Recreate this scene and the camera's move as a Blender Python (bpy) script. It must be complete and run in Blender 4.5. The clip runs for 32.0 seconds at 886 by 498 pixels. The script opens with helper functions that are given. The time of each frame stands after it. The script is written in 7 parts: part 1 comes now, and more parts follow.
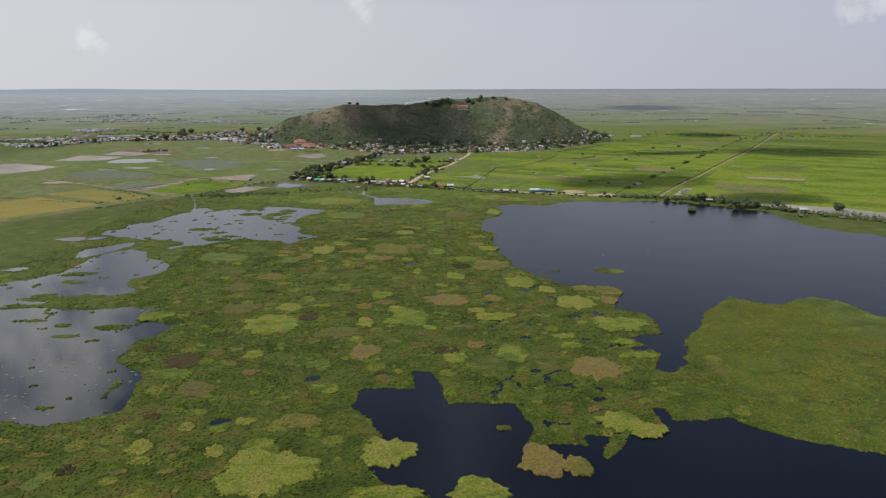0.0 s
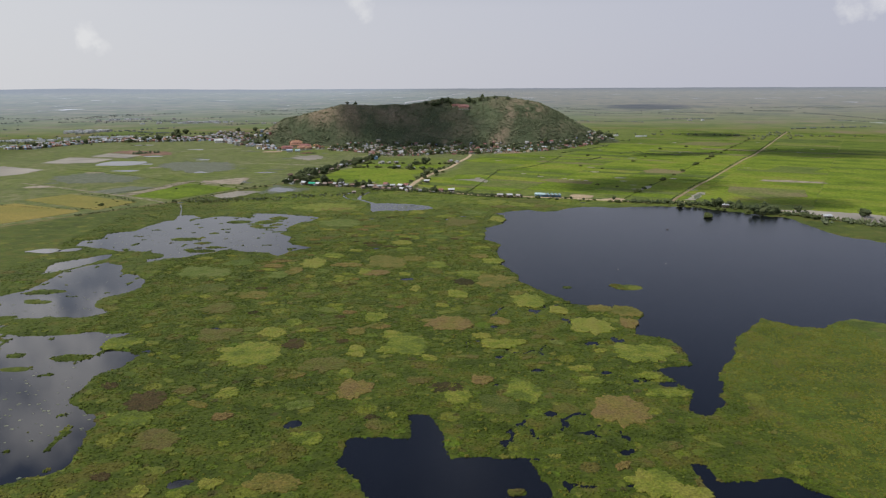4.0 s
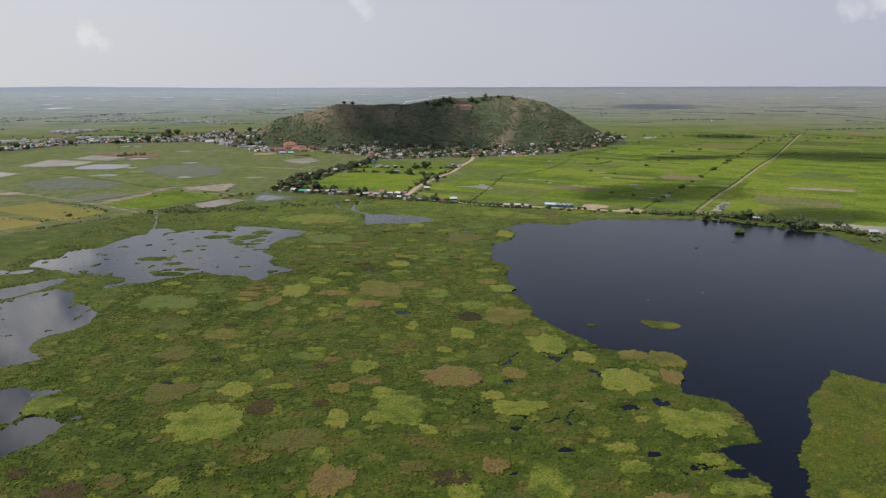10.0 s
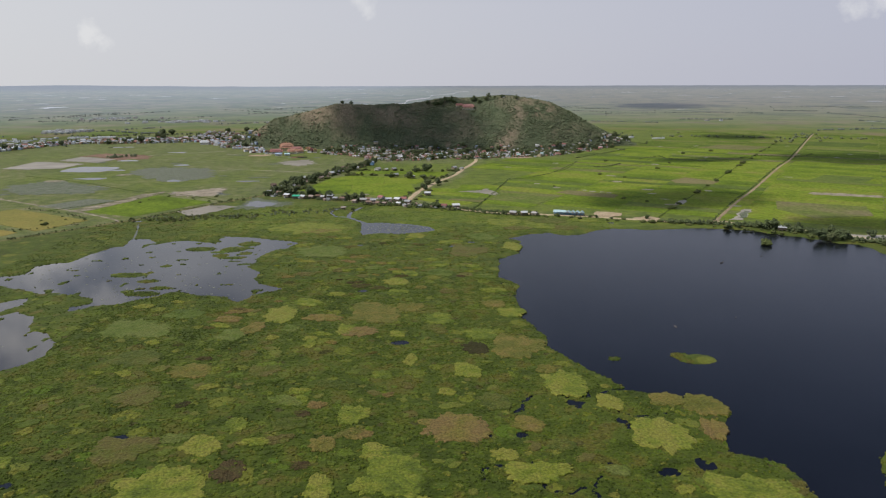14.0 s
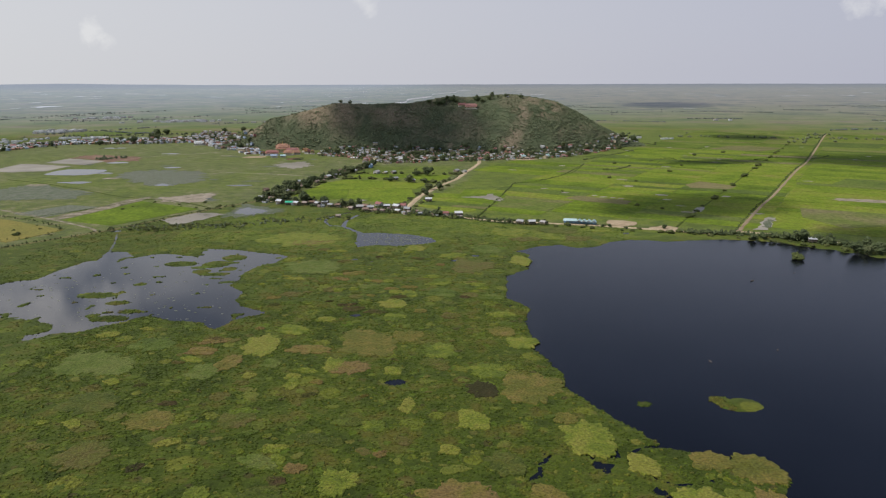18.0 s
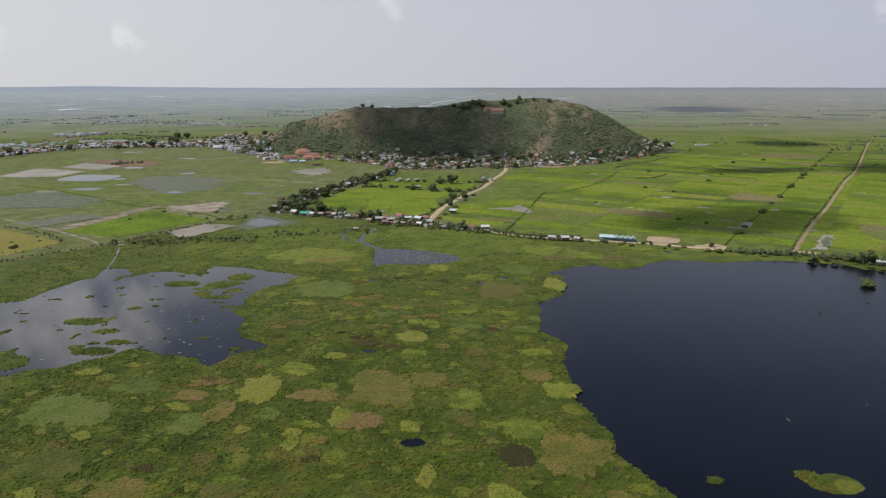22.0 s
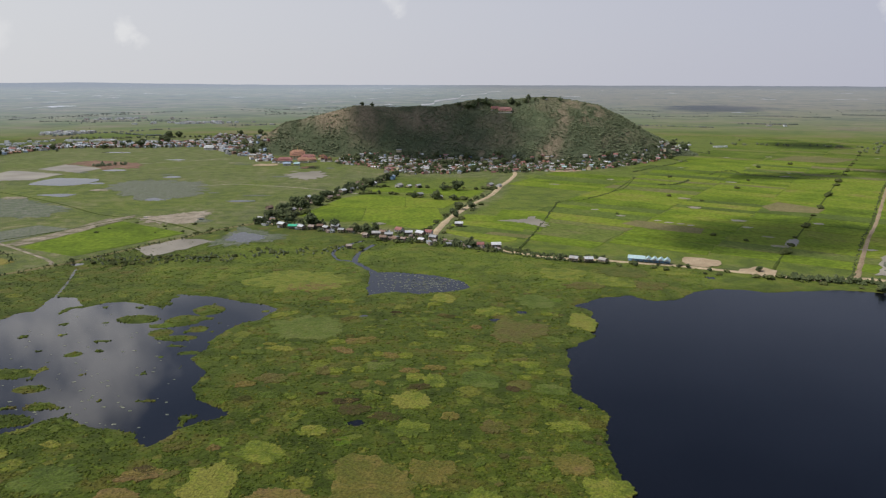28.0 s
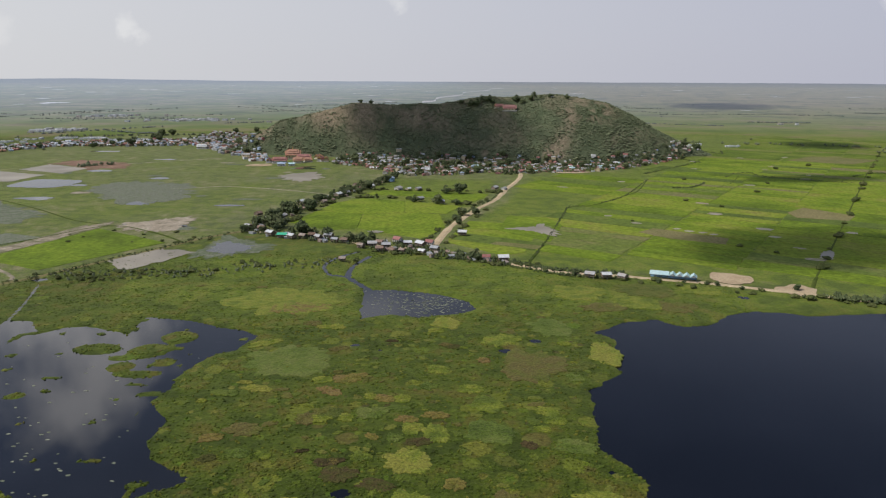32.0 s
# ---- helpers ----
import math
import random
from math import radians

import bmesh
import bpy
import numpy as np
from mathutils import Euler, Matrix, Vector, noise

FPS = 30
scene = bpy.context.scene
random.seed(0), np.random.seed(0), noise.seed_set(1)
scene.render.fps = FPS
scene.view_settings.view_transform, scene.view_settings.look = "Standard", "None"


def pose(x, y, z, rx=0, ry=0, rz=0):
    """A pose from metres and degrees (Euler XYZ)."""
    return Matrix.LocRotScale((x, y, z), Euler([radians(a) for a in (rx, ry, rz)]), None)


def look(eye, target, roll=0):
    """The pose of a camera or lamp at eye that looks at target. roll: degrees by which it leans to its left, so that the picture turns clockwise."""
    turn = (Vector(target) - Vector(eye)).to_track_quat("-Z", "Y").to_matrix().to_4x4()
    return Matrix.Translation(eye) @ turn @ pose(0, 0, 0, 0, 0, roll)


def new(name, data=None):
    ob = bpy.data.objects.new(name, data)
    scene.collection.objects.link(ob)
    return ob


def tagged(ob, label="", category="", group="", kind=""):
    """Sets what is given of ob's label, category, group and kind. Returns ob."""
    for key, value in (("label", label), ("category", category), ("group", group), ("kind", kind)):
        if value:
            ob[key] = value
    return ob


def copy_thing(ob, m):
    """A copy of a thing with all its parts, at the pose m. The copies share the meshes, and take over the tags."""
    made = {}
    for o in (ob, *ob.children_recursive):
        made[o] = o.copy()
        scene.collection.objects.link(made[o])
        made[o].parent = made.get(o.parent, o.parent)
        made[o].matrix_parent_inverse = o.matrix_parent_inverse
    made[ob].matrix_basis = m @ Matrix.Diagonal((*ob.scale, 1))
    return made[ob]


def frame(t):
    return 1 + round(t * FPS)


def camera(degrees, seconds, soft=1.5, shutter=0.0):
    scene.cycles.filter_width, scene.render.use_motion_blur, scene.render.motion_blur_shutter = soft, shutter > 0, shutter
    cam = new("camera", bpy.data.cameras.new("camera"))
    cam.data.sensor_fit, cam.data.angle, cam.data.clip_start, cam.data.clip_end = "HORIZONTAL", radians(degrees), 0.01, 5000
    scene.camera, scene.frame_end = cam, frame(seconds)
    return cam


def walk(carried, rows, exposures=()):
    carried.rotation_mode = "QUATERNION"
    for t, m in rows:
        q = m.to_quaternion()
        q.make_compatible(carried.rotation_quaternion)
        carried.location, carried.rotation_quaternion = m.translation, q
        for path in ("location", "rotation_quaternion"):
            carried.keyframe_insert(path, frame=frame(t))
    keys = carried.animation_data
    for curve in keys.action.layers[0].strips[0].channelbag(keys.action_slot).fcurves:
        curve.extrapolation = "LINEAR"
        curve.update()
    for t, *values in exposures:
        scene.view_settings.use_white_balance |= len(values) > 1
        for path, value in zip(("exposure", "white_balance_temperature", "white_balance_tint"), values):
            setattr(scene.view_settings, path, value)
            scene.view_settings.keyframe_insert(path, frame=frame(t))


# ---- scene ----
cam = camera(64.5, 32.0, 1.25)
PATH = [
    (0, (-7.724, 4.875, 147.236), (-7.641, 6.821, 146.783), -0.2),
    (3, (-6.224, 43.042, 147.142), (-6.142, 44.988, 146.687), -0.3),
    (6, (-4.415, 82.476, 147.518), (-4.334, 84.421, 147.062), -0.3),
    (9, (-3.376, 123.931, 148.311), (-3.295, 125.876, 147.852), -0.2),
    (11, (-2.846, 151.861, 148.653), (-2.767, 153.806, 148.193), -0.2),
    (13, (-1.867, 179.726, 149.081), (-1.79, 181.67, 148.619), -0.2),
    (17, (0.449, 235.321, 150.225), (0.521, 237.264, 149.758), -0.2),
    (18, (0.798, 249.5, 150.391), (0.869, 251.443, 149.923), -0.2),
    (19, (0.863, 263.874, 150.53), (0.935, 265.817, 150.061), -0.2),
    (19.2, (0.873, 266.738, 150.54), (0.938, 268.681, 150.071), -0.3),
    (19.35, (0.882, 268.887, 150.545), (0.934, 270.831, 150.077), -0.3),
    (19.5, (0.894, 271.048, 150.551), (0.926, 272.993, 150.086), -0.2),
    (20, (0.929, 278.306, 150.606), (0.948, 280.252, 150.143), -0.1),
    (21, (0.869, 293.026, 150.783), (0.879, 294.972, 150.322), -0.1),
    (22, (0.703, 307.979, 150.917), (0.709, 309.926, 150.457), -0.1),
    (23, (0.394, 323.224, 151.021), (0.398, 325.17, 150.562), -0.0),
    (25, (-0.2, 353.745, 151.081), (-0.198, 355.691, 150.619), -0.1),
    (28, (-1.443, 398.911, 151.115), (-1.444, 400.856, 150.648), 0.1),
    (30, (-2.116, 428.675, 151.15), (-2.117, 430.619, 150.68), 0.3),
    (32, (-2.49, 457.927, 150.899), (-2.494, 459.87, 150.423), 0.2),
]
walk(cam, [(t, look(e, g, r)) for t, e, g, r in PATH])

# ---- world, sun, exposure ----
SUN_ELEV, SUN_AZ = 50.0, -102.0       # degrees; azimuth from +y towards +x
world = bpy.data.worlds.new("sky")
scene.world = world
world.use_nodes = True


def wire(tree):
    """Short-hands to add and link nodes of a tree."""
    def node(kind, **values):
        n = tree.nodes.new(kind)
        for key, value in values.items():
            if key in n.inputs:
                n.inputs[key].default_value = value
        return n

    def link(a, b):
        tree.links.new(a, b)
    return node, link


def mixed(node, link, fac, a, b, mode="MIX"):
    """A colour mix; every argument is a socket or a plain value."""
    n = node("ShaderNodeMix")
    n.data_type, n.blend_type = "RGBA", mode
    for value, key in ((fac, "Factor"), (a, "A"), (b, "B")):
        if hasattr(value, "is_output"):
            link(value, n.inputs[key])
        else:
            n.inputs[key].default_value = value if key == "Factor" else (*value, 1)
    return n.outputs["Result"]


def build_sky():
    tree = world.node_tree
    tree.nodes.clear()
    node, link = wire(tree)
    sky = node("ShaderNodeTexSky")
    sky.sky_type, sky.sun_disc = "NISHITA", False
    sky.sun_elevation, sky.sun_rotation = radians(SUN_ELEV), radians(SUN_AZ)
    sky.altitude, sky.air_density, sky.dust_density, sky.ozone_density = 50, 1.0, 2.2, 2.5
    co = node("ShaderNodeTexCoord")
    warp = node("ShaderNodeMapping")
    warp.inputs["Scale"].default_value = (1.3, 1.3, 2.6)
    link(co.outputs["Generated"], warp.inputs["Vector"])
    n1 = node("ShaderNodeTexNoise", Scale=1.6, Detail=4.0, Roughness=0.5)
    link(warp.outputs["Vector"], n1.inputs["Vector"])
    cover = node("ShaderNodeMapRange")
    cover.inputs["From Min"].default_value, cover.inputs["From Max"].default_value = 0.545, 0.66
    cover.inputs["To Max"].default_value = 0.45
    link(n1.outputs["Fac"], cover.inputs["Value"])
    # thin pale haze thickens towards the horizon and glows towards the sun
    sep = node("ShaderNodeSeparateXYZ")
    link(co.outputs["Generated"], sep.inputs["Vector"])
    veil = node("ShaderNodeMapRange")
    veil.inputs["From Min"].default_value, veil.inputs["From Max"].default_value = 0.10, 0.42
    veil.inputs["To Min"].default_value, veil.inputs["To Max"].default_value = 0.88, 0.06
    link(sep.outputs["Z"], veil.inputs["Value"])
    sunward = node("ShaderNodeMapRange")
    sunward.inputs["From Min"].default_value, sunward.inputs["From Max"].default_value = -0.6, 0.6
    link(sep.outputs["X"], sunward.inputs["Value"])
    glow = mixed(node, link, sunward.outputs["Result"], (6.6, 6.65, 6.85), (4.7, 4.8, 5.7))
    sky_part = mixed(node, link, 1.0, sky.outputs["Color"], (0.42, 0.50, 0.62), "MULTIPLY")
    hazy = mixed(node, link, veil.outputs["Result"], sky_part, glow)
    high = node("ShaderNodeMapRange")
    high.inputs["From Min"].default_value, high.inputs["From Max"].default_value = 0.08, 0.28
    link(sep.outputs["Z"], high.inputs["Value"])
    amount = node("ShaderNodeMath")
    amount.operation = "MULTIPLY"
    link(cover.outputs["Result"], amount.inputs[0])
    link(high.outputs["Result"], amount.inputs[1])
    cloudy = mixed(node, link, amount.outputs[0], hazy, (10.0, 9.9, 9.9))
    # small far puffs of cloud low over the horizon
    ragged = node("ShaderNodeTexNoise", Scale=38.0, Detail=6.0, Roughness=0.6)
    link(co.outputs["Generated"], ragged.inputs["Vector"])
    billow = node("ShaderNodeTexNoise", Scale=11.0, Detail=5.0, Roughness=0.55)
    link(co.outputs["Generated"], billow.inputs["Vector"])
    for way, soft, most in (((-0.455, 0.825, 0.336), 0.0092, 0.9), ((-0.480, 0.84, 0.25), 0.0055, 0.75), ((-0.398, 0.915, 0.058), 0.00018, 0.5), ((-0.383, 0.922, 0.048), 0.00008, 0.4), ((-0.064, 0.993, 0.108), 0.0003, 0.4), ((0.53, 0.845, 0.098), 0.0006, 0.45), ((-0.515, 0.855, 0.052), 0.0002, 0.25)):
        dot = node("ShaderNodeVectorMath")
        dot.operation = "DOT_PRODUCT"
        link(co.outputs["Generated"], dot.inputs[0])
        dot.inputs[1].default_value = Vector(way).normalized()
        add = node("ShaderNodeMath")
        add.operation = "MULTIPLY_ADD"
        link((billow if soft > 0.005 else ragged).outputs["Fac"], add.inputs[0])
        add.inputs[1].default_value = soft * 4.2
        link(dot.outputs["Value"], add.inputs[2])
        puff = node("ShaderNodeMapRange")
        puff.inputs["From Min"].default_value, puff.inputs["From Max"].default_value = 1 + soft * 1.2, 1 + soft * 2.4
        puff.inputs["To Max"].default_value = most
        link(add.outputs[0], puff.inputs["Value"])
        cloudy = mixed(node, link, puff.outputs["Result"], cloudy, (10.5, 10.3, 10.3) if soft > 0.005 else (7.6, 7.6, 7.6))
    back = node("ShaderNodeBackground", Strength=0.1)
    link(cloudy, back.inputs["Color"])
    out = node("ShaderNodeOutputWorld")
    link(back.outputs["Background"], out.inputs["Surface"])


build_sky()
az, el = radians(SUN_AZ), radians(SUN_ELEV)
SUN_WAY = Vector((math.sin(az) * math.cos(el), math.cos(az) * math.cos(el), math.sin(el)))
sun = new("sun", bpy.data.lights.new("sun", "SUN"))
sun.data.energy, sun.data.angle, sun.data.color = 3.0, radians(0.53), (1.0, 0.95, 0.87)
sun.matrix_world = look(SUN_WAY * 3000, (0, 0, 0))
scene.view_settings.exposure = 0.12


# ---- materials ----
def principled(name, rough=0.8, spec=0.3):
    m = bpy.data.materials.new(name)
    m.use_nodes = True
    tree = m.node_tree
    node, link = wire(tree)
    b = tree.nodes["Principled BSDF"]
    b.inputs["Roughness"].default_value = rough
    b.inputs["Specular IOR Level"].default_value = spec
    return m, b, node, link


def ramp_of(node, stops):
    r = node("ShaderNodeValToRGB")
    e = r.color_ramp.elements
    while len(e) < len(stops):
        e.new(0.5)
    for k, (at, c) in zip(e, stops):
        k.position, k.color = at, (*c, 1)
    return r


def speckled(name, stops, scale=0.3, fine=3.0, rough=0.85, spec=0.25, bump=0.3, per="object", vary=0.35, metal=0.0, contrast=0.33):
    """A surface whose colour wanders over two scales, with a tone of its own for each object or island."""
    m, b, node, link = principled(name, rough, spec)
    b.inputs["Metallic"].default_value = metal
    geo = node("ShaderNodeNewGeometry")
    n1 = node("ShaderNodeTexNoise", Scale=scale, Detail=4.0, Roughness=0.6)
    n2 = node("ShaderNodeTexNoise", Scale=fine, Detail=3.0, Roughness=0.65)
    link(geo.outputs["Position"], n1.inputs["Vector"])
    link(geo.outputs["Position"], n2.inputs["Vector"])
    r = ramp_of(node, stops)
    own = node("ShaderNodeObjectInfo").outputs["Random"] if per == "object" else geo.outputs["Random Per Island"]
    add = node("ShaderNodeMath")
    add.operation = "MULTIPLY_ADD"
    link(own, add.inputs[0])
    add.inputs[1].default_value = vary
    link(n1.outputs["Fac"], add.inputs[2])
    shift = node("ShaderNodeMath")
    shift.operation = "SUBTRACT"
    link(add.outputs[0], shift.inputs[0])
    shift.inputs[1].default_value = vary / 2
    link(shift.outputs[0], r.inputs["Fac"])
    grain = node("ShaderNodeMapRange")
    grain.inputs["From Min"].default_value, grain.inputs["From Max"].default_value = 0.3, 0.7
    grain.inputs["To Min"].default_value, grain.inputs["To Max"].default_value = 1 - contrast, 1 + contrast
    link(n2.outputs["Fac"], grain.inputs["Value"])
    tone = node("ShaderNodeVectorMath")
    tone.operation = "SCALE"
    link(r.outputs["Color"], tone.inputs[0])
    link(grain.outputs["Result"], tone.inputs["Scale"])
    link(tone.outputs[0], b.inputs["Base Color"])
    if bump:
        bp = node("ShaderNodeBump", Strength=bump, Distance=0.3)
        link(n2.outputs["Fac"], bp.inputs["Height"])
        link(bp.outputs["Normal"], b.inputs["Normal"])
    return m


def ground_material(name, plants=False):
    """Marsh greens south of the road, drier grass and wet paddies north of it (the point attributes dry and lush)."""
    m, b, node, link = principled(name, 0.9, 0.15)
    geo = node("ShaderNodeNewGeometry")
    pos = geo.outputs["Position"]

    def noise_at(scale, detail=5.0, rough=0.6):
        n = node("ShaderNodeTexNoise", Scale=scale, Detail=detail, Roughness=rough)
        link(pos, n.inputs["Vector"])
        return n
    big, mid, fine, leaf = noise_at(0.012), noise_at(0.06), noise_at(0.35, 4.0, 0.65), noise_at(0.75, 4.0, 0.75)
    base = ramp_of(node, [(0.40, (0.032, 0.050, 0.006)), (0.47, (0.048, 0.072, 0.009)), (0.53, (0.062, 0.086, 0.012)), (0.60, (0.088, 0.086, 0.021))])
    blend = node("ShaderNodeMath")
    blend.operation = "MULTIPLY_ADD"
    link(mid.outputs["Fac"], blend.inputs[0])
    blend.inputs[1].default_value = 0.7
    half = node("ShaderNodeMath")
    half.operation = "MULTIPLY"
    link(big.outputs["Fac"], half.inputs[0])
    half.inputs[1].default_value = 0.3
    link(half.outputs[0], blend.inputs[2])
    link(blend.outputs[0], base.inputs["Fac"])
    colour = base.outputs["Color"]
    # rounded patches of other plants, in two sizes
    for scale, keep, stops in ((0.075, 0.45, [(0.0, (0.120, 0.142, 0.022)), (0.35, (0.145, 0.152, 0.034)), (0.6, (0.076, 0.128, 0.014)), (0.85, (0.104, 0.086, 0.034))]),
                               (0.19, 0.45, [(0.0, (0.122, 0.142, 0.020)), (0.4, (0.066, 0.118, 0.012)), (0.7, (0.160, 0.158, 0.042)), (0.9, (0.052, 0.044, 0.022))])):
        warp = node("ShaderNodeVectorMath")
        warp.operation = "MULTIPLY_ADD"
        link(fine.outputs["Color"], warp.inputs[0])
        warp.inputs[1].default_value = (4.5, 4.5, 0)
        link(pos, warp.inputs[2])
        flat = node("ShaderNodeVectorMath")
        flat.operation = "MULTIPLY"
        link(warp.outputs[0], flat.inputs[0])
        flat.inputs[1].default_value = (1, 1, 0)
        v = node("ShaderNodeTexVoronoi", Scale=scale, Randomness=1.0)
        link(flat.outputs[0], v.inputs["Vector"])
        cell = node("ShaderNodeSeparateColor")
        link(v.outputs["Color"], cell.inputs["Color"])
        size = node("ShaderNodeMapRange")
        size.inputs["From Min"].default_value, size.inputs["From Max"].default_value = keep, 1.0
        size.inputs["To Min"].default_value, size.inputs["To Max"].default_value = 0.0, 0.5
        link(cell.outputs["Red"], size.inputs["Value"])
        inside = node("ShaderNodeMath")
        inside.operation = "SUBTRACT"
        link(size.outputs["Result"], inside.inputs[0])
        link(v.outputs["Distance"], inside.inputs[1])
        edge = node("ShaderNodeMapRange")
        edge.inputs["From Min"].default_value, edge.inputs["From Max"].default_value = -0.04, 0.05
        edge.inputs["To Max"].default_value = 0.8
        link(inside.outputs[0], edge.inputs["Value"])
        hue = ramp_of(node, stops)
        link(cell.outputs["Green"], hue.inputs["Fac"])
        colour = mixed(node, link, edge.outputs["Result"], colour, hue.outputs["Color"])
        # dark creases round some of the patches
        gap = node("ShaderNodeMath")
        gap.operation = "ABSOLUTE"
        link(inside.outputs[0], gap.inputs[0])
        crease = node("ShaderNodeMapRange")
        crease.inputs["From Min"].default_value, crease.inputs["From Max"].default_value = 0.0, 0.035
        crease.inputs["To Min"].default_value, crease.inputs["To Max"].default_value = 0.55, 0.0
        link(gap.outputs[0], crease.inputs["Value"])
        colour = mixed(node, link, crease.outputs["Result"], colour, (0.030, 0.036, 0.010))
    dryland = ramp_of(node, [(0.40, (0.070, 0.088, 0.046)), (0.45, (0.084, 0.104, 0.048)), (0.49, (0.102, 0.136, 0.044)), (0.52, (0.128, 0.150, 0.062)), (0.55, (0.118, 0.124, 0.082)), (0.61, (0.205, 0.190, 0.150))])
    link(blend.outputs[0], dryland.inputs["Fac"])
    wetter = node("ShaderNodeMapRange")
    wetter.inputs["From Min"].default_value, wetter.inputs["From Max"].default_value = 0.55, 0.64
    wetter.inputs["To Max"].default_value = 0.6
    link(noise_at(0.016, 6.0, 0.7).outputs["Fac"], wetter.inputs["Value"])
    meadow = mixed(node, link, wetter.outputs["Result"], dryland.outputs["Color"], (0.150, 0.156, 0.118))
    attr = node("ShaderNodeAttribute")
    attr.attribute_name = "dry"
    colour = mixed(node, link, attr.outputs["Fac"], colour, meadow)
    young = ramp_of(node, [(0.42, (0.066, 0.098, 0.016)), (0.50, (0.105, 0.150, 0.018)), (0.58, (0.135, 0.160, 0.034))])
    link(blend.outputs[0], young.inputs["Fac"])
    lush = node("ShaderNodeAttribute")
    lush.attribute_name = "lush"
    colour = mixed(node, link, lush.outputs["Fac"], colour, young.outputs["Color"])
    if plants:
        own = node("ShaderNodeMapRange")
        own.inputs["To Min"].default_value, own.inputs["To Max"].default_value = 0.74, 1.32
        link(geo.outputs["Random Per Island"], own.inputs["Value"])
        vary = node("ShaderNodeVectorMath")
        vary.operation = "SCALE"
        link(colour, vary.inputs[0])
        link(own.outputs["Result"], vary.inputs["Scale"])
        colour = vary.outputs[0]
    grain = node("ShaderNodeMapRange")
    grain.inputs["From Min"].default_value, grain.inputs["From Max"].default_value = 0.3, 0.7
    grain.inputs["To Min"].default_value, grain.inputs["To Max"].default_value = 0.46, 1.42
    link(leaf.outputs["Fac"], grain.inputs["Value"])
    tone = node("ShaderNodeVectorMath")
    tone.operation = "SCALE"
    link(colour, tone.inputs[0])
    link(grain.outputs["Result"], tone.inputs["Scale"])
    link(mixed(node, link, 1.0, tone.outputs[0], (1.0, 0.98, 0.63), "MULTIPLY"), b.inputs["Base Color"])
    bp = node("ShaderNodeBump", Strength=0.7, Distance=0.6)
    link(fine.outputs["Fac"], bp.inputs["Height"])
    link(bp.outputs["Normal"], b.inputs["Normal"])
    return m


def hill_material():
    """Scrub-green slope with bare brown ground (the point attribute bare)."""
    m, b, node, link = principled("hill_slope", 0.95, 0.1)
    geo = node("ShaderNodeNewGeometry")
    n1 = node("ShaderNodeTexNoise", Scale=0.03, Detail=6.0, Roughness=0.65)
    n2 = node("ShaderNodeTexNoise", Scale=0.35, Detail=4.0, Roughness=0.65)
    for n in (n1, n2):
        link(geo.outputs["Position"], n.inputs["Vector"])
    green = ramp_of(node, [(0.35, (0.066, 0.086, 0.048)), (0.55, (0.088, 0.105, 0.060)), (0.70, (0.130, 0.122, 0.084))])
    brown = ramp_of(node, [(0.36, (0.105, 0.098, 0.062)), (0.46, (0.175, 0.142, 0.096)), (0.58, (0.245, 0.196, 0.140)), (0.72, (0.125, 0.112, 0.074))])
    link(n1.outputs["Fac"], green.inputs["Fac"])
    link(n2.outputs["Fac"], brown.inputs["Fac"])
    attr = node("ShaderNodeAttribute")
    attr.attribute_name = "bare"
    n3 = node("ShaderNodeTexNoise", Scale=0.16, Detail=6.0, Roughness=0.75)
    link(geo.outputs["Position"], n3.inputs["Vector"])
    grain = node("ShaderNodeMapRange")
    grain.inputs["From Min"].default_value, grain.inputs["From Max"].default_value = 0.34, 0.64
    grain.inputs["To Min"].default_value, grain.inputs["To Max"].default_value = 0.68, 1.28
    link(n3.outputs["Fac"], grain.inputs["Value"])
    tone = node("ShaderNodeVectorMath")
    tone.operation = "SCALE"
    link(mixed(node, link, attr.outputs["Fac"], green.outputs["Color"], brown.outputs["Color"]), tone.inputs[0])
    link(grain.outputs["Result"], tone.inputs["Scale"])
    link(tone.outputs[0], b.inputs["Base Color"])
    bp = node("ShaderNodeBump", Strength=0.6, Distance=1.0)
    link(n2.outputs["Fac"], bp.inputs["Height"])
    link(bp.outputs["Normal"], b.inputs["Normal"])
    return m


def water_material(name, deep, rough, ripple, scale, spec=0.5, tint=(0.88, 0.92, 1.0)):
    m, b, node, link = principled(name, rough, spec)
    b.inputs["IOR"].default_value = 1.33
    b.inputs["Specular Tint"].default_value = (*tint, 1)
    geo = node("ShaderNodeNewGeometry")
    n = node("ShaderNodeTexNoise", Scale=0.015, Detail=4.0)
    link(geo.outputs["Position"], n.inputs["Vector"])
    r = ramp_of(node, [(0.35, tuple(c * 0.8 for c in deep)), (0.65, tuple(c * 1.25 for c in deep))])
    link(n.outputs["Fac"], r.inputs["Fac"])
    link(r.outputs["Color"], b.inputs["Base Color"])
    w = node("ShaderNodeTexNoise", Scale=scale, Detail=3.0)
    link(geo.outputs["Position"], w.inputs["Vector"])
    bp = node("ShaderNodeBump", Strength=ripple, Distance=0.1)
    link(w.outputs["Fac"], bp.inputs["Height"])
    link(bp.outputs["Normal"], b.inputs["Normal"])
    return m


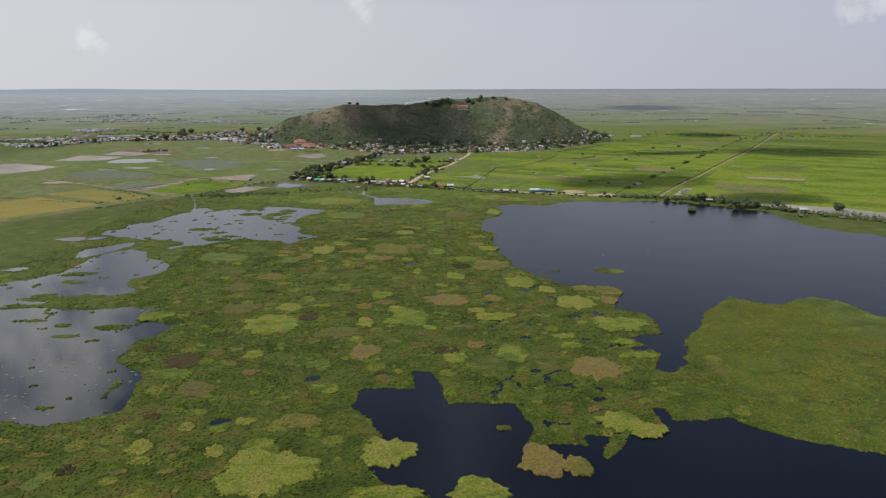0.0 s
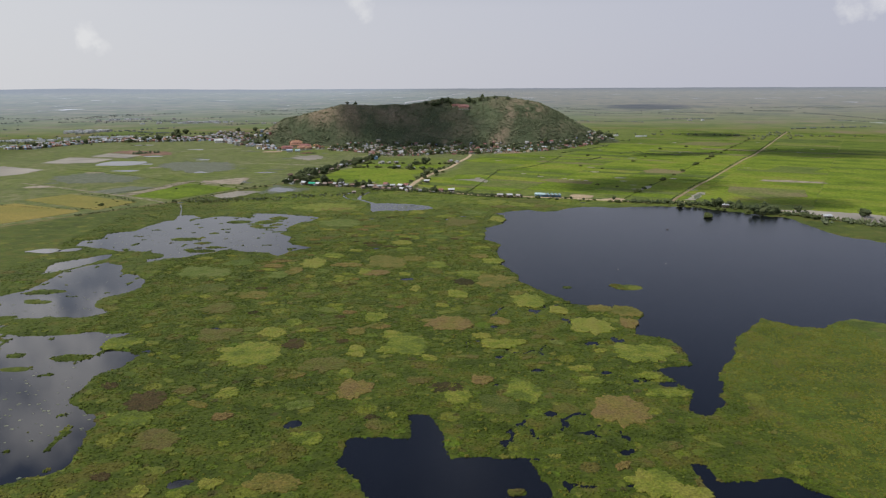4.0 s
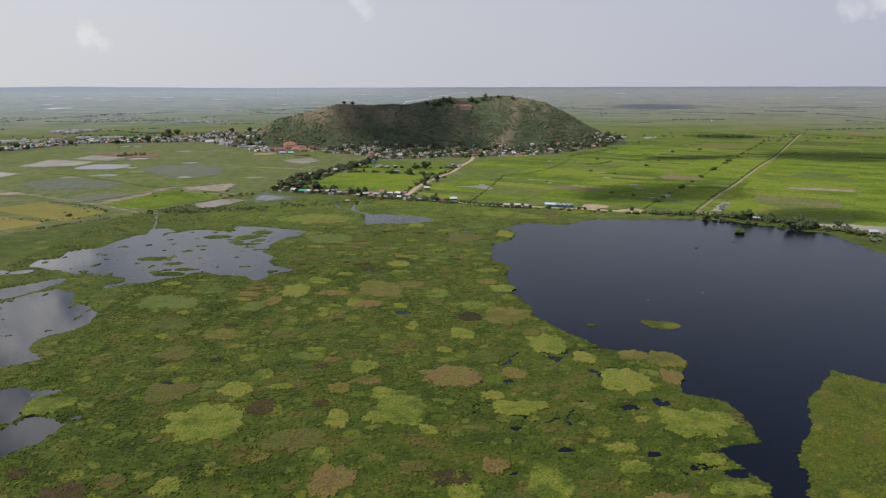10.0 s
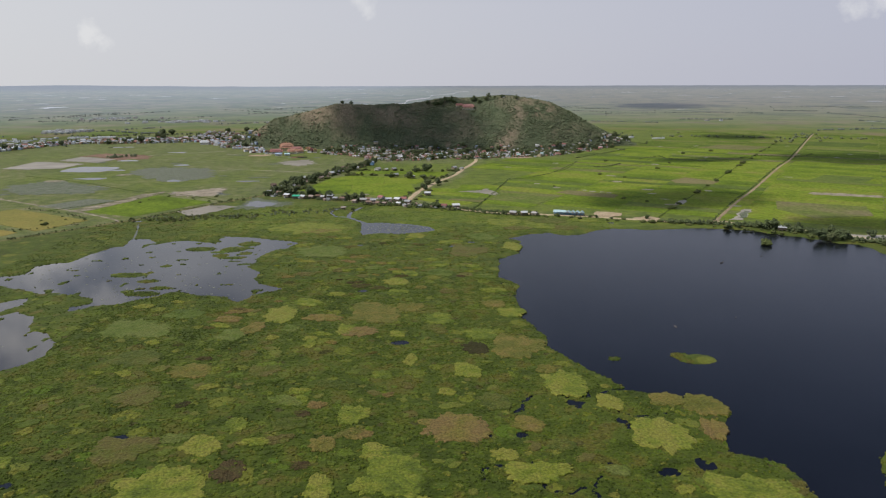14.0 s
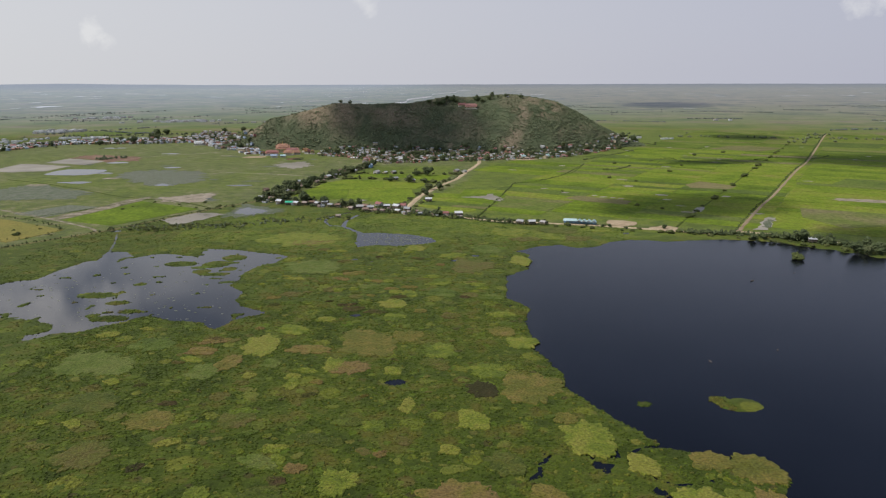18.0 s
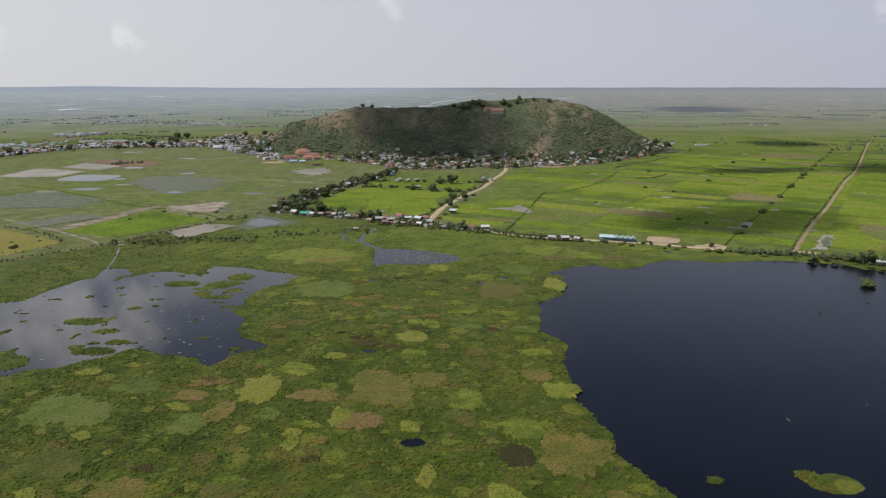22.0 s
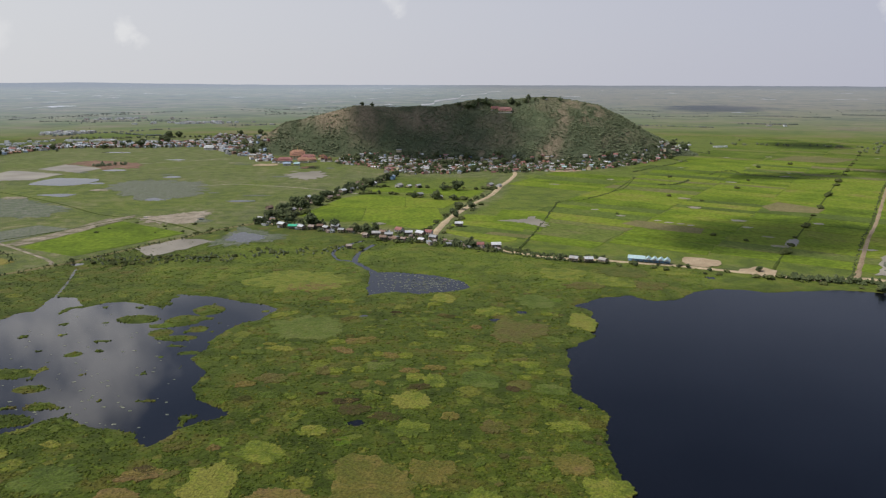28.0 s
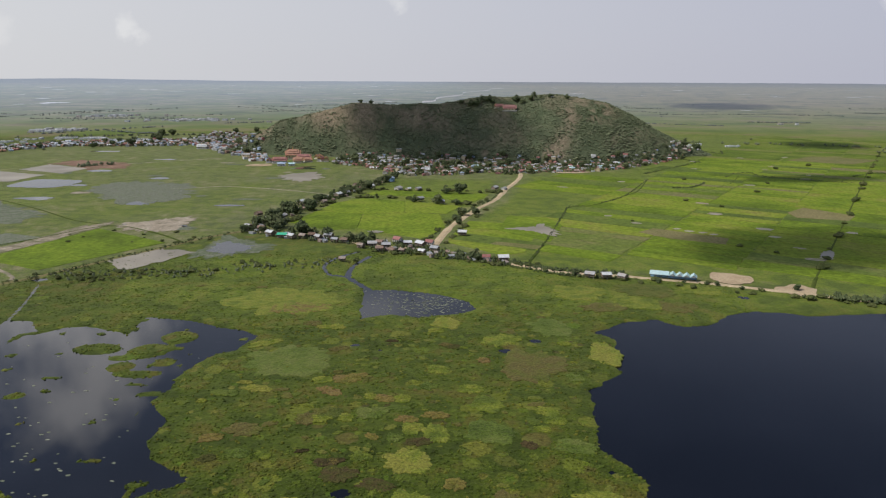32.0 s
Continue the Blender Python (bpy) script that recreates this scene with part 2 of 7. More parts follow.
def backdrop_material():
    """Far plain: fields, woods and ponds that fade into haze painted as emission."""
    m, b, node, link = principled("far_plain", 0.95, 0.1)
    uv = node("ShaderNodeUVMap")
    uv.uv_map = "plain"

    def noise_at(scale, detail=5.0, rough=0.6):
        n = node("ShaderNodeTexNoise", Scale=scale, Detail=detail, Roughness=rough)
        link(uv.outputs["UV"], n.inputs["Vector"])
        return n.outputs["Fac"]

    def step(value, low, high, top=1.0):
        r = node("ShaderNodeMapRange")
        r.inputs["From Min"].default_value, r.inputs["From Max"].default_value = low, high
        r.inputs["To Max"].default_value = top
        link(value, r.inputs["Value"])
        return r.outputs["Result"]
    fields = ramp_of(node, [(0.36, (0.075, 0.095, 0.045)), (0.46, (0.098, 0.126, 0.050)), (0.54, (0.122, 0.138, 0.066)), (0.64, (0.165, 0.148, 0.100))])
    link(noise_at(0.7, 8.0), fields.inputs["Fac"])
    cells = node("ShaderNodeTexVoronoi", Scale=9.0, Randomness=0.9)
    link(uv.outputs["UV"], cells.inputs["Vector"])
    tone = node("ShaderNodeSeparateColor")
    link(cells.outputs["Color"], tone.inputs["Color"])
    parcels = ramp_of(node, [(0.1, (0.060, 0.078, 0.048)), (0.4, (0.085, 0.115, 0.048)), (0.7, (0.140, 0.138, 0.088)), (0.95, (0.215, 0.180, 0.135))])
    link(tone.outputs["Red"], parcels.inputs["Fac"])
    c = mixed(node, link, 0.55, fields.outputs["Color"], parcels.outputs["Color"])
    side = node("ShaderNodeSeparateXYZ")
    link(uv.outputs["UV"], side.inputs["Vector"])
    east = step(side.outputs["X"], 0.1, 1.4, 0.55)
    c = mixed(node, link, east, c, (0.175, 0.145, 0.090))
    c = mixed(node, link, step(noise_at(4.0, 8.0, 0.7), 0.54, 0.57, 0.8), c, (0.045, 0.058, 0.042))
    c = mixed(node, link, step(noise_at(15.0, 4.0, 0.7), 0.58, 0.62, 0.7), c, (0.042, 0.054, 0.040))
    c = mixed(node, link, step(noise_at(1.9, 6.0), 0.655, 0.667), c, (0.50, 0.51, 0.54))
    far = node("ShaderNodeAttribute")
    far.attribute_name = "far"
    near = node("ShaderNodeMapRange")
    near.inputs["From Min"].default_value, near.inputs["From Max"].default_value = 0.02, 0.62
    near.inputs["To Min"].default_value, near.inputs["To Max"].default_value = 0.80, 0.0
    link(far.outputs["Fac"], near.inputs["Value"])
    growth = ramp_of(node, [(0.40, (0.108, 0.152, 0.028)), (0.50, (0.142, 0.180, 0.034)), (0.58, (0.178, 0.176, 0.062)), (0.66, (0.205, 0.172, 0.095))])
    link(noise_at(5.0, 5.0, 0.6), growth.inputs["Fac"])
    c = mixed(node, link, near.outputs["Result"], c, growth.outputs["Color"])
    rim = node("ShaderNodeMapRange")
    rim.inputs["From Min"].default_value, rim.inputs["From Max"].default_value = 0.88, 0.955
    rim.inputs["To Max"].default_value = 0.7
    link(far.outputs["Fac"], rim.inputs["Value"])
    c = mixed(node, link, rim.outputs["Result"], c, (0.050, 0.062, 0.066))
    link(c, b.inputs["Base Color"])
    # bluish emission in place of haze, stronger with distance
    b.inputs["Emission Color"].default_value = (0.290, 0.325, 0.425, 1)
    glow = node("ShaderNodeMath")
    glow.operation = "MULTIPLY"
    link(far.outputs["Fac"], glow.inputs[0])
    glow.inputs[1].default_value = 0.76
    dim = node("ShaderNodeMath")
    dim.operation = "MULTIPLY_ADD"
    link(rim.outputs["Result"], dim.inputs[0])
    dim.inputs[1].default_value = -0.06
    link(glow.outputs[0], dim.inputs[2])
    # the painted haze glows more towards the sun in the west
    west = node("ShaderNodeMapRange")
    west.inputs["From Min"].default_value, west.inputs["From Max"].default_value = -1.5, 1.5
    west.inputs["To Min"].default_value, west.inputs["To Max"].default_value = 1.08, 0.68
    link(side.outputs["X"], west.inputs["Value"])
    haze_glow = node("ShaderNodeMath")
    haze_glow.operation = "MULTIPLY"
    link(dim.outputs[0], haze_glow.inputs[0])
    link(west.outputs["Result"], haze_glow.inputs[1])
    link(haze_glow.outputs[0], b.inputs["Emission Strength"])
    return m


def cloud_material():
    """Thin vapour: lets part of the light through and scatters the rest; thins out towards its rim."""
    m = bpy.data.materials.new("cloud")
    m.use_nodes = True
    tree = m.node_tree
    tree.nodes.clear()
    node, link = wire(tree)
    co = node("ShaderNodeTexCoord")
    n = node("ShaderNodeTexNoise", Scale=2.6, Detail=4.0, Roughness=0.6)
    link(co.outputs["Object"], n.inputs["Vector"])
    span = node("ShaderNodeVectorMath")
    span.operation = "LENGTH"
    level_at = node("ShaderNodeVectorMath")
    level_at.operation = "MULTIPLY"
    level_at.inputs[1].default_value = (1, 1, 0)
    link(co.outputs["Object"], level_at.inputs[0])
    link(level_at.outputs[0], span.inputs[0])
    ragged = node("ShaderNodeMath")
    ragged.operation = "MULTIPLY_ADD"
    link(n.outputs["Fac"], ragged.inputs[0])
    ragged.inputs[1].default_value = 1.1
    link(span.outputs["Value"], ragged.inputs[2])
    thick = node("ShaderNodeMapRange")
    thick.inputs["From Min"].default_value, thick.inputs["From Max"].default_value = 1.42, 0.95
    thick.inputs["To Min"].default_value, thick.inputs["To Max"].default_value = 0.0, 0.76
    link(ragged.outputs[0], thick.inputs["Value"])
    clear = node("ShaderNodeBsdfTransparent")
    white = node("ShaderNodeBsdfTranslucent")
    white.inputs["Color"].default_value = (0.9, 0.9, 0.9, 1)
    mix = node("ShaderNodeMixShader")
    link(thick.outputs["Result"], mix.inputs["Fac"])
    link(clear.outputs[0], mix.inputs[1])
    link(white.outputs[0], mix.inputs[2])
    out = node("ShaderNodeOutputMaterial")
    link(mix.outputs[0], out.inputs["Surface"])
    return m


M = {
    "ground": ground_material("ground"),
    "far": backdrop_material(),
    "lake": water_material("lake_water", (0.006, 0.007, 0.010), 0.20, 0.35, 1.3, 0.56, (0.56, 0.72, 1.0)),
    "pond": water_material("pond_water", (0.014, 0.015, 0.018), 0.03, 0.03, 0.5, 0.75),
    "mud_water": water_material("muddy_water", (0.29, 0.26, 0.21), 0.45, 0.05, 0.5, 0.25),
    "mat": speckled("floating_plants", [(0.30, (0.066, 0.092, 0.011)), (0.42, (0.110, 0.138, 0.015)), (0.52, (0.146, 0.164, 0.021)), (0.64, (0.172, 0.168, 0.030))], 0.11, 0.9, 0.9, 0.15, 0.9, "object", 0.28, 0.0, 0.5),
    "mat_tan": speckled("dried_plants", [(0.30, (0.088, 0.090, 0.015)), (0.42, (0.124, 0.108, 0.022)), (0.52, (0.150, 0.116, 0.030)), (0.66, (0.144, 0.098, 0.036))], 0.09, 0.9, 0.9, 0.15, 0.9, "object", 0.28, 0.0, 0.5),
    "mat_olive": speckled("olive_plants", [(0.30, (0.046, 0.064, 0.009)), (0.45, (0.070, 0.082, 0.013)), (0.55, (0.090, 0.088, 0.018)), (0.68, (0.096, 0.078, 0.024))], 0.09, 0.9, 0.9, 0.15, 0.9, "object", 0.28, 0.0, 0.5),
    "mat_pale": speckled("soft_green_plants", [(0.30, (0.046, 0.070, 0.010)), (0.45, (0.068, 0.098, 0.014)), (0.55, (0.088, 0.116, 0.020)), (0.68, (0.108, 0.126, 0.030))], 0.09, 0.9, 0.9, 0.15, 0.9, "object", 0.28, 0.0, 0.5),
    "mat_dead": speckled("dead_plants", [(0.3, (0.040, 0.038, 0.014)), (0.5, (0.070, 0.050, 0.022)), (0.7, (0.060, 0.062, 0.016))], 0.16, 1.1, 0.9, 0.15, 0.8, "object", 0.5, 0.0, 0.5),
    "mat_small": speckled("patch_plants", [(0.2, (0.058, 0.084, 0.010)), (0.45, (0.084, 0.108, 0.013)), (0.65, (0.116, 0.130, 0.019)), (0.85, (0.092, 0.080, 0.020))], 0.06, 1.3, 0.9, 0.15, 0.5, "island", 0.9, 0.0, 0.5),
    "pale_water": speckled("pale_water", [(0.3, (0.42, 0.42, 0.43)), (0.7, (0.58, 0.57, 0.56))], 0.01, 0.1, 0.5, 0.3, 0.0),
    "tuft": ground_material("marsh_plants", True),
    "reed": speckled("reeds", [(0.3, (0.076, 0.098, 0.010)), (0.7, (0.128, 0.124, 0.018))], 0.05, 2.2, 0.9, 0.15, 0.0, "island", 0.35),
    "lily": speckled("lily_pads", [(0.3, (0.13, 0.15, 0.09)), (0.7, (0.22, 0.23, 0.16))], 0.1, 1.0, 0.6, 0.4, 0.0, "island", 0.5),
    "paddy": speckled("rice", [(0.18, (0.082, 0.120, 0.014)), (0.34, (0.122, 0.178, 0.017)), (0.50, (0.158, 0.215, 0.021)), (0.66, (0.190, 0.228, 0.030)), (0.84, (0.215, 0.200, 0.055))], 0.022, 0.22, 0.9, 0.12, 0.3, "object", 0.32),
    "paddy_far": speckled("dull_rice", [(0.24, (0.084, 0.116, 0.026)), (0.42, (0.115, 0.156, 0.030)), (0.58, (0.140, 0.165, 0.042)), (0.74, (0.172, 0.165, 0.066)), (0.9, (0.195, 0.160, 0.090))], 0.02, 0.2, 0.9, 0.12, 0.3, "object", 0.45),
    "paddy_rest": speckled("distant_rice", [(0.2, (0.080, 0.116, 0.018)), (0.4, (0.116, 0.164, 0.022)), (0.58, (0.145, 0.185, 0.030)), (0.76, (0.172, 0.180, 0.052)), (0.92, (0.190, 0.162, 0.082))], 0.016, 0.2, 0.9, 0.12, 0.3, "island", 0.5),
    "ripe": speckled("ripe_rice", [(0.3, (0.180, 0.160, 0.034)), (0.7, (0.255, 0.190, 0.045))], 0.02, 0.5, 0.9, 0.12, 0.3, "object", 0.4),
    "fallow": speckled("fallow_field", [(0.3, (0.15, 0.15, 0.055)), (0.6, (0.21, 0.18, 0.085)), (0.8, (0.17, 0.17, 0.07))], 0.03, 0.6, 0.95, 0.1, 0.3, "object", 0.3),
    "earth": speckled("bare_earth", [(0.3, (0.36, 0.27, 0.17)), (0.6, (0.46, 0.36, 0.24)), (0.8, (0.40, 0.28, 0.18))], 0.08, 1.2, 0.95, 0.1, 0.4, "object", 0.2),
    "road": speckled("dirt_road", [(0.3, (0.38, 0.29, 0.18)), (0.55, (0.50, 0.40, 0.26)), (0.8, (0.44, 0.32, 0.20))], 0.06, 0.9, 0.95, 0.1, 0.4, "object", 0.1),
    "bank": speckled("grassy_bank", [(0.3, (0.045, 0.070, 0.010)), (0.7, (0.085, 0.105, 0.022))], 0.08, 0.9, 0.95, 0.1, 0.4, "object", 0.1),
    "hill": hill_material(),
    "rock": speckled("bare_rock", [(0.3, (0.22, 0.16, 0.10)), (0.7, (0.34, 0.25, 0.17))], 0.05, 0.4, 0.95, 0.1, 0.5, "object", 0.1),
    "leaf": speckled("leaves", [(0.2, (0.062, 0.082, 0.036)), (0.5, (0.086, 0.108, 0.046)), (0.8, (0.112, 0.128, 0.058))], 0.15, 1.5, 0.8, 0.2, 0.0, "object", 0.5),
    "shrub_leaf": speckled("shrub_leaves", [(0.2, (0.058, 0.072, 0.022)), (0.5, (0.082, 0.098, 0.030)), (0.8, (0.112, 0.118, 0.042))], 0.15, 1.5, 0.8, 0.2, 0.0, "object", 0.5),
    "wood_leaf": speckled("hill_leaves", [(0.2, (0.096, 0.120, 0.068)), (0.5, (0.126, 0.148, 0.084)), (0.85, (0.162, 0.172, 0.104))], 0.02, 0.6, 0.85, 0.2, 0.0, "island", 0.42, 0.0, 0.18),
    # far leaves: haze is put into the pale greyish base colour
    "far_leaf": speckled("haze_paled_leaves", [(0.2, (0.130, 0.150, 0.130)), (0.85, (0.19, 0.21, 0.185))], 0.02, 1.0, 0.9, 0.1, 0.0, "island", 0.6),
    "bush": speckled("bush_leaves", [(0.2, (0.050, 0.068, 0.028)), (0.5, (0.072, 0.092, 0.038)), (0.85, (0.100, 0.118, 0.050))], 0.05, 1.2, 0.85, 0.2, 0.0, "island", 0.6),
    "road_brown": speckled("brown_road", [(0.3, (0.27, 0.20, 0.125)), (0.55, (0.40, 0.31, 0.20)), (0.8, (0.30, 0.23, 0.14))], 0.03, 0.9, 0.95, 0.1, 0.4, "object", 0.1),
    "mud": speckled("dry_mud", [(0.30, (0.165, 0.160, 0.095)), (0.45, (0.29, 0.245, 0.185)), (0.65, (0.38, 0.33, 0.26)), (0.8, (0.20, 0.19, 0.12))], 0.07, 0.6, 0.95, 0.1, 0.4, "object", 0.2),
    "red_earth": speckled("red_earth", [(0.35, (0.120, 0.110, 0.060)), (0.5, (0.205, 0.128, 0.090)), (0.7, (0.260, 0.170, 0.120))], 0.05, 0.5, 0.95, 0.1, 0.4, "object", 0.2),
    "weeds": speckled("flooded_weeds", [(0.34, (0.096, 0.118, 0.060)), (0.46, (0.118, 0.136, 0.078)), (0.56, (0.155, 0.160, 0.118)), (0.64, (0.110, 0.130, 0.068)), (0.78, (0.190, 0.190, 0.160))], 0.10, 0.6, 0.7, 0.3, 0.2, "object", 0.2, 0.0, 0.5),
    "bark": speckled("bark", [(0.3, (0.10, 0.075, 0.05)), (0.7, (0.18, 0.14, 0.10))], 0.6, 5.0),
    "roof_grey": speckled("metal_roof_grey", [(0.3, (0.30, 0.31, 0.32)), (0.6, (0.42, 0.42, 0.42)), (0.85, (0.34, 0.26, 0.20))], 0.15, 1.5, 0.55, 0.4, 0.15, "object", 0.35),
    "roof_white": speckled("metal_roof_pale", [(0.3, (0.46, 0.48, 0.50)), (0.7, (0.66, 0.66, 0.66))], 0.15, 1.5, 0.5, 0.4, 0.1, "object", 0.3),
    "roof_rust": speckled("rusty_roof", [(0.3, (0.17, 0.11, 0.08)), (0.6, (0.27, 0.19, 0.15)), (0.85, (0.36, 0.33, 0.30))], 0.2, 1.5, 0.8, 0.25, 0.2, "object", 0.4),
    "roof_red": speckled("red_roof", [(0.3, (0.26, 0.105, 0.095)), (0.7, (0.36, 0.185, 0.165))], 0.2, 1.5, 0.7, 0.3, 0.2, "object", 0.3),
    "roof_orange": speckled("orange_tiles", [(0.3, (0.36, 0.175, 0.115)), (0.7, (0.46, 0.27, 0.19))], 0.15, 1.5, 0.7, 0.3, 0.2, "object", 0.2),
    "roof_cream": speckled("cream_tiles", [(0.3, (0.46, 0.34, 0.20)), (0.7, (0.58, 0.45, 0.29))], 0.15, 1.5, 0.7, 0.3, 0.2, "object", 0.2),
    "roof_blue": speckled("blue_roof", [(0.3, (0.26, 0.34, 0.46)), (0.7, (0.42, 0.50, 0.60))], 0.15, 1.5, 0.5, 0.4, 0.1, "object", 0.2),
    "roof_green": speckled("green_roof", [(0.3, (0.03, 0.36, 0.20)), (0.7, (0.06, 0.46, 0.28))], 0.15, 1.5, 0.5, 0.4, 0.1, "object", 0.2),
    "roof_teal": speckled("teal_roof", [(0.3, (0.38, 0.56, 0.58)), (0.7, (0.52, 0.66, 0.66))], 0.15, 1.5, 0.5, 0.4, 0.1, "object", 0.2),
    "wall_white": speckled("white_wall", [(0.3, (0.48, 0.46, 0.42)), (0.7, (0.66, 0.64, 0.60))], 0.3, 2.0, 0.9, 0.2, 0.1, "object", 0.3),
    "wall_cream": speckled("cream_wall", [(0.3, (0.48, 0.40, 0.26)), (0.7, (0.60, 0.52, 0.36))], 0.3, 2.0, 0.9, 0.2, 0.1, "object", 0.3),
    "wall_wood": speckled("weathered_boards", [(0.3, (0.13, 0.10, 0.075)), (0.7, (0.27, 0.22, 0.17))], 0.5, 3.0, 0.9, 0.2, 0.2, "object", 0.4),
    "wall_blue": speckled("blue_wall", [(0.3, (0.20, 0.38, 0.62)), (0.7, (0.32, 0.50, 0.72))], 0.3, 2.0, 0.9, 0.2, 0.1, "object", 0.3),
    "dark": speckled("dark_opening", [(0.3, (0.02, 0.02, 0.022)), (0.7, (0.045, 0.045, 0.05))], 0.5, 3.0, 0.4, 0.5, 0.0),
    "gold": speckled("gilt", [(0.3, (0.55, 0.36, 0.10)), (0.7, (0.66, 0.46, 0.16))], 0.5, 3.0, 0.5, 0.5, 0.0),
    "post": speckled("grey_posts", [(0.3, (0.20, 0.18, 0.16)), (0.7, (0.34, 0.32, 0.29))], 0.5, 3.0),
    "cloud": cloud_material(),
}

for key in ("ground", "tuft", "reed", "mat", "mat_tan", "mat_olive", "mat_pale", "mat_small", "ripe", "wood_leaf", "hill", "bush"):      # sheen added to lighten low-angle views, standing in for haze and sunlit tops
    sheen_bsdf = M[key].node_tree.nodes["Principled BSDF"]
    sheen_bsdf.inputs["Sheen Weight"].default_value = 0.18
    sheen_bsdf.inputs["Sheen Roughness"].default_value = 0.45
    sheen_bsdf.inputs["Sheen Tint"].default_value = (0.88, 0.95, 0.42, 1)


# ---- small helpers ----


def part(name, bm, material, parent, label="", smooth=False):
    """Links a bmesh as one mesh object under a thing or a part."""
    me = bpy.data.meshes.new(name)
    bm.to_mesh(me)
    bm.free()
    me.materials.append(M[material])
    if smooth:
        me.polygons.foreach_set("use_smooth", [True] * len(me.polygons))
    ob = new(name, me)
    if parent:
        ob.parent = parent
    return tagged(ob, label)


def sheet(name, verts, faces, material, smooth=False, parent=None):
    """A mesh object from arrays of vertices and faces of one length."""
    verts, faces = np.asarray(verts, dtype=np.float32), np.asarray(faces, dtype=np.int32)
    me = bpy.data.meshes.new(name)
    k = faces.shape[1]
    me.vertices.add(len(verts))
    me.vertices.foreach_set("co", verts.ravel())
    me.loops.add(faces.size)
    me.loops.foreach_set("vertex_index", faces.ravel())
    me.polygons.add(len(faces))
    me.polygons.foreach_set("loop_start", np.arange(0, faces.size, k, dtype=np.int32))
    me.polygons.foreach_set("use_smooth", np.full(len(faces), smooth))
    me.update(calc_edges=True)
    me.validate()
    me.materials.append(M[material])
    ob = new(name, me)
    if parent:
        ob.parent = parent
    return ob


def lattice_noise(x, y, cell, seed=0):
    """Smooth value noise in 0..1 over arrays of places."""
    u, v = np.asarray(x, float) / cell + 1000.0, np.asarray(y, float) / cell + 1000.0
    i, j = np.floor(u).astype(np.int64), np.floor(v).astype(np.int64)
    a, b = u - i, v - j
    a, b = a * a * (3 - 2 * a), b * b * (3 - 2 * b)

    def value(p, q):
        h = (p * 374761393 + q * 668265263 + seed * 974634777) & 0xFFFFFFFF
        h = ((h ^ (h >> 13)) * 1274126177) & 0xFFFFFFFF
        return ((h ^ (h >> 16)) & 0xFFFF) / 65535.0
    return (value(i, j) * (1 - a) + value(i + 1, j) * a) * (1 - b) + (value(i, j + 1) * (1 - a) + value(i + 1, j + 1) * a) * b


def cloudy_noise(x, y, cell, octaves=4, seed=0):
    total, gain = 0.0, 0.0
    for k in range(octaves):
        total = total + lattice_noise(x, y, cell / 2 ** k, seed + k) * 0.55 ** k
        gain += 0.55 ** k
    return total / gain


def inside_by(x, y, poly):
    """Signed distance in metres to a closed outline, positive inside."""
    best, odd = np.full(x.shape, 1e9), np.zeros(x.shape, bool)
    for (ax, ay), (bx, by) in zip(poly, poly[1:] + poly[:1]):
        dx, dy = bx - ax, by - ay
        s = np.clip(((x - ax) * dx + (y - ay) * dy) / (dx * dx + dy * dy + 1e-9), 0, 1)
        best = np.minimum(best, np.hypot(x - ax - s * dx, y - ay - s * dy))
        if ay != by:
            cross = (ay > y) != (by > y)
            odd ^= cross & (x < (bx - ax) * (y - ay) / (by - ay) + ax)
    return np.where(odd, best, -best)


def line_by(x, y, line):
    """Distance in metres to an open line."""
    best = np.full(np.shape(x), 1e9)
    for (ax, ay), (bx, by) in zip(line, line[1:]):
        dx, dy = bx - ax, by - ay
        s = np.clip(((x - ax) * dx + (y - ay) * dy) / (dx * dx + dy * dy + 1e-9), 0, 1)
        best = np.minimum(best, np.hypot(x - ax - s * dx, y - ay - s * dy))
    return best


def smooth_line(line, step=6.0, closed=False):
    """Points along a rounded line through the given ones."""
    pts = [Vector((*p, 0)) for p in line]
    out = []
    n = len(pts)
    for i in range(n if closed else n - 1):
        p0, p1, p2, p3 = (pts[(i + k) % n] if closed else pts[min(max(i + k, 0), n - 1)] for k in (-1, 0, 1, 2))
        count = max(1, int((p2 - p1).length / step))
        for k in range(count):
            t = k / count
            q = 0.5 * (2 * p1 + (p2 - p0) * t + (2 * p0 - 5 * p1 + 4 * p2 - p3) * t * t + (3 * p1 - p0 - 3 * p2 + p3) * t ** 3)
            out.append((q.x, q.y))
    if not closed:
        out.append((pts[-1].x, pts[-1].y))
    return out


# ---- plan of the shores, in metres ----
LAKE = [(900, 330), (900, 560), (640, 620), (459, 664), (418, 700), (409, 750), (412, 806), (368, 856), (340, 884), (290, 902), (241, 894), (204, 903), (185, 898),
        (164, 876), (147, 873), (133, 886), (110, 879), (91, 862), (100, 846), (88, 813), (90, 800), (70, 780), (67, 745), (63, 726), (76, 696),
        (66, 653), (67, 625), (75, 590), (74, 574), (86, 549), (103, 513), (113, 507), (140, 500), (143, 488), (131, 472), (127, 452), (145, 441), (147, 419)]
LAKE += [(141, 402), (123, 398), (130, 369), (119, 350), (127, 343), (141, 355), (143, 366), (154, 388), (166, 407), (192, 451), (217, 476), (228, 458),
         (246, 455), (273, 473), (287, 462), (292, 430), (340, 400), (430, 390), (560, 350)]
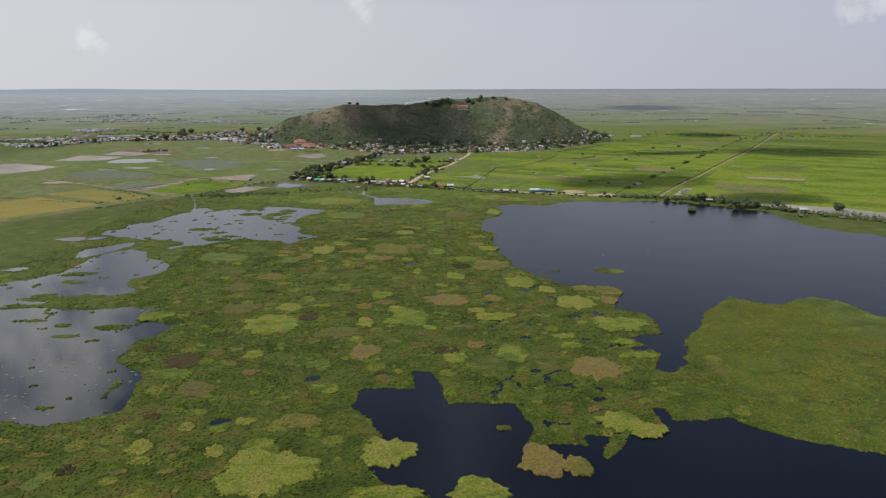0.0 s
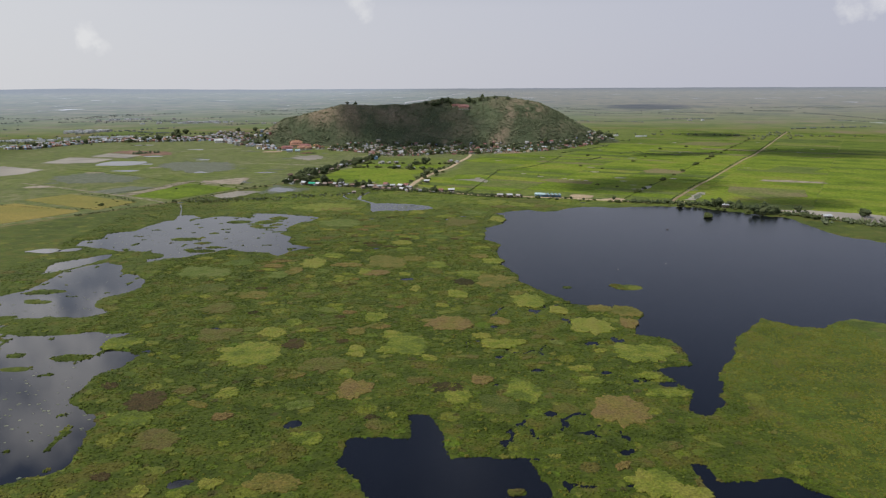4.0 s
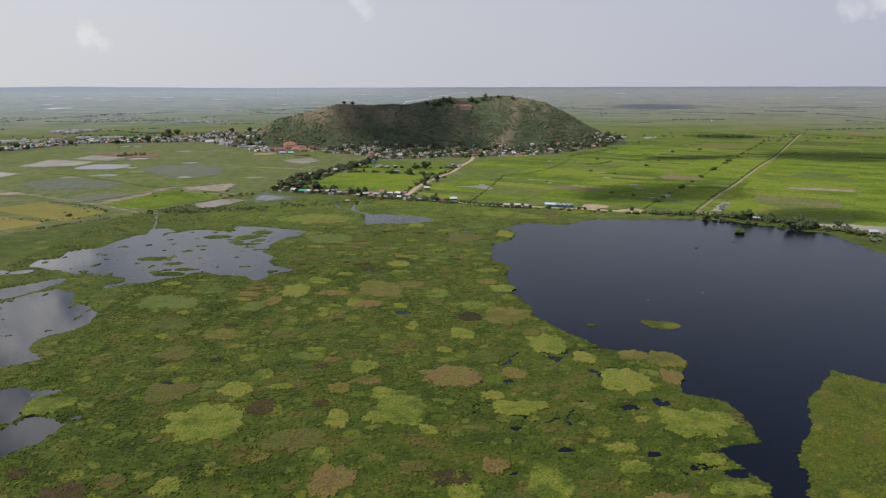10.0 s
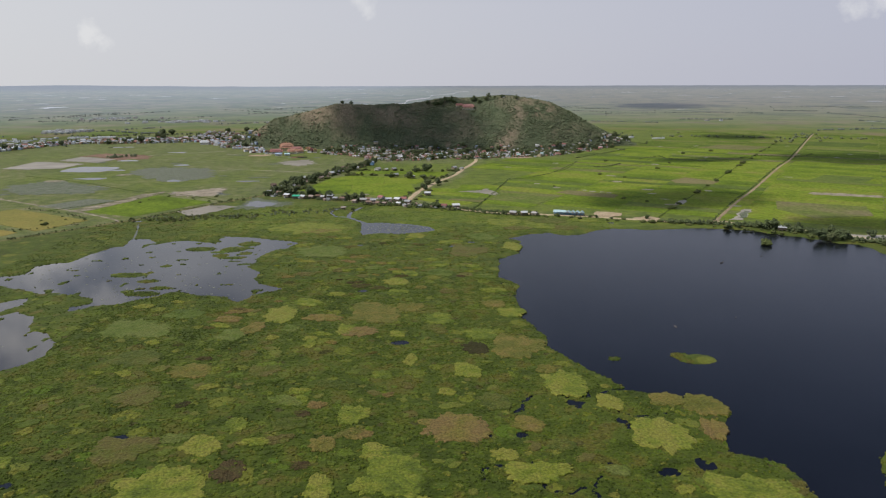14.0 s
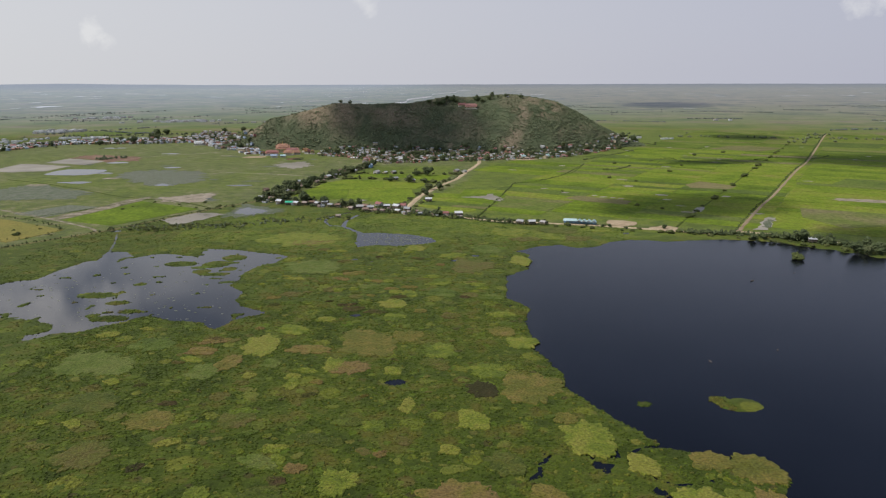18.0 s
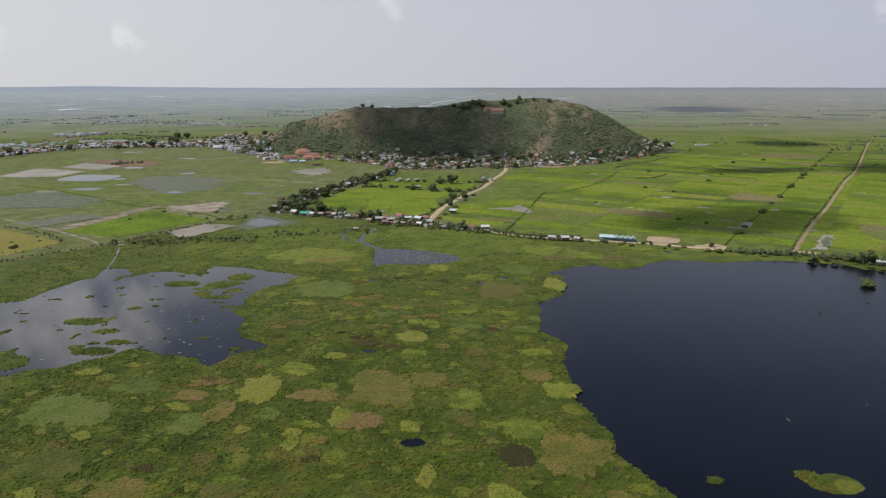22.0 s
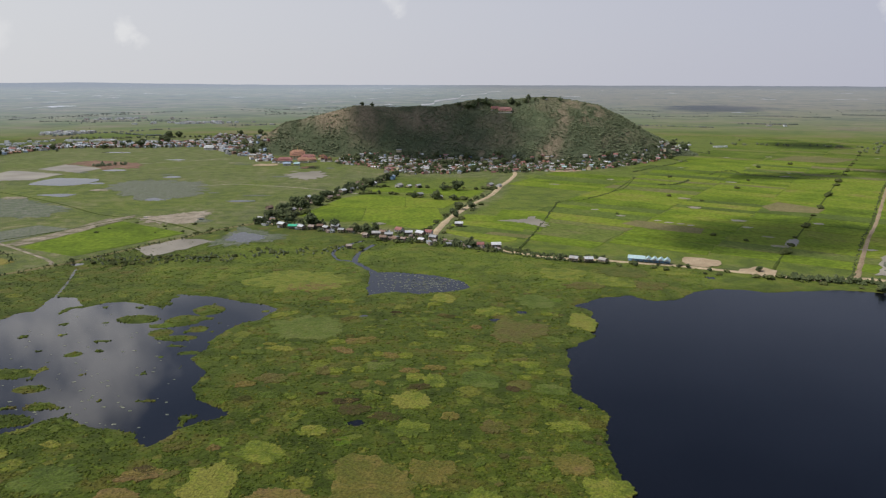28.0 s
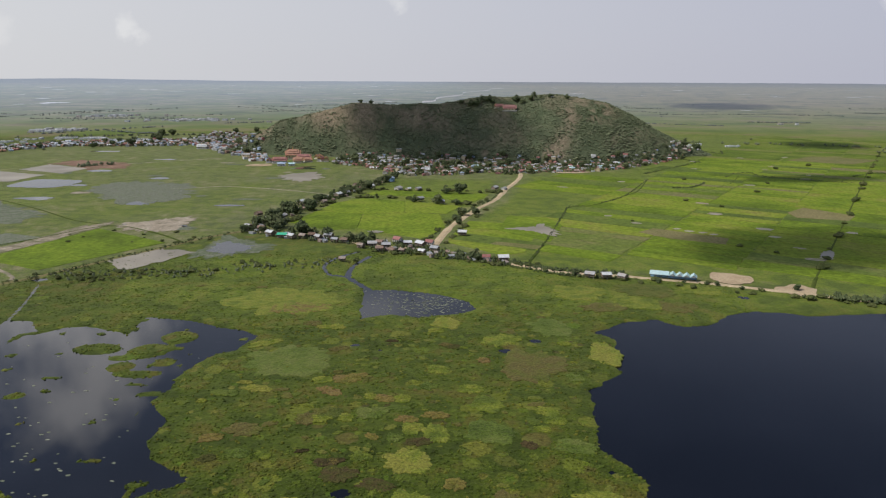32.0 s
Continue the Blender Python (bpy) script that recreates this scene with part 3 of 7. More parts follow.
SOUTH = [(-8, 130), (-4, 235), (-22, 250), (-27, 257), (-22, 284), (-38, 313), (-34, 331), (-8, 330), (-8, 351), (0, 352), (6, 329), (8, 313), (20, 314), (28, 312),
         (38, 313), (44, 286), (40, 273), (64, 270), (66, 279), (76, 278), (70, 261), (80, 271), (87, 281), (97, 278), (104, 288), (102, 304), (110, 303),
         (108, 289), (134, 291), (153, 274), (183, 256), (300, 235), (420, 200), (420, 130)]
POND_N = [(-327, 722), (-331, 744), (-314, 747), (-321, 775), (-309, 784), (-297, 789), (-293, 814), (-285, 842), (-275, 846), (-279, 877), (-266, 876), (-244, 858), (-236, 867),
          (-223, 868), (-204, 858), (-192, 853), (-192, 884), (-164, 880), (-139, 866), (-110, 853), (-121, 830), (-133, 818), (-140, 791), (-141, 765), (-128, 746), (-128, 728),
          (-122, 712), (-104, 699), (-118, 687), (-127, 667), (-138, 681), (-155, 687), (-177, 696), (-194, 678), (-210, 664), (-223, 665), (-235, 655), (-243, 682), (-255, 693), (-280, 697)]
POND_STRIP = [(-308, 615), (-313, 654), (-279, 684), (-274, 668), (-293, 633)]
POND_M = [(-400, 470), (-328, 538), (-310, 550), (-296, 566), (-291, 593), (-292, 624), (-282, 640), (-270, 655), (-252, 641), (-243, 616), (-230, 610), (-214, 595), (-211, 573), (-217, 558),
          (-228, 548), (-226, 526), (-206, 514), (-225, 503), (-248, 505), (-266, 484), (-289, 478), (-360, 440)]
POND_S = [(-420, 390), (-330, 450), (-289, 475), (-268, 478), (-249, 470), (-221, 475), (-198, 474), (-175, 472), (-189, 457), (-189, 447), (-160, 434), (-161, 419), (-172, 405), (-174, 376),
          (-151, 360), (-148, 330), (-147, 312), (-163, 304), (-173, 299), (-192, 305), (-300, 300), (-420, 330)]
POND_C = [(-62, 948), (-38, 949), (-9, 937), (15, 920), (20, 904), (6, 896), (-19, 888), (-38, 894), (-57, 883), (-58, 907)]
CREEKS = [[(-54, 942), (-66, 962), (-77, 982), (-77, 1012), (-67, 1045)], [(-77, 982), (-92, 987), (-101, 1015), (-93, 1043), (-78, 1062)], [(-277, 872), (-289, 915), (-298, 941), (-304, 958)]]
SHORE_ROAD = [(1200, 250), (760, 540), (510, 740), (461, 800), (425, 850), (373, 896), (330, 928), (299, 922), (261, 938), (224, 954), (192, 968), (156, 978), (136, 985), (93, 995), (51, 1022),
              (24, 1044), (-11, 1066), (-47, 1078), (-90, 1096), (-126, 1120), (-204, 1144), (-236, 1106), (-255, 1072), (-279, 1035), (-308, 990), (-322, 968), (-400, 880), (-600, 640)]
HOLES = [(-11, 584, 5.5), (-60, 345, 4), (-95, 300, 4), (56, 350, 4), (76, 445, 5), (60, 400, 4), (98, 437, 6), (96, 395, 5), (28, 470, 4), (36, 456, 3), (45, 470, 4),
         (120, 380, 5), (-40, 690, 4), (-54, 839, 4), (-37, 832, 4), (-27, 837, 3), (51, 847, 5), (-7, 821, 3), (33, 830, 4), (64, 705, 2), (209, 932, 7), (-312, 970, 11), (-130, 475, 4), (-160, 440, 6)]


def axis_steps(fine_from, fine_to, fine, low, high, growth=1.12):
    mids = list(np.arange(fine_from, fine_to, fine))
    step, at, right = fine, fine_to, []
    while at < high:
        right.append(at)
        step *= growth
        at += step
    right.append(high)
    step, at, left = fine, fine_from, []
    while at > low:
        step *= growth
        at -= step
        left.append(max(at, low))
    return np.array(left[::-1] + mids + right)


def plain_height(x, y):
    """Height of the marsh, the fields and the beds of lake and ponds."""
    wob = (cloudy_noise(x, y, 26, 4, 3) - 0.5) * 20 + (lattice_noise(x, y, 5, 9) - 0.5) * 3
    wet = np.full(np.shape(x), -1e9)
    for poly in (LAKE, SOUTH, POND_N, POND_STRIP, POND_M, POND_S, POND_C):
        wet = np.maximum(wet, inside_by(x, y, poly))
    wet = wet + wob * np.clip(1.2 - np.abs(wet) / 30, 0, 1) * 0.46
    for creek, wide in zip(CREEKS, (2.4, 1.9, 0.9)):
        wet = np.maximum(wet, wide - line_by(x, y, smooth_line(creek, 8)) + wob * 0.05)
    for hx, hy, r in HOLES:
        wet = np.maximum(wet, r * 0.62 - np.hypot((x - hx) * 0.8, (y - hy) * 1.3) + wob * 0.30 + (cloudy_noise(x, y, 7, 2, 91) - 0.5) * 7)
    # small gaps of open water towards the big lake
    east = np.clip((x - 5) / 60, 0, 1) * np.clip((560 - y) / 120, 0, 1) * (y > 235)
    gaps = np.where(cloudy_noise(x, y, 34, 3, 43) > 0.55, 0.026 - np.abs(cloudy_noise(x, y, 20, 3, 41) - 0.40), -0.1) * 45
    wet = np.maximum(wet, np.where((east > 0.3) & (x < 146), gaps, -9))
    # scraps of weed afloat on the western ponds
    scraps = (lattice_noise(x, y, 8.0, 33) - 0.865) * 14 * (x < -100)
    wet = np.where(scraps > 0, np.minimum(wet, -scraps), wet)
    # islets stand clear of the water
    islets = np.full(np.shape(x), -1e9)
    for ix, iy, rx, ry in ISLETS:
        islets = np.maximum(islets, (1 - np.hypot((x - ix) / rx, (y - iy) / ry)) * min(rx, ry) + wob * 0.34)
    wet = np.minimum(wet, -islets)
    bumps = cloudy_noise(x, y, 7, 3, 21) * 0.6 + lattice_noise(x, y, 2.6, 5) * 0.2
    land = 0.12 + bumps * np.clip(-wet / 5, 0.1, 1)
    dry = dryness(x, y)
    land = land * (1 - dry) + (0.45 + 0.15 * cloudy_noise(x, y, 20, 2, 8)) * dry
    bed = -np.clip(wet * 0.25, 0, 1.6)
    return np.where(wet > 0, bed, land), wet


ISLETS = [(152, 551, 9, 6), (145, 556, 5, 4.5), (108, 554, 4, 3.2), (-233, 744, 14, 7), (-209, 725, 6, 4), (-211, 771, 4, 3), (-160, 851, 9, 9), (-198, 831, 13, 8), (-171, 828, 11, 11), (-175, 806, 9, 8),
          (-163, 797, 16, 6), (-180, 818, 9, 5), (-155, 812, 7, 6), (-242, 822, 3, 3), (-147, 773, 7, 3), (-193, 706, 5, 3), (-215, 698, 3, 2.5), (-200, 690, 10, 5), (-234, 802, 4, 3), (-253, 674, 21, 12)]
ISLETS += [(-260, 497, 25, 8), (-233, 478, 22, 8), (-284, 482, 12, 3), (-258, 448, 13, 4), (-278, 565, 13, 6), (-197, 432, 11, 4.5), (-224, 417, 8, 3), (-172, 451, 14, 9), (-276, 506, 11, 4), (-268, 540, 10, 4),
           (-230, 437, 4, 3), (-183, 318, 4, 2), (-215, 544, 15, 7), (-203, 497, 21, 7), (260, 345, 3, 2), (31, 287, 4, 2.5)]
EAST_FIELDS = [(60, 1030), (110, 1000), (200, 982), (300, 934), (345, 925), (400, 885), (440, 850), (520, 760), (900, 500), (1900, 900), (2300, 2300), (700, 2350), (560, 2080), (440, 1850), (300, 1640), (180, 1590), (130, 1560), (95, 1440), (75, 1340), (25, 1200), (10, 1110)]
HAMLET_FIELDS = [(-160, 1170), (-130, 1330), (-90, 1500), (-20, 1530), (80, 1500), (60, 1380), (-10, 1130), (-60, 1110)]
DRY_LINE = [(1500, 150)] + SHORE_ROAD + [(-900, 640), (-900, 6000), (1500, 6000)]


def dryness(x, y):
    return np.clip(0.5 + inside_by(x, y, DRY_LINE) / 30, 0, 1)


def lushness(x, y):
    """Young bright growth: the rice plains, the meadow below the road and the eastern marsh."""
    rice = np.clip(np.maximum(inside_by(x, y, EAST_FIELDS), inside_by(x, y, HAMLET_FIELDS)) / 12, 0, 1) * np.clip((2900 - y) / 900, 0, 1)
    rice = np.maximum(rice, np.clip((x - 500) / 120, 0, 1) * np.clip((y - 1500) / 200, 0, 1) * 0.85)
    patch = np.clip((cloudy_noise(x, y, 42, 3, 55) - 0.42) * 6, 0, 1)
    shore = np.clip((y - 860) / 70, 0, 1) * (x < 330) * (x > -240) * np.clip((1100 - y) / 60, 0, 1)
    marsh = np.clip((x - 148) / 20, 0, 1) * np.clip((520 - y) / 20, 0, 1)
    wide = np.clip((cloudy_noise(x, y, 95, 4, 57) - 0.44) * 5, 0, 1)
    west = np.clip((-150 - x) / 30, 0, 1) * np.clip((y - 1080) / 60, 0, 1) * np.clip((1900 - y) / 200, 0, 1) * np.clip((x + 900) / 200, 0, 1)
    return np.maximum.reduce([rice, np.maximum(shore * (0.35 + 0.5 * patch), marsh * 0.3 * patch), west * wide * 0.6])


xs = axis_steps(-345, 265, 1.9, -5200, 5200, 1.13)
ys = axis_steps(225, 1068, 1.9, -4700, 5000, 1.10)
gx, gy = np.meshgrid(xs, ys)
gz, gwet = plain_height(gx, gy)
FAR_FROM, FAR_TO = 2250.0, 4780.0
EYE = (0.0, 230.0, 149.5)


def plain_rise(r):
    """Beyond FAR_FROM the plain is folded up so that its far edge meets the true horizon inside the drawn distance."""
    d = FAR_FROM * np.exp(np.clip(r - FAR_FROM, 0, None) / (FAR_TO - FAR_FROM) * math.log(39000 / FAR_FROM))
    return EYE[2] - r * (EYE[2] / d + d / 12.74e6) + r * (FAR_FROM / 12.74e6), d


gr = np.hypot(gx - EYE[0], gy - EYE[1])
gz = np.where(gr > FAR_FROM, np.maximum(gz, plain_rise(gr)[0] - 3), gz)
gz = np.where(gr > FAR_TO, plain_rise(np.array([FAR_TO]))[0][0] - 5, gz)
ny, nx = gx.shape
idx = np.arange(ny * nx).reshape(ny, nx)
quads = np.stack([idx[:-1, :-1], idx[:-1, 1:], idx[1:, 1:], idx[1:, :-1]], -1).reshape(-1, 4)
ground = sheet("ground", np.stack([gx, gy, gz], -1).reshape(-1, 3), quads, "ground", True)
tagged(ground, "green marsh and grassland plain around the lake", "ground", kind="structure")
dry_attr = ground.data.attributes.new("dry", "FLOAT", "POINT")
lush_attr = ground.data.attributes.new("lush", "FLOAT", "POINT")
lush_attr.data.foreach_set("value", lushness(gx, gy).astype(np.float32).ravel())
dry_attr.data.foreach_set("value", dryness(gx, gy).astype(np.float32).ravel())


def backdrop():
    """The far plain, from the last fields to the horizon, all round."""
    rr = FAR_FROM + (FAR_TO - FAR_FROM) * np.linspace(0, 1, 130)
    aa = np.linspace(0, 2 * math.pi, 361)
    R, A = np.meshgrid(rr, aa, indexing="ij")
    z, d = plain_rise(R)
    X, Y = EYE[0] + R * np.sin(A), EYE[1] + R * np.cos(A)
    i = np.arange(R.size).reshape(R.shape)
    q = np.stack([i[:-1, :-1], i[1:, :-1], i[1:, 1:], i[:-1, 1:]], -1).reshape(-1, 4)
    z = z + 1.0 + 5.0 * np.clip((R - 4100) / 600, 0, 1) * lattice_noise(A * 57, R, 2.0, 3)
    bearing = (A + math.pi) % (2 * math.pi) - math.pi
    z = z + 15.0 * np.clip((R - 4350) / 350, 0, 1) * np.exp(-((bearing + 0.50) / 0.17) ** 2) * (0.75 + 0.5 * lattice_noise(A * 30, R * 0, 1.0, 4))      # low hazy hills in the west
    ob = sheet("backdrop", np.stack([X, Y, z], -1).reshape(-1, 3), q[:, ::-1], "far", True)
    # far sets how strongly the painted haze glows
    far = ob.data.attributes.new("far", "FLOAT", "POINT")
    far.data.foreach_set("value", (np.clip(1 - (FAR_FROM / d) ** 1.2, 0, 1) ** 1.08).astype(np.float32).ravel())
    uv = ob.data.uv_layers.new(name="plain")
    flat = np.stack([d * np.sin(A) / 1000, d * np.cos(A) / 1000], -1).reshape(-1, 2)
    uv.data.foreach_set("uv", flat[q[:, ::-1].ravel()].astype(np.float32).ravel())
    return tagged(ob, "plain with fields and woods reaching the horizon, its haze painted as glow", "landscape", kind="structure")


backdrop()


def level(name, corners, z, material, label, category, kind="structure", parent=None):
    """A level sheet over a closed outline."""
    bm = bmesh.new()
    bm.faces.new([bm.verts.new((x, y, z)) for x, y in corners])
    bm.normal_update()
    bmesh.ops.triangulate(bm, faces=bm.faces[:])
    bmesh.ops.recalc_face_normals(bm, faces=bm.faces[:])
    for f in bm.faces:
        if f.normal.z < 0:
            f.normal_flip()
    ob = part(name, bm, material, parent)
    return tagged(ob, label, category, kind=kind)


level("water_lake", [(-60, 100), (1500, 100), (1500, 980), (50, 980), (50, 800), (-60, 800)], 0.0, "lake", "dark blue lake lightly rippled by wind", "lake")
level("water_pond", [(-900, 100), (-60, 100), (-60, 800), (50, 800), (50, 1070), (-900, 1070)], 0.0, "pond", "calm marsh ponds reflecting the cloudy sky", "pond")


# ---- the hill ----
CREST = [(-470, 0), (-420, 16), (-379, 38), (-330, 66), (-271, 80), (-223, 92), (-176, 100), (-105, 97), (-11, 101), (70, 112), (129, 112), (199, 117), (262, 115), (317, 104), (366, 81), (427, 46), (489, 13), (540, 0)]
FOOT = [(-470, 1900), (-360, 1848), (-250, 1822), (-120, 1794), (0, 1768), (100, 1748), (200, 1714), (290, 1718), (380, 1760), (460, 1825), (540, 1895)]


def hill_height(x, y):
    """Steep green hill: a crest line with a hollow front and two blunt spurs."""
    top = np.interp(x, *zip(*CREST))
    foot = np.interp(x, *zip(*FOOT))
    ridge = 1885 + 12 * np.sin(x / 90)
    foot = np.minimum(foot, ridge - 30)
    front = np.clip((y - foot) / (ridge - foot), 0, 1)
    hollow = 0.18 * np.exp(-((x + 10) / 120) ** 2)
    up = front ** (0.95 + 2.2 * hollow)
    up = up * (1.30 - 0.30 * up)
    down = np.clip(1 - (y - ridge) / 260, 0, 1)
    down = down * down * (3 - 2 * down)
    h = top * np.where(y < ridge, up, down)
    rough = (cloudy_noise(x, y, 90, 4, 60) - 0.5) * 22 + (cloudy_noise(x, y, 25, 3, 70) - 0.5) * 7
    spur = 14 * np.exp(-((x - 215) / 60) ** 2) * np.sin(np.clip(front, 0, 1) * math.pi)
    return np.maximum(h + (rough * np.sin(np.clip(front * 0.85, 0, 1) * math.pi) + spur) * np.clip(top / 60, 0, 1), 0) - 0.6


hx, hy = np.meshgrid(np.arange(-480, 552, 5.0), np.arange(1660, 2170, 5.0))
hz = hill_height(hx, hy)
hi = np.arange(hx.size).reshape(hx.shape)
hq = np.stack([hi[:-1, :-1], hi[:-1, 1:], hi[1:, 1:], hi[1:, :-1]], -1).reshape(-1, 4)
hill = tagged(sheet("hill", np.stack([hx, hy, hz], -1).reshape(-1, 3), hq, "hill", True), "steep hill with scrub forest and bare brown slopes", "hill", kind="structure")

bare_spots = np.clip((cloudy_noise(hx, hy, 55, 4, 81) - 0.50) * 9, 0, 1) * np.clip((hz - 14) / 20, 0, 1)
scar_spot = np.exp(-((hx - 194 - (hz - 15) * 0.66 + (cloudy_noise(hx, hy, 30, 3, 85) - 0.5) * 55) / 17) ** 2) * (hz > 9) * (0.5 + 0.5 * (cloudy_noise(hx, hy, 18, 2, 83) > 0.42))
crown_spot = np.clip(1 - np.hypot((hx - 285) / 75, (hz - 90) / 32), 0, 1) * 1.9 * (cloudy_noise(hx, hy, 22, 3, 84) > 0.44)
west_spot = np.clip((100 - hx) / 110, 0, 1) * np.clip((hz - 38) / 22, 0, 1) * np.clip(cloudy_noise(hx, hy, 40, 3, 87) * 3.0 - 0.75, 0, 1)
spur_spot = np.clip(1 - np.hypot((hx + 385) / 50, (hz - 42) / 24), 0, 1) * 2.0
brow_spot = np.clip(1 - np.hypot((hx + 225) / 95, (hz - 80) / 30), 0, 1) * 1.7
scar_foot = np.exp(-(((hx - 200) / 16) ** 2 + ((hz - 22) / 11) ** 2)) * 1.6
gash = np.exp(-(((hx - 72) / 7) ** 2 + ((hz - 13) / 7) ** 2))
bare_at = np.clip(np.maximum.reduce([bare_spots * 0.55, scar_spot * 1.25, crown_spot * 0.9, west_spot * 0.95, spur_spot, brow_spot, scar_foot, gash]) * (0.45 + 0.9 * cloudy_noise(hx, hy, 16, 3, 89)), 0, 1)
bare_attr = hill.data.attributes.new("bare", "FLOAT", "POINT")
bare_attr.data.foreach_set("value", bare_at.astype(np.float32).ravel())


def bareness(x, y):
    """How bare the slope is at places on the hill."""
    i = np.clip(((np.asarray(x) + 480) / 5).astype(int), 0, hx.shape[1] - 1)
    j = np.clip(((np.asarray(y) - 1660) / 5).astype(int), 0, hx.shape[0] - 1)
    return bare_at[j, i]


# ---- roads, tracks and banks ----
def ribbon(name, line, width, top, material, label, category="road", side=1.5, wander=0.6):
    """A raised strip with sloping sides along a rounded line."""
    pts = smooth_line(line, 7)
    verts, faces = [], []
    for i, (x, y) in enumerate(pts):
        ax, ay = pts[max(i - 1, 0)]
        bx, by = pts[min(i + 1, len(pts) - 1)]
        n = math.hypot(bx - ax, by - ay) or 1.0
        ox, oy = -(by - ay) / n, (bx - ax) / n
        w = width / 2 * (1 + wander * (noise.noise((x * 0.05, y * 0.05, 3.3)) * 0.6))
        for off, z in ((w + side, -0.1), (w, top), (0, top + 0.06), (-w, top), (-w - side, -0.1)):
            verts.append((x + ox * off, y + oy * off, z))
        if i:
            a = 5 * (i - 1)
            faces += [(a + k, a + k + 1, a + k + 6, a + k + 5) for k in range(4)]
    ob = sheet(name, verts, faces, material, True)
    return tagged(ob, label, category, kind="structure")


ribbon("road_shore", [p for p in SHORE_ROAD if p[0] > 40], 3.6, 1.1, "road", "pale dirt road on a bank along the lake shore", "road", 2.5)
ribbon("road_hamlet", [p for p in SHORE_ROAD if -210 < p[0] < 60], 2.4, 1.0, "road", "narrow dirt road between the stilt houses", "road", 2.0)
ribbon("road_marsh", [p for p in SHORE_ROAD if p[0] < -200], 3.4, 0.9, "fallow", "grassy dirt track on a low dike", "track", 2.0)
ribbon("road_village", [(-14, 1070), (-2, 1140), (10, 1190), (38, 1275), (62, 1335), (84, 1425), (105, 1500), (118, 1570), (112, 1640), (60, 1690)], 5.6, 0.95, "road", "wide pale dirt road towards the village", "road", 2.0)
ribbon("road_straight", [(322, 928), (414, 1069), (477, 1160), (633, 1397), (753, 1572), (1104, 2128), (1310, 2438)], 3.2, 1.0, "road_brown", "straight brown dirt road between rice fields", "road", 2.0)
ribbon("dike_ditch", [(66, 1018), (77, 1053), (101, 1129), (135, 1250), (146, 1283), (172, 1293), (191, 1312), (234, 1368), (262, 1410), (305, 1518)], 1.5, 1.0, "bank", "overgrown dike with a ditch between rice fields", "dike", 2.0)
ribbon("dike_track", [(268, 952), (289, 987), (371, 1112), (531, 1360), (721, 1654), (906, 1930)], 1.6, 0.9, "bank", "grassy field dike dotted with bushes", "dike", 1.6)
ribbon("dike_cross", [(317, 1381), (406, 1467), (462, 1564)], 1.2, 0.95, "bank", "overgrown low dike across the rice fields", "dike", 1.4)
DITCHES = ([(435, 1549), (466, 1588), (495, 1595), (497, 1560), (545, 1517), (600, 1490)], [(318, 1584), (374, 1647), (417, 1693), (468, 1758)], [(398, 1774), (430, 1815), (450, 1790), (463, 1736)],
           [(531, 1948), (550, 1916), (558, 1885), (580, 1949)], [(318, 1436), (345, 1440), (380, 1484)], [(640, 1560), (700, 1600), (760, 1575), (820, 1620)])
for line in DITCHES:
    ribbon("dike_ditch", line, 1.6, 1.05, "bank", "overgrown ditch winding between rice fields", "dike", 1.8, 1.0)
ribbon("track_west", [(-379, 1416), (-340, 1424), (-306, 1436), (-208, 1400), (-117, 1347)], 1.0, 0.8, "mud", "pale footpath across wet meadow", "track", 1.0)
ribbon("track_dike", [(-620, 1180), (-441, 1059), (-345, 986), (-330, 966)], 2.4, 0.8, "mud", "muddy dike between fields", "dike", 1.4)
ribbon("track_meadow", [(-700, 1560), (-640, 1640), (-520, 1720), (-420, 1790)], 1.2, 0.75, "mud", "pale earth path across wet meadow", "track", 0.8)
ribbon("dike_meadow", [(-640, 1370), (-569, 1328), (-475, 1259), (-397, 1193), (-352, 1173)], 1.4, 0.8, "bank", "low grassy dike across the meadow", "dike", 1.2)
ribbon("dike_strip", [(-442, 1040), (-395, 1098), (-350, 1165), (-290, 1135), (-248, 1096)], 1.8, 0.9, "bank", "overgrown dike round a rice field", "dike", 1.4)


# ---- fields ----
def parcel(name, corners, material, parent, z=0.82):
    """One field: a low level bed with sloping rims."""
    bm = bmesh.new()
    c = Vector((sum(p[0] for p in corners) / len(corners), sum(p[1] for p in corners) / len(corners), 0))
    top = [bm.verts.new((x, y, z)) for x, y in corners]
    low = [bm.verts.new((c.x + (x - c.x) * 1.012, c.y + (y - c.y) * 1.012, z - 0.5)) for x, y in corners]
    bm.faces.new(top)
    for i in range(len(top)):
        j = (i + 1) % len(top)
        bm.faces.new((top[i], low[i], low[j], top[j]))
    bmesh.ops.recalc_face_normals(bm, faces=bm.faces[:])
    return part(name, bm, material, parent)


U, V = Vector((0.545, 0.838)), Vector((0.838, -0.545))


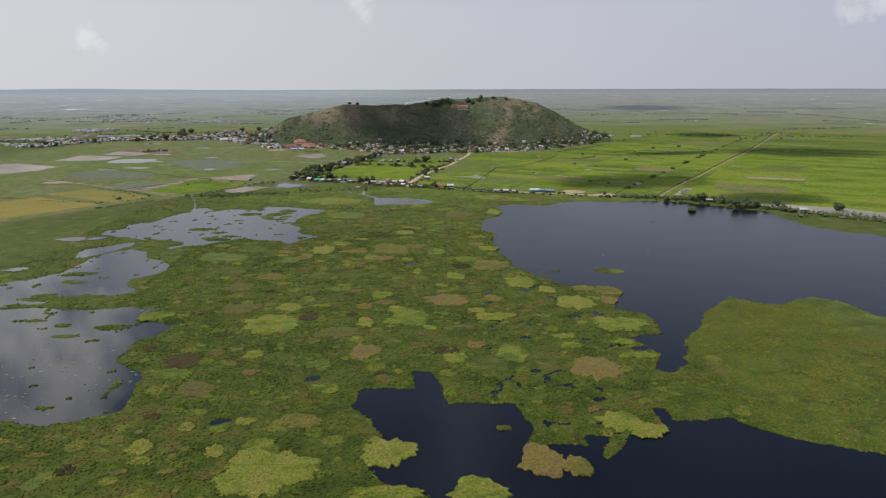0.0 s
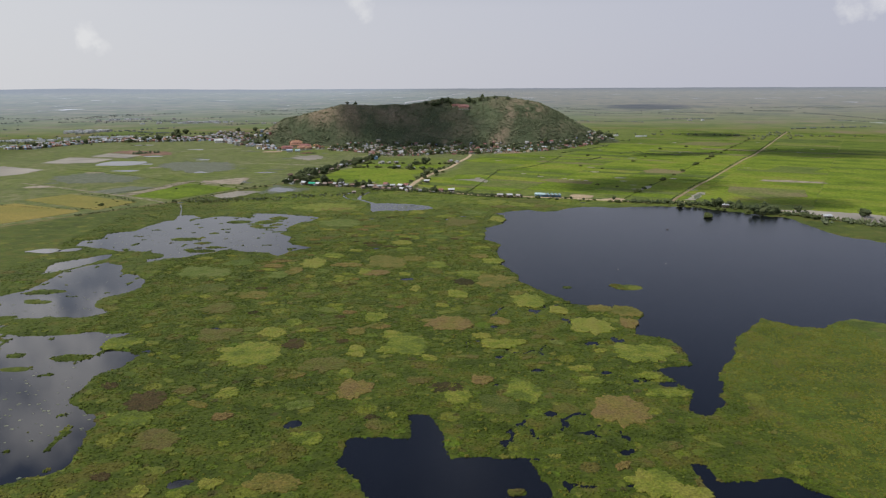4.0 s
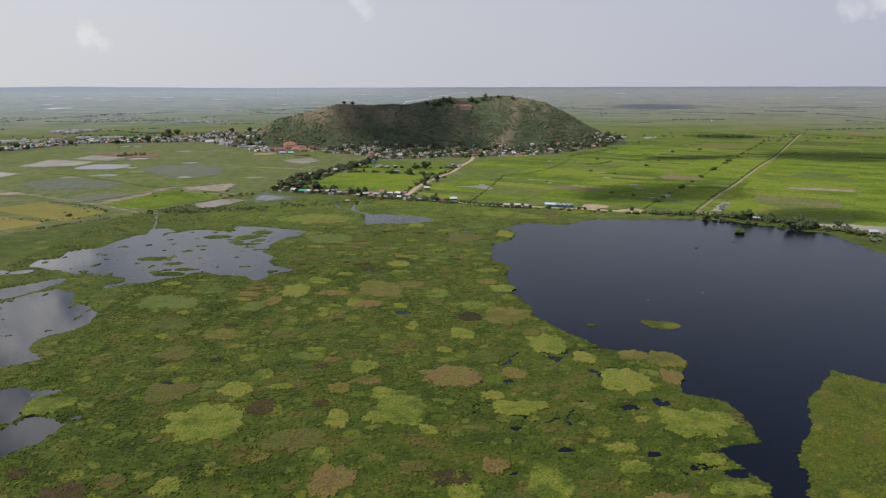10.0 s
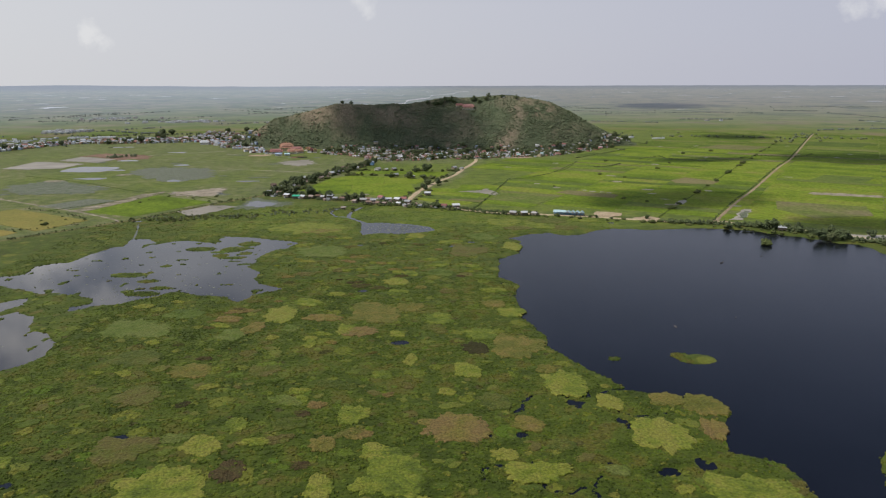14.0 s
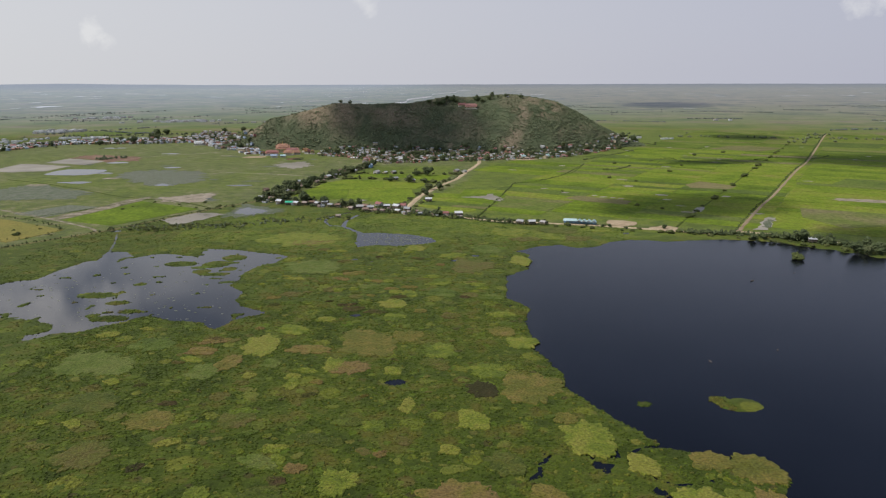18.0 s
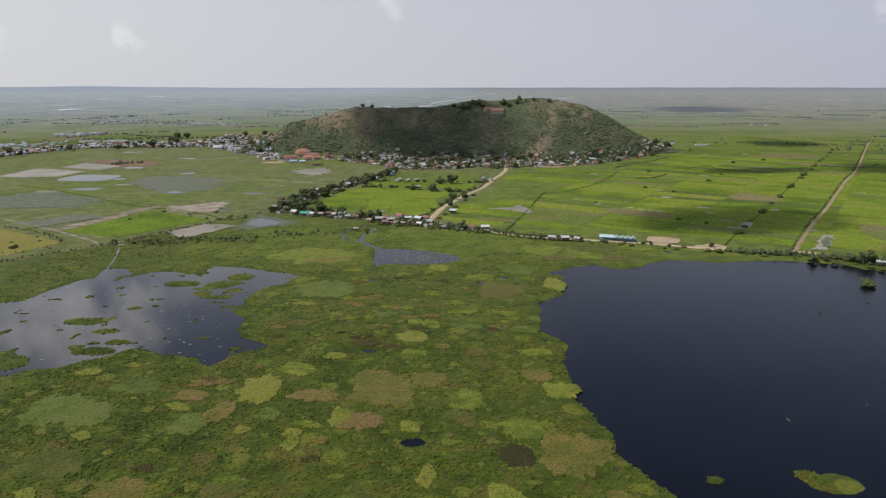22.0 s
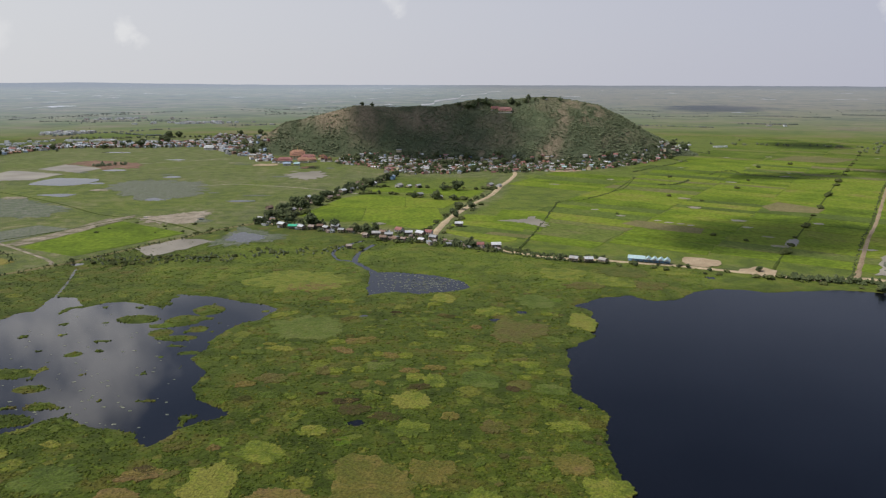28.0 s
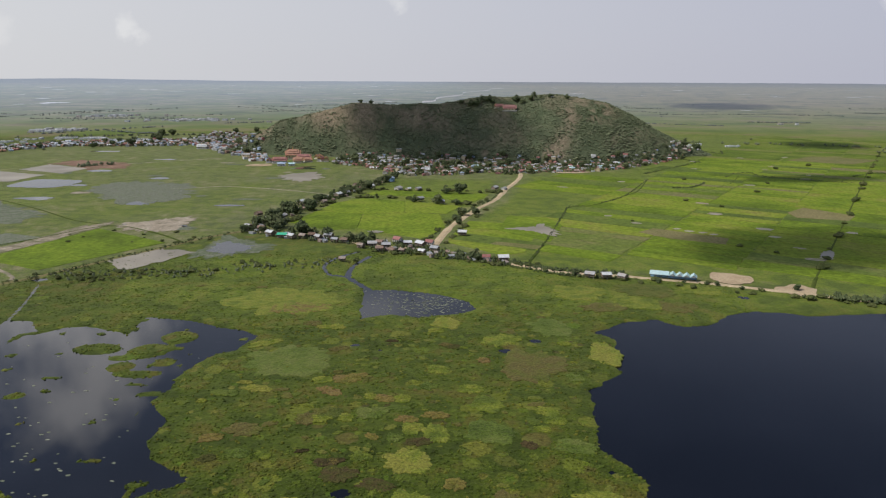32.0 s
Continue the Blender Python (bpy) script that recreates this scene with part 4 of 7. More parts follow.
def east_fields():
    """Rice parcels in strips along the field roads; the nearest are parts, the rest one joined part."""
    home = tagged(new("rice_fields"), "bright green rice paddies divided by low dikes", "rice field", kind="structure")
    r = random.Random(11)
    base = Vector((324, 929))
    plots = []
    a = -1300.0
    while a < 1500:
        width = r.uniform(60, 150)
        b = -420.0
        while b < 2300:
            depth = r.uniform(13, 40) * (1 + max(0, b - 700) / 1500)
            plots.append((a, b, width, depth))
            b += depth
        a += width
    corner = np.array([[base + U * (b + s * d) + V * (a + t * w) for s in (0.04, 0.96) for t in (0.04, 0.96)] for a, b, w, d in plots])
    inside = (inside_by(corner[..., 0], corner[..., 1], EAST_FIELDS) > 2).all(1)
    mid = corner.mean(1)
    inside &= line_by(mid[:, 0], mid[:, 1], [(322, 928), (477, 1160), (753, 1572), (1310, 2438)]) > 8
    order = sorted((math.hypot(mid[i, 0] - 150, mid[i, 1] - 700), i) for i in range(len(plots)) if inside[i])
    verts, faces = [], []
    for rank, (_, i) in enumerate(order):
        a, b, w, d = plots[i]
        g, z = r.uniform(0.5, 1.2), 0.8 + r.uniform(0, 0.15)
        pts = []
        for s, t in ((0, 0), (0, 1), (1, 1), (1, 0)):
            p = base + U * (b + g + s * (d - 2 * g) + r.uniform(-1.8, 1.8)) + V * (a + g + t * (w - 2 * g) + r.uniform(-2.0, 2.0))
            pts.append((p.x, p.y))
        if rank < 300:
            pick = r.random()
            parcel("paddy", pts, "fallow" if pick < 0.015 else "paddy_far" if pick < 0.14 else "paddy", home, z)
        else:
            k = len(verts)
            verts += [(x, y, z) for x, y in pts]
            faces.append((k, k + 1, k + 2, k + 3))
    rest = sheet("paddies", verts, faces, "paddy_rest", parent=home)
    tagged(rest, "distant green and tan rice plots", kind="stuff")


east_fields()
dry_fields = tagged(new("dry_fields"), "tan and olive fallow plots among the rice", "fallow field", kind="structure")
for pts, what in (([(391, 1252), (425, 1284), (459, 1234), (436, 1206), (388, 1223)], "fallow"), ([(191, 1144), (212, 1163), (271, 1117), (258, 1092), (214, 1116)], "fallow"), ([(428, 1000), (455, 1056), (542, 1009), (513, 950), (440, 940)], "dull"),
                  ([(68, 1226), (110, 1218), (121, 1178), (97, 1100), (52, 1150)], "young"), ([(4, 1110), (78, 1068), (94, 1092), (16, 1138)], "dull"), ([(46, 1100), (88, 1084), (80, 1070), (40, 1090)], "fallow"), ([(600, 1240), (660, 1300), (720, 1262), (664, 1206)], "dull"),
                  ([(330, 1640), (380, 1690), (440, 1650), (392, 1604)], "dull"), ([(640, 1780), (720, 1850), (820, 1790), (730, 1720)], "fallow"), ([(900, 1830), (980, 1930), (1100, 1860), (1010, 1760)], "dull")):
    parcel("plot", pts, {"fallow": "fallow", "dull": "paddy_far", "young": "paddy"}[what], dry_fields, 1.04 if what == "fallow" else 1.0)
near_fields = tagged(new("hamlet_fields"), "bright green rice fields beside the hamlet", "rice field", kind="structure")
for pts in ([(-166, 1188), (-150, 1250), (-95, 1235), (-92, 1160), (-120, 1150)], [(-149, 1252), (-136, 1308), (-108, 1338), (-52, 1322), (-48, 1245), (-94, 1237)],
            [(-91, 1160), (-93, 1234), (-47, 1243), (-8, 1235), (-2, 1165), (-22, 1112)], [(-47, 1245), (-51, 1321), (18, 1288), (0, 1240)],
            [(-110, 1372), (-85, 1404), (-10, 1392), (-14, 1352)], [(-9, 1352), (-6, 1391), (56, 1376), (48, 1346), (25, 1306)]):
    parcel("paddy", pts, "paddy", near_fields)
for pts in ([(0, 1098), (12, 1160), (90, 1140), (68, 1060), (48, 1050)], [(14, 1163), (24, 1198), (108, 1170), (92, 1142)]):
    parcel("paddy", pts, "paddy", near_fields)
west_fields = tagged(new("west_fields"), "ripe golden and young green rice fields", "rice field", kind="structure")
parcel("ripe_paddy", [(-551, 944), (-521, 977), (-410, 914), (-414, 900), (-478, 813), (-600, 880)], "ripe", west_fields)
parcel("ripe_paddy", [(-524, 1006), (-486, 1054), (-366, 976), (-394, 920)], "ripe", west_fields)
parcel("paddy", [(-392, 1030), (-352, 1152), (-262, 1092), (-326, 996)], "paddy", west_fields)
parcel("paddy", [(-470, 1072), (-432, 1130), (-388, 1112), (-424, 1046)], "weeds", west_fields, 0.7)


def puddle(name, corners, label, material="mud_water", z=0.86, category="pond"):
    """A shallow sheet of standing water with a wavering outline."""
    pts = smooth_line(corners, 4, True)
    if "fish" in name:      # dug ponds keep straight banks
        pts = []
        for (ax, ay), (bx, by) in zip(corners, corners[1:] + corners[:1]):
            pts += [(ax + (bx - ax) * k / 8, ay + (by - ay) * k / 8) for k in range(8)]
    out = []
    if name in ("weed_patch", "mud_flat", "flooded_field"):      # frayed edges
        mid = Vector((sum(p[0] for p in pts) / len(pts), sum(p[1] for p in pts) / len(pts)))
        polar = sorted((math.atan2(y - mid.y, x - mid.x), math.hypot(x - mid.x, y - mid.y)) for x, y in pts)
        at, far = [p[0] for p in polar], [p[1] for p in polar]
        for k in range(110):
            a = -math.pi + 2 * math.pi * k / 110
            d = float(np.interp(a, at, far, period=2 * math.pi))
            c = Vector((math.cos(a), math.sin(a), mid.x * 0.1))
            d *= 1 + 0.22 * noise.noise(c * 2.5) + 0.26 * noise.noise(c * 7) + 0.24 * noise.noise(c * 17)
            out.append((mid.x + math.cos(a) * d, mid.y + math.sin(a) * d))
        return level(name, out, z, material, label, category, "")
    for x, y in pts:
        out.append((x + 4 * noise.noise((x * 0.09, y * 0.09, 1)) + 2.5 * noise.noise((x * 0.3, y * 0.3, 2)), y + 6 * noise.noise((x * 0.09, y * 0.09, 7)) + 4 * noise.noise((x * 0.3, y * 0.3, 9))))
    return level(name, out, z, material, label, category, "")


puddle("mud_flat", [(-697, 1690), (-672, 1739), (-584, 1715), (-540, 1660), (-580, 1612), (-640, 1660)], "red-brown bare earth round the fish ponds", "red_earth", 0.72, "bank")
puddle("fish_pond", [(-702, 1608), (-690, 1679), (-597, 1625), (-608, 1564)], "pale muddy fish pond with earth banks")
puddle("fish_pond", [(-740, 1475), (-735, 1590), (-627, 1548), (-634, 1476), (-684, 1462)], "pale muddy fish pond with earth banks")
puddle("fish_pond", [(-830, 1390), (-782, 1426), (-676, 1361), (-681, 1299), (-719, 1245), (-830, 1240)], "wide pale fish pond at the meadow's edge")
puddle("flooded_pond", [(-617, 1437), (-608, 1492), (-538, 1486), (-536, 1425), (-584, 1417)], "grey fish pond reflecting the sky", "pond")
puddle("weed_patch", [(-490, 1400), (-476, 1477), (-367, 1437), (-338, 1332), (-390, 1296)], "grey-green weeds standing in shallow water", "weeds", 0.74, "weeds")
puddle("weed_patch", [(-600, 1250), (-560, 1300), (-470, 1240), (-450, 1190), (-540, 1170)], "grey-green weeds standing in shallow water", "weeds", 0.74, "weeds")
puddle("mud_flat", [(-414, 1040), (-396, 1089), (-376, 1160), (-353, 1176), (-356, 1145), (-377, 1080), (-400, 1026)], "strip of pale dry mud between fields", "mud", 0.80, "mud")
puddle("mud_flat", [(-340, 1171), (-324, 1190), (-281, 1215), (-269, 1195), (-276, 1150), (-306, 1139)], "pale trodden mud in a wet meadow", "mud", 0.80, "mud")
puddle("fish_pond", [(-286, 1021), (-259, 1069), (-221, 1057), (-254, 996)], "shallow muddy pond with straight banks beside the dike")
puddle("flooded_field", [(-223, 1046), (-218, 1082), (-210, 1118), (-155, 1071), (-178, 1052), (-201, 1032)], "shallow flooded ground with weeds", "weeds", 0.80)
puddle("flooded_field", [(-214, 1066), (-206, 1098), (-176, 1070), (-194, 1050)], "shallow pool among flooded weeds", "pond", 0.84)
puddle("flooded_field", [(-255, 1547), (-215, 1590), (-190, 1512), (-225, 1487)], "round muddy pond in wet meadow")
puddle("flooded_field", [(62, 1160), (88, 1168), (99, 1186), (106, 1160), (112, 1143), (101, 1130), (84, 1146)], "pale flooded patch among rice", "mud_water", 1.08)
puddle("flooded_field", [(335, 1065), (344, 1066), (327, 1037), (320, 1041)], "pale flooded patch beside a dike", "mud_water", 1.0)
puddle("fish_pond", [(344, 938), (388, 1003), (398, 998), (357, 937)], "pale flooded plot beside the straight road", "mud_water", 1.0)
puddle("weed_plot", [(356, 948), (384, 990), (388, 987), (362, 945)], "weeds standing in a flooded plot", "weeds", 1.03, "weeds")
puddle("roadside_pond", [(417, 856), (456, 850), (506, 826), (560, 770), (540, 750), (482, 778), (450, 800), (430, 832)], "long grey pond behind the lake road", "mud_water", 1.0)
puddle("mud_flat", [(541, 1123), (607, 1092), (596, 1076), (532, 1106)], "strip of pale wet mud among the rice", "mud", 1.02, "mud")
puddle("bare_yard", [(205, 992), (236, 986), (226, 966), (208, 967)], "bare trodden earth yard beside the road", "earth", 1.0, "yard")
puddle("bare_yard", [(247, 962), (268, 956), (263, 938), (242, 941)], "bare trodden earth yard beside the road", "earth", 1.0, "yard")
puddle("bare_yard", [(180, 1600), (230, 1608), (232, 1594), (184, 1588)], "bare trodden earth yard by the village", "earth", 1.0, "yard")
for cx, cy, w, d in ((-430, 1380, 60, 40), (-520, 1330, 50, 25), (-380, 1300, 45, 30), (-560, 1240, 60, 22), (-700, 1900, 60, 20), (-520, 1760, 40, 18)):
    puddle("flooded_field", [(cx - w / 2, cy), (cx, cy + d / 2), (cx + w / 2, cy + d / 4), (cx + w / 4, cy - d / 2)], "shallow grey water standing in a meadow", "pond", 0.70)

for cx, cy, w, d in ((-338, 578, 11, 7), (-345, 697, 16, 9), (-322, 700, 9, 6)):
    puddle("marsh_pool", [(cx - w, cy), (cx, cy + d), (cx + w, cy + d * 0.3), (cx + w * 0.4, cy - d)], "small marsh pool reflecting the sky", "pond", 0.9)
for cx, cy, w in ((180, 1229, 5), (201, 1190, 6), (304, 1241, 7), (235, 1161, 4), (244, 1150, 5), (255, 1143, 4), (263, 1135, 4), (325, 1162, 9), (437, 1465, 9), (319, 1125, 6), (-71, 1143, 8)):
    puddle("flooded_field", [(cx - w, cy), (cx - w * 0.2, cy + w * 0.5), (cx + w, cy - w * 0.3), (cx + w * 0.2, cy - w * 0.8)], "small wet patch between rice fields", "mud_water", 1.1)
q = random.Random(3)
for _ in range(26):      # small wet or bare spots between the rice parcels
    cx, cy = q.uniform(60, 900), q.uniform(1010, 1900)
    if inside_by(np.array([cx]), np.array([cy]), EAST_FIELDS)[0] < 25:
        continue
    w, d, a = q.uniform(3, 10), q.uniform(2, 5), q.uniform(-0.7, -0.3)
    pts = [(cx + math.cos(a) * u * w - math.sin(a) * v * d, cy + math.sin(a) * u * w + math.cos(a) * v * d) for u, v in ((-1, -0.6), (-0.2, -1), (1, -0.4), (0.7, 0.8), (-0.5, 1))]
    puddle("flooded_field", pts, "small wet patch between rice fields", q.choice(("mud_water", "mud", "mud_water")), 1.02)
for _ in range(30):      # standing water in the western meadow
    cx, cy = q.uniform(-640, -190), q.uniform(1130, 1720)
    w, d = q.uniform(6, 22), q.uniform(4, 14)
    pts = [(cx + u * w, cy + v * d) for u, v in ((-1, -0.3), (-0.2, -1), (1, -0.5), (0.6, 0.7), (-0.5, 1))]
    puddle("flooded_field", pts, "shallow puddle standing in the meadow", q.choice(("pond", "weeds", "weeds", "mud")), 0.72)


# ---- trees ----
def crown_bmesh(r, radius, height, clumps, loose):
    """Leaf clumps gathered in lobes, with stray leaves at the rim and gaps between."""
    bm = bmesh.new()
    lobes = [Vector((r.gauss(0, radius * 0.36), r.gauss(0, radius * 0.36), r.uniform(-0.32, 0.34) * height)) for _ in range(9)]
    for _ in range(clumps):
        lobe = r.choice(lobes)
        d = Vector((r.gauss(0, 1), r.gauss(0, 1), r.gauss(0, 0.8))).normalized()
        c = lobe + Vector((d.x * radius * 0.52, d.y * radius * 0.52, d.z * height * 0.26)) * r.uniform(0.55, 1.0)
        s = radius * r.uniform(0.17, 0.32) * (1.7 if height < 3 else 1.0)
        tips = [bm.verts.new(c + Vector(v) * s * r.uniform(0.6, 1.3)) for v in ((1, 0, 0), (0, 1, 0), (-1, 0, 0), (0, -1, 0), (0, 0, 0.9), (0, 0, -0.7))]
        for a, b, e in ((0, 1, 4), (1, 2, 4), (2, 3, 4), (3, 0, 4), (1, 0, 5), (2, 1, 5), (3, 2, 5), (0, 3, 5)):
            bm.faces.new((tips[a], tips[b], tips[e]))
    for _ in range(loose):
        lobe = r.choice(lobes)
        d = Vector((r.gauss(0, 1), r.gauss(0, 1), r.gauss(0, 0.8))).normalized()
        c = lobe + Vector((d.x * radius * 0.62, d.y * radius * 0.62, d.z * height * 0.33))
        a, b = (Vector((r.gauss(0, 1), r.gauss(0, 1), r.gauss(0, 1))) * radius * 0.13 for _ in range(2))
        bm.faces.new([bm.verts.new(c), bm.verts.new(c + a), bm.verts.new(c + b)])
    return bm


def limb(bm, a, b, ra, rb, sides=6):
    """A tapered round limb between two places."""
    axis = (b - a).normalized()
    side = axis.orthogonal().normalized()
    other = axis.cross(side)
    rings = []
    for c, rad in ((a, ra), (b, rb)):
        rings.append([bm.verts.new(c + (side * math.cos(k * 2 * math.pi / sides) + other * math.sin(k * 2 * math.pi / sides)) * rad) for k in range(sides)])
    for k in range(sides):
        bm.faces.new((rings[0][k], rings[0][(k + 1) % sides], rings[1][(k + 1) % sides], rings[1][k]))
    bm.faces.new(rings[1])


def tree(seed, radius, height, trunk, label, name="tree", clumps=115, loose=150):
    r = random.Random(seed)
    home = tagged(new(name), label, "tree" if name == "tree" else "shrub")
    bm = bmesh.new()
    fork = Vector((r.uniform(-0.2, 0.2), r.uniform(-0.2, 0.2), trunk))
    limb(bm, Vector((0, 0, -0.3)), fork, 0.045 * height, 0.032 * height)
    for k in range(4):
        a = k * 1.57 + r.uniform(-0.5, 0.5)
        limb(bm, fork, fork + Vector((math.cos(a) * radius * 0.5, math.sin(a) * radius * 0.5, (height - trunk) * 0.45)), 0.024 * height, 0.008 * height, 5)
    part("trunk", bm, "bark", home)
    crown = part("crown", crown_bmesh(r, radius, height - trunk, clumps, loose), "leaf" if name == "tree" else "shrub_leaf", home)
    crown.location.z = trunk + (height - trunk) * 0.48
    return home


TREES = [tree(1, 4.6, 8.5, 1.3, "broad dark green tree with a rounded crown"), tree(2, 3.9, 7.5, 1.1, "broad green tree with an uneven crown"),
         tree(3, 2.4, 9.5, 1.4, "tall slender dark green tree"), tree(4, 5.6, 9.0, 1.4, "wide spreading dark green tree", clumps=140)]
SHRUBS = [tree(5, 2.0, 2.1, 0.25, "low round olive-green shrub", "shrub", 70, 50), tree(6, 2.7, 2.3, 0.25, "spreading low olive-green shrub", "shrub", 84, 60)]
for ob in TREES + SHRUBS:
    ob.location = (0, 0, 0)
used = set()


def plant(kinds, k, x, y, size, turn, group, z=0.4):
    """Sets out a tree: the first of each kind is the model itself."""
    ob = kinds[k]
    m = pose(x, y, z, 0, 0, turn) @ Matrix.Scale(size, 4)
    if ob not in used:
        used.add(ob)
        ob.matrix_basis = m
        ob["group"] = group
        ob["unit"] = size
        return ob
    made = copy_thing(ob, Matrix.Identity(4))
    made.matrix_basis = m
    made["group"] = group
    return made


NEAR_TREES = [(-182, 1169, 1.5), (-139, 1125, 1.25), (-115, 1117, 1.2), (-90, 1098, 0.9), (-78, 1094, 0.85), (-70, 1094, 1.0), (-172, 1237, 1.2), (-157, 1255, 1.1), (-154, 1318, 1.1), (-116, 1378, 1.0),
              (-110, 1418, 1.0), (-98, 1454, 1.1), (-40, 1314, 0.8), (-12, 1301, 1.0), (11, 1295, 0.9), (-1, 1380, 1.0), (17, 1381, 1.2), (-88, 1334, 0.7), (23, 1034, 0.9), (17, 1230, 0.8), (9, 1201, 0.8), (13, 1183, 0.7), (33, 1236, 0.7), (-201, 1141, 0.9), (-170, 1160, 1.3)]
r = random.Random(5)
for i, (x, y, s) in enumerate(NEAR_TREES):
    plant(TREES, 2 if i in (5, 17) else (0, 3, 1)[i % 3], x, y, s * 1.25, r.uniform(0, 360), "trees round the hamlet")
for i in range(22):      # the belt beside the track north from the hamlet
    s = i / 21
    x, y = np.interp(s, (0, 0.35, 0.7, 1), (-196, -172, -125, -84)), np.interp(s, (0, 0.35, 0.7, 1), (1172, 1290, 1410, 1510))
    plant(TREES, r.choice((0, 1, 3)), x + r.uniform(-9, 9), y + r.uniform(-12, 12), r.uniform(0.8, 1.4), r.uniform(0, 360), "trees round the hamlet")
SHORE_TREES = [(94, 985, 0.5), (99, 988, 0.7), (110, 990, 0.55), (118, 985, 0.5), (139, 982, 0.4), (159, 966, 0.45), (178, 966, 0.4), (194, 963, 0.4), (201, 960, 0.45), (215, 950, 0.5), (251, 931, 0.4), (254, 949, 0.6), (278, 936, 0.6),
               (300, 915, 0.7), (312, 917, 0.6), (333, 900, 0.8), (344, 903, 0.7), (354, 893, 0.9), (366, 885, 0.8), (376, 876, 0.9), (384, 870, 0.8), (392, 862, 1.0), (404, 846, 1.5), (409, 838, 1.1), (418, 823, 0.8), (437, 819, 0.9),
               (322, 893, 0.7), (333, 896, 0.9), (360, 889, 1.2), (367, 885, 1.3), (376, 880, 1.3), (385, 876, 1.2), (389, 838, 1.2), (394, 832, 1.3), (403, 832, 1.2), (441, 842, 0.9), (431, 808, 1.0), (435, 799, 0.9), (497, 806, 1.2)]
for i, (x, y, s) in enumerate(SHORE_TREES):
    plant(TREES, (1, 0, 3)[i % 3], x, y, s * (0.92 if x > 300 else 0.85), r.uniform(0, 360), "trees along the lake road")
plant(SHRUBS, 1, 325, 821, 2.0, 40, "shrubs standing in the lake", -0.4)
for i in range(46):      # shrubs under the lake road and its bank
    s = i / 45
    x, y = np.interp(s, (0, 0.3, 0.6, 1), (20, 140, 300, 450)), np.interp(s, (0, 0.3, 0.6, 1), (1036, 974, 912, 800))
    plant(SHRUBS, i % 2, x + r.uniform(-4, 4), y + r.uniform(-5, 5) + (8 if i % 3 == 0 else -2), r.uniform(0.6, 1.3), r.uniform(0, 360), "shrubs along the lake road", 0.5)
for cx, cy, n, sx, sy in ((-268, 978, 34, 44, 20), (-215, 990, 20, 40, 16), (-150, 1015, 12, 30, 10), (-85, 1030, 8, 20, 14), (-235, 1100, 8, 30, 14), (-310, 1120, 8, 60, 30), (-400, 960, 10, 50, 50)):
    for _ in range(n):
        px, py = cx + r.gauss(0, sx * 0.5), cy + r.gauss(0, sy * 0.5)
        if -285 < px < -218 and 1000 < py < 1070:
            continue
        plant(SHRUBS, r.randrange(2), px, py, r.uniform(0.4, 1.0), r.uniform(0, 360), "shrubs in the marsh meadow", 0.4)
for a in range(24):      # bushes on the field dikes
    s = r.random()
    x, y = 289 + (906 - 289) * s, 987 + (1930 - 987) * s
    plant(SHRUBS, a % 2, x + r.uniform(-2, 2), y + r.uniform(-2, 2), r.uniform(0.7, 1.7), r.uniform(0, 360), "bushes on the field dikes", 0.8)
for x, y, s in ((291, 1060, 1), (268, 1085, 1.2), (420, 1400, 1.6), (470, 1480, 1.3), (300, 1330, 1.4), (330, 1290, 1.1), (360, 1520, 1.6), (640, 1700, 2.0), (560, 1650, 1.8), (200, 1200, 0.8)):
    plant(SHRUBS, 0, x, y, s, 20 * x, "bushes on the field dikes", 0.8)


def belt(line, count, kinds, size, wide, group, z=0.5):
    """Trees or shrubs strewn along a line."""
    pts = smooth_line(line, 3)
    for k in range(count):
        x, y = pts[r.randrange(len(pts))]
        plant(kinds, r.randrange(len(kinds)), x + r.uniform(-wide, wide), y + r.uniform(-wide, wide), r.uniform(*size), r.uniform(0, 360), group, z)


belt([(-200, 1165), (-178, 1265), (-130, 1385), (-92, 1500)], 24, TREES, (0.6, 1.2), 9, "trees round the hamlet")
belt([(-205, 1152), (-126, 1126), (-60, 1086)], 20, TREES, (0.5, 0.95), 7, "trees round the hamlet")
belt([(-170, 1185), (-140, 1310), (-105, 1350)], 22, SHRUBS, (0.7, 1.5), 4, "shrubs on the field edges")
belt([(-108, 1350), (-40, 1335), (30, 1300)], 30, SHRUBS, (0.7, 1.5), 4, "shrubs on the field edges")
belt([(-110, 1412), (-20, 1404), (70, 1390)], 26, SHRUBS, (0.8, 1.7), 7, "shrubs on the field edges")
belt([(-22, 1100), (-4, 1170), (30, 1280), (52, 1330)], 22, SHRUBS, (0.6, 1.2), 2, "shrubs beside the village road")
belt([(0, 1090), (18, 1170), (46, 1268)], 16, SHRUBS, (0.6, 1.2), 2, "shrubs beside the village road")
belt([(-70, 1060), (-20, 1045), (40, 1015)], 18, SHRUBS, (0.5, 1.2), 5, "shrubs along the shore")

# ---- buildings ----
def box(bm, x0, x1, y0, y1, z0, z1):
    v = [bm.verts.new(p) for p in ((x0, y0, z0), (x1, y0, z0), (x1, y1, z0), (x0, y1, z0), (x0, y0, z1), (x1, y0, z1), (x1, y1, z1), (x0, y1, z1))]
    for f in ((3, 2, 1, 0), (4, 5, 6, 7), (0, 1, 5, 4), (1, 2, 6, 5), (2, 3, 7, 6), (3, 0, 4, 7)):
        bm.faces.new([v[i] for i in f])
    return bm


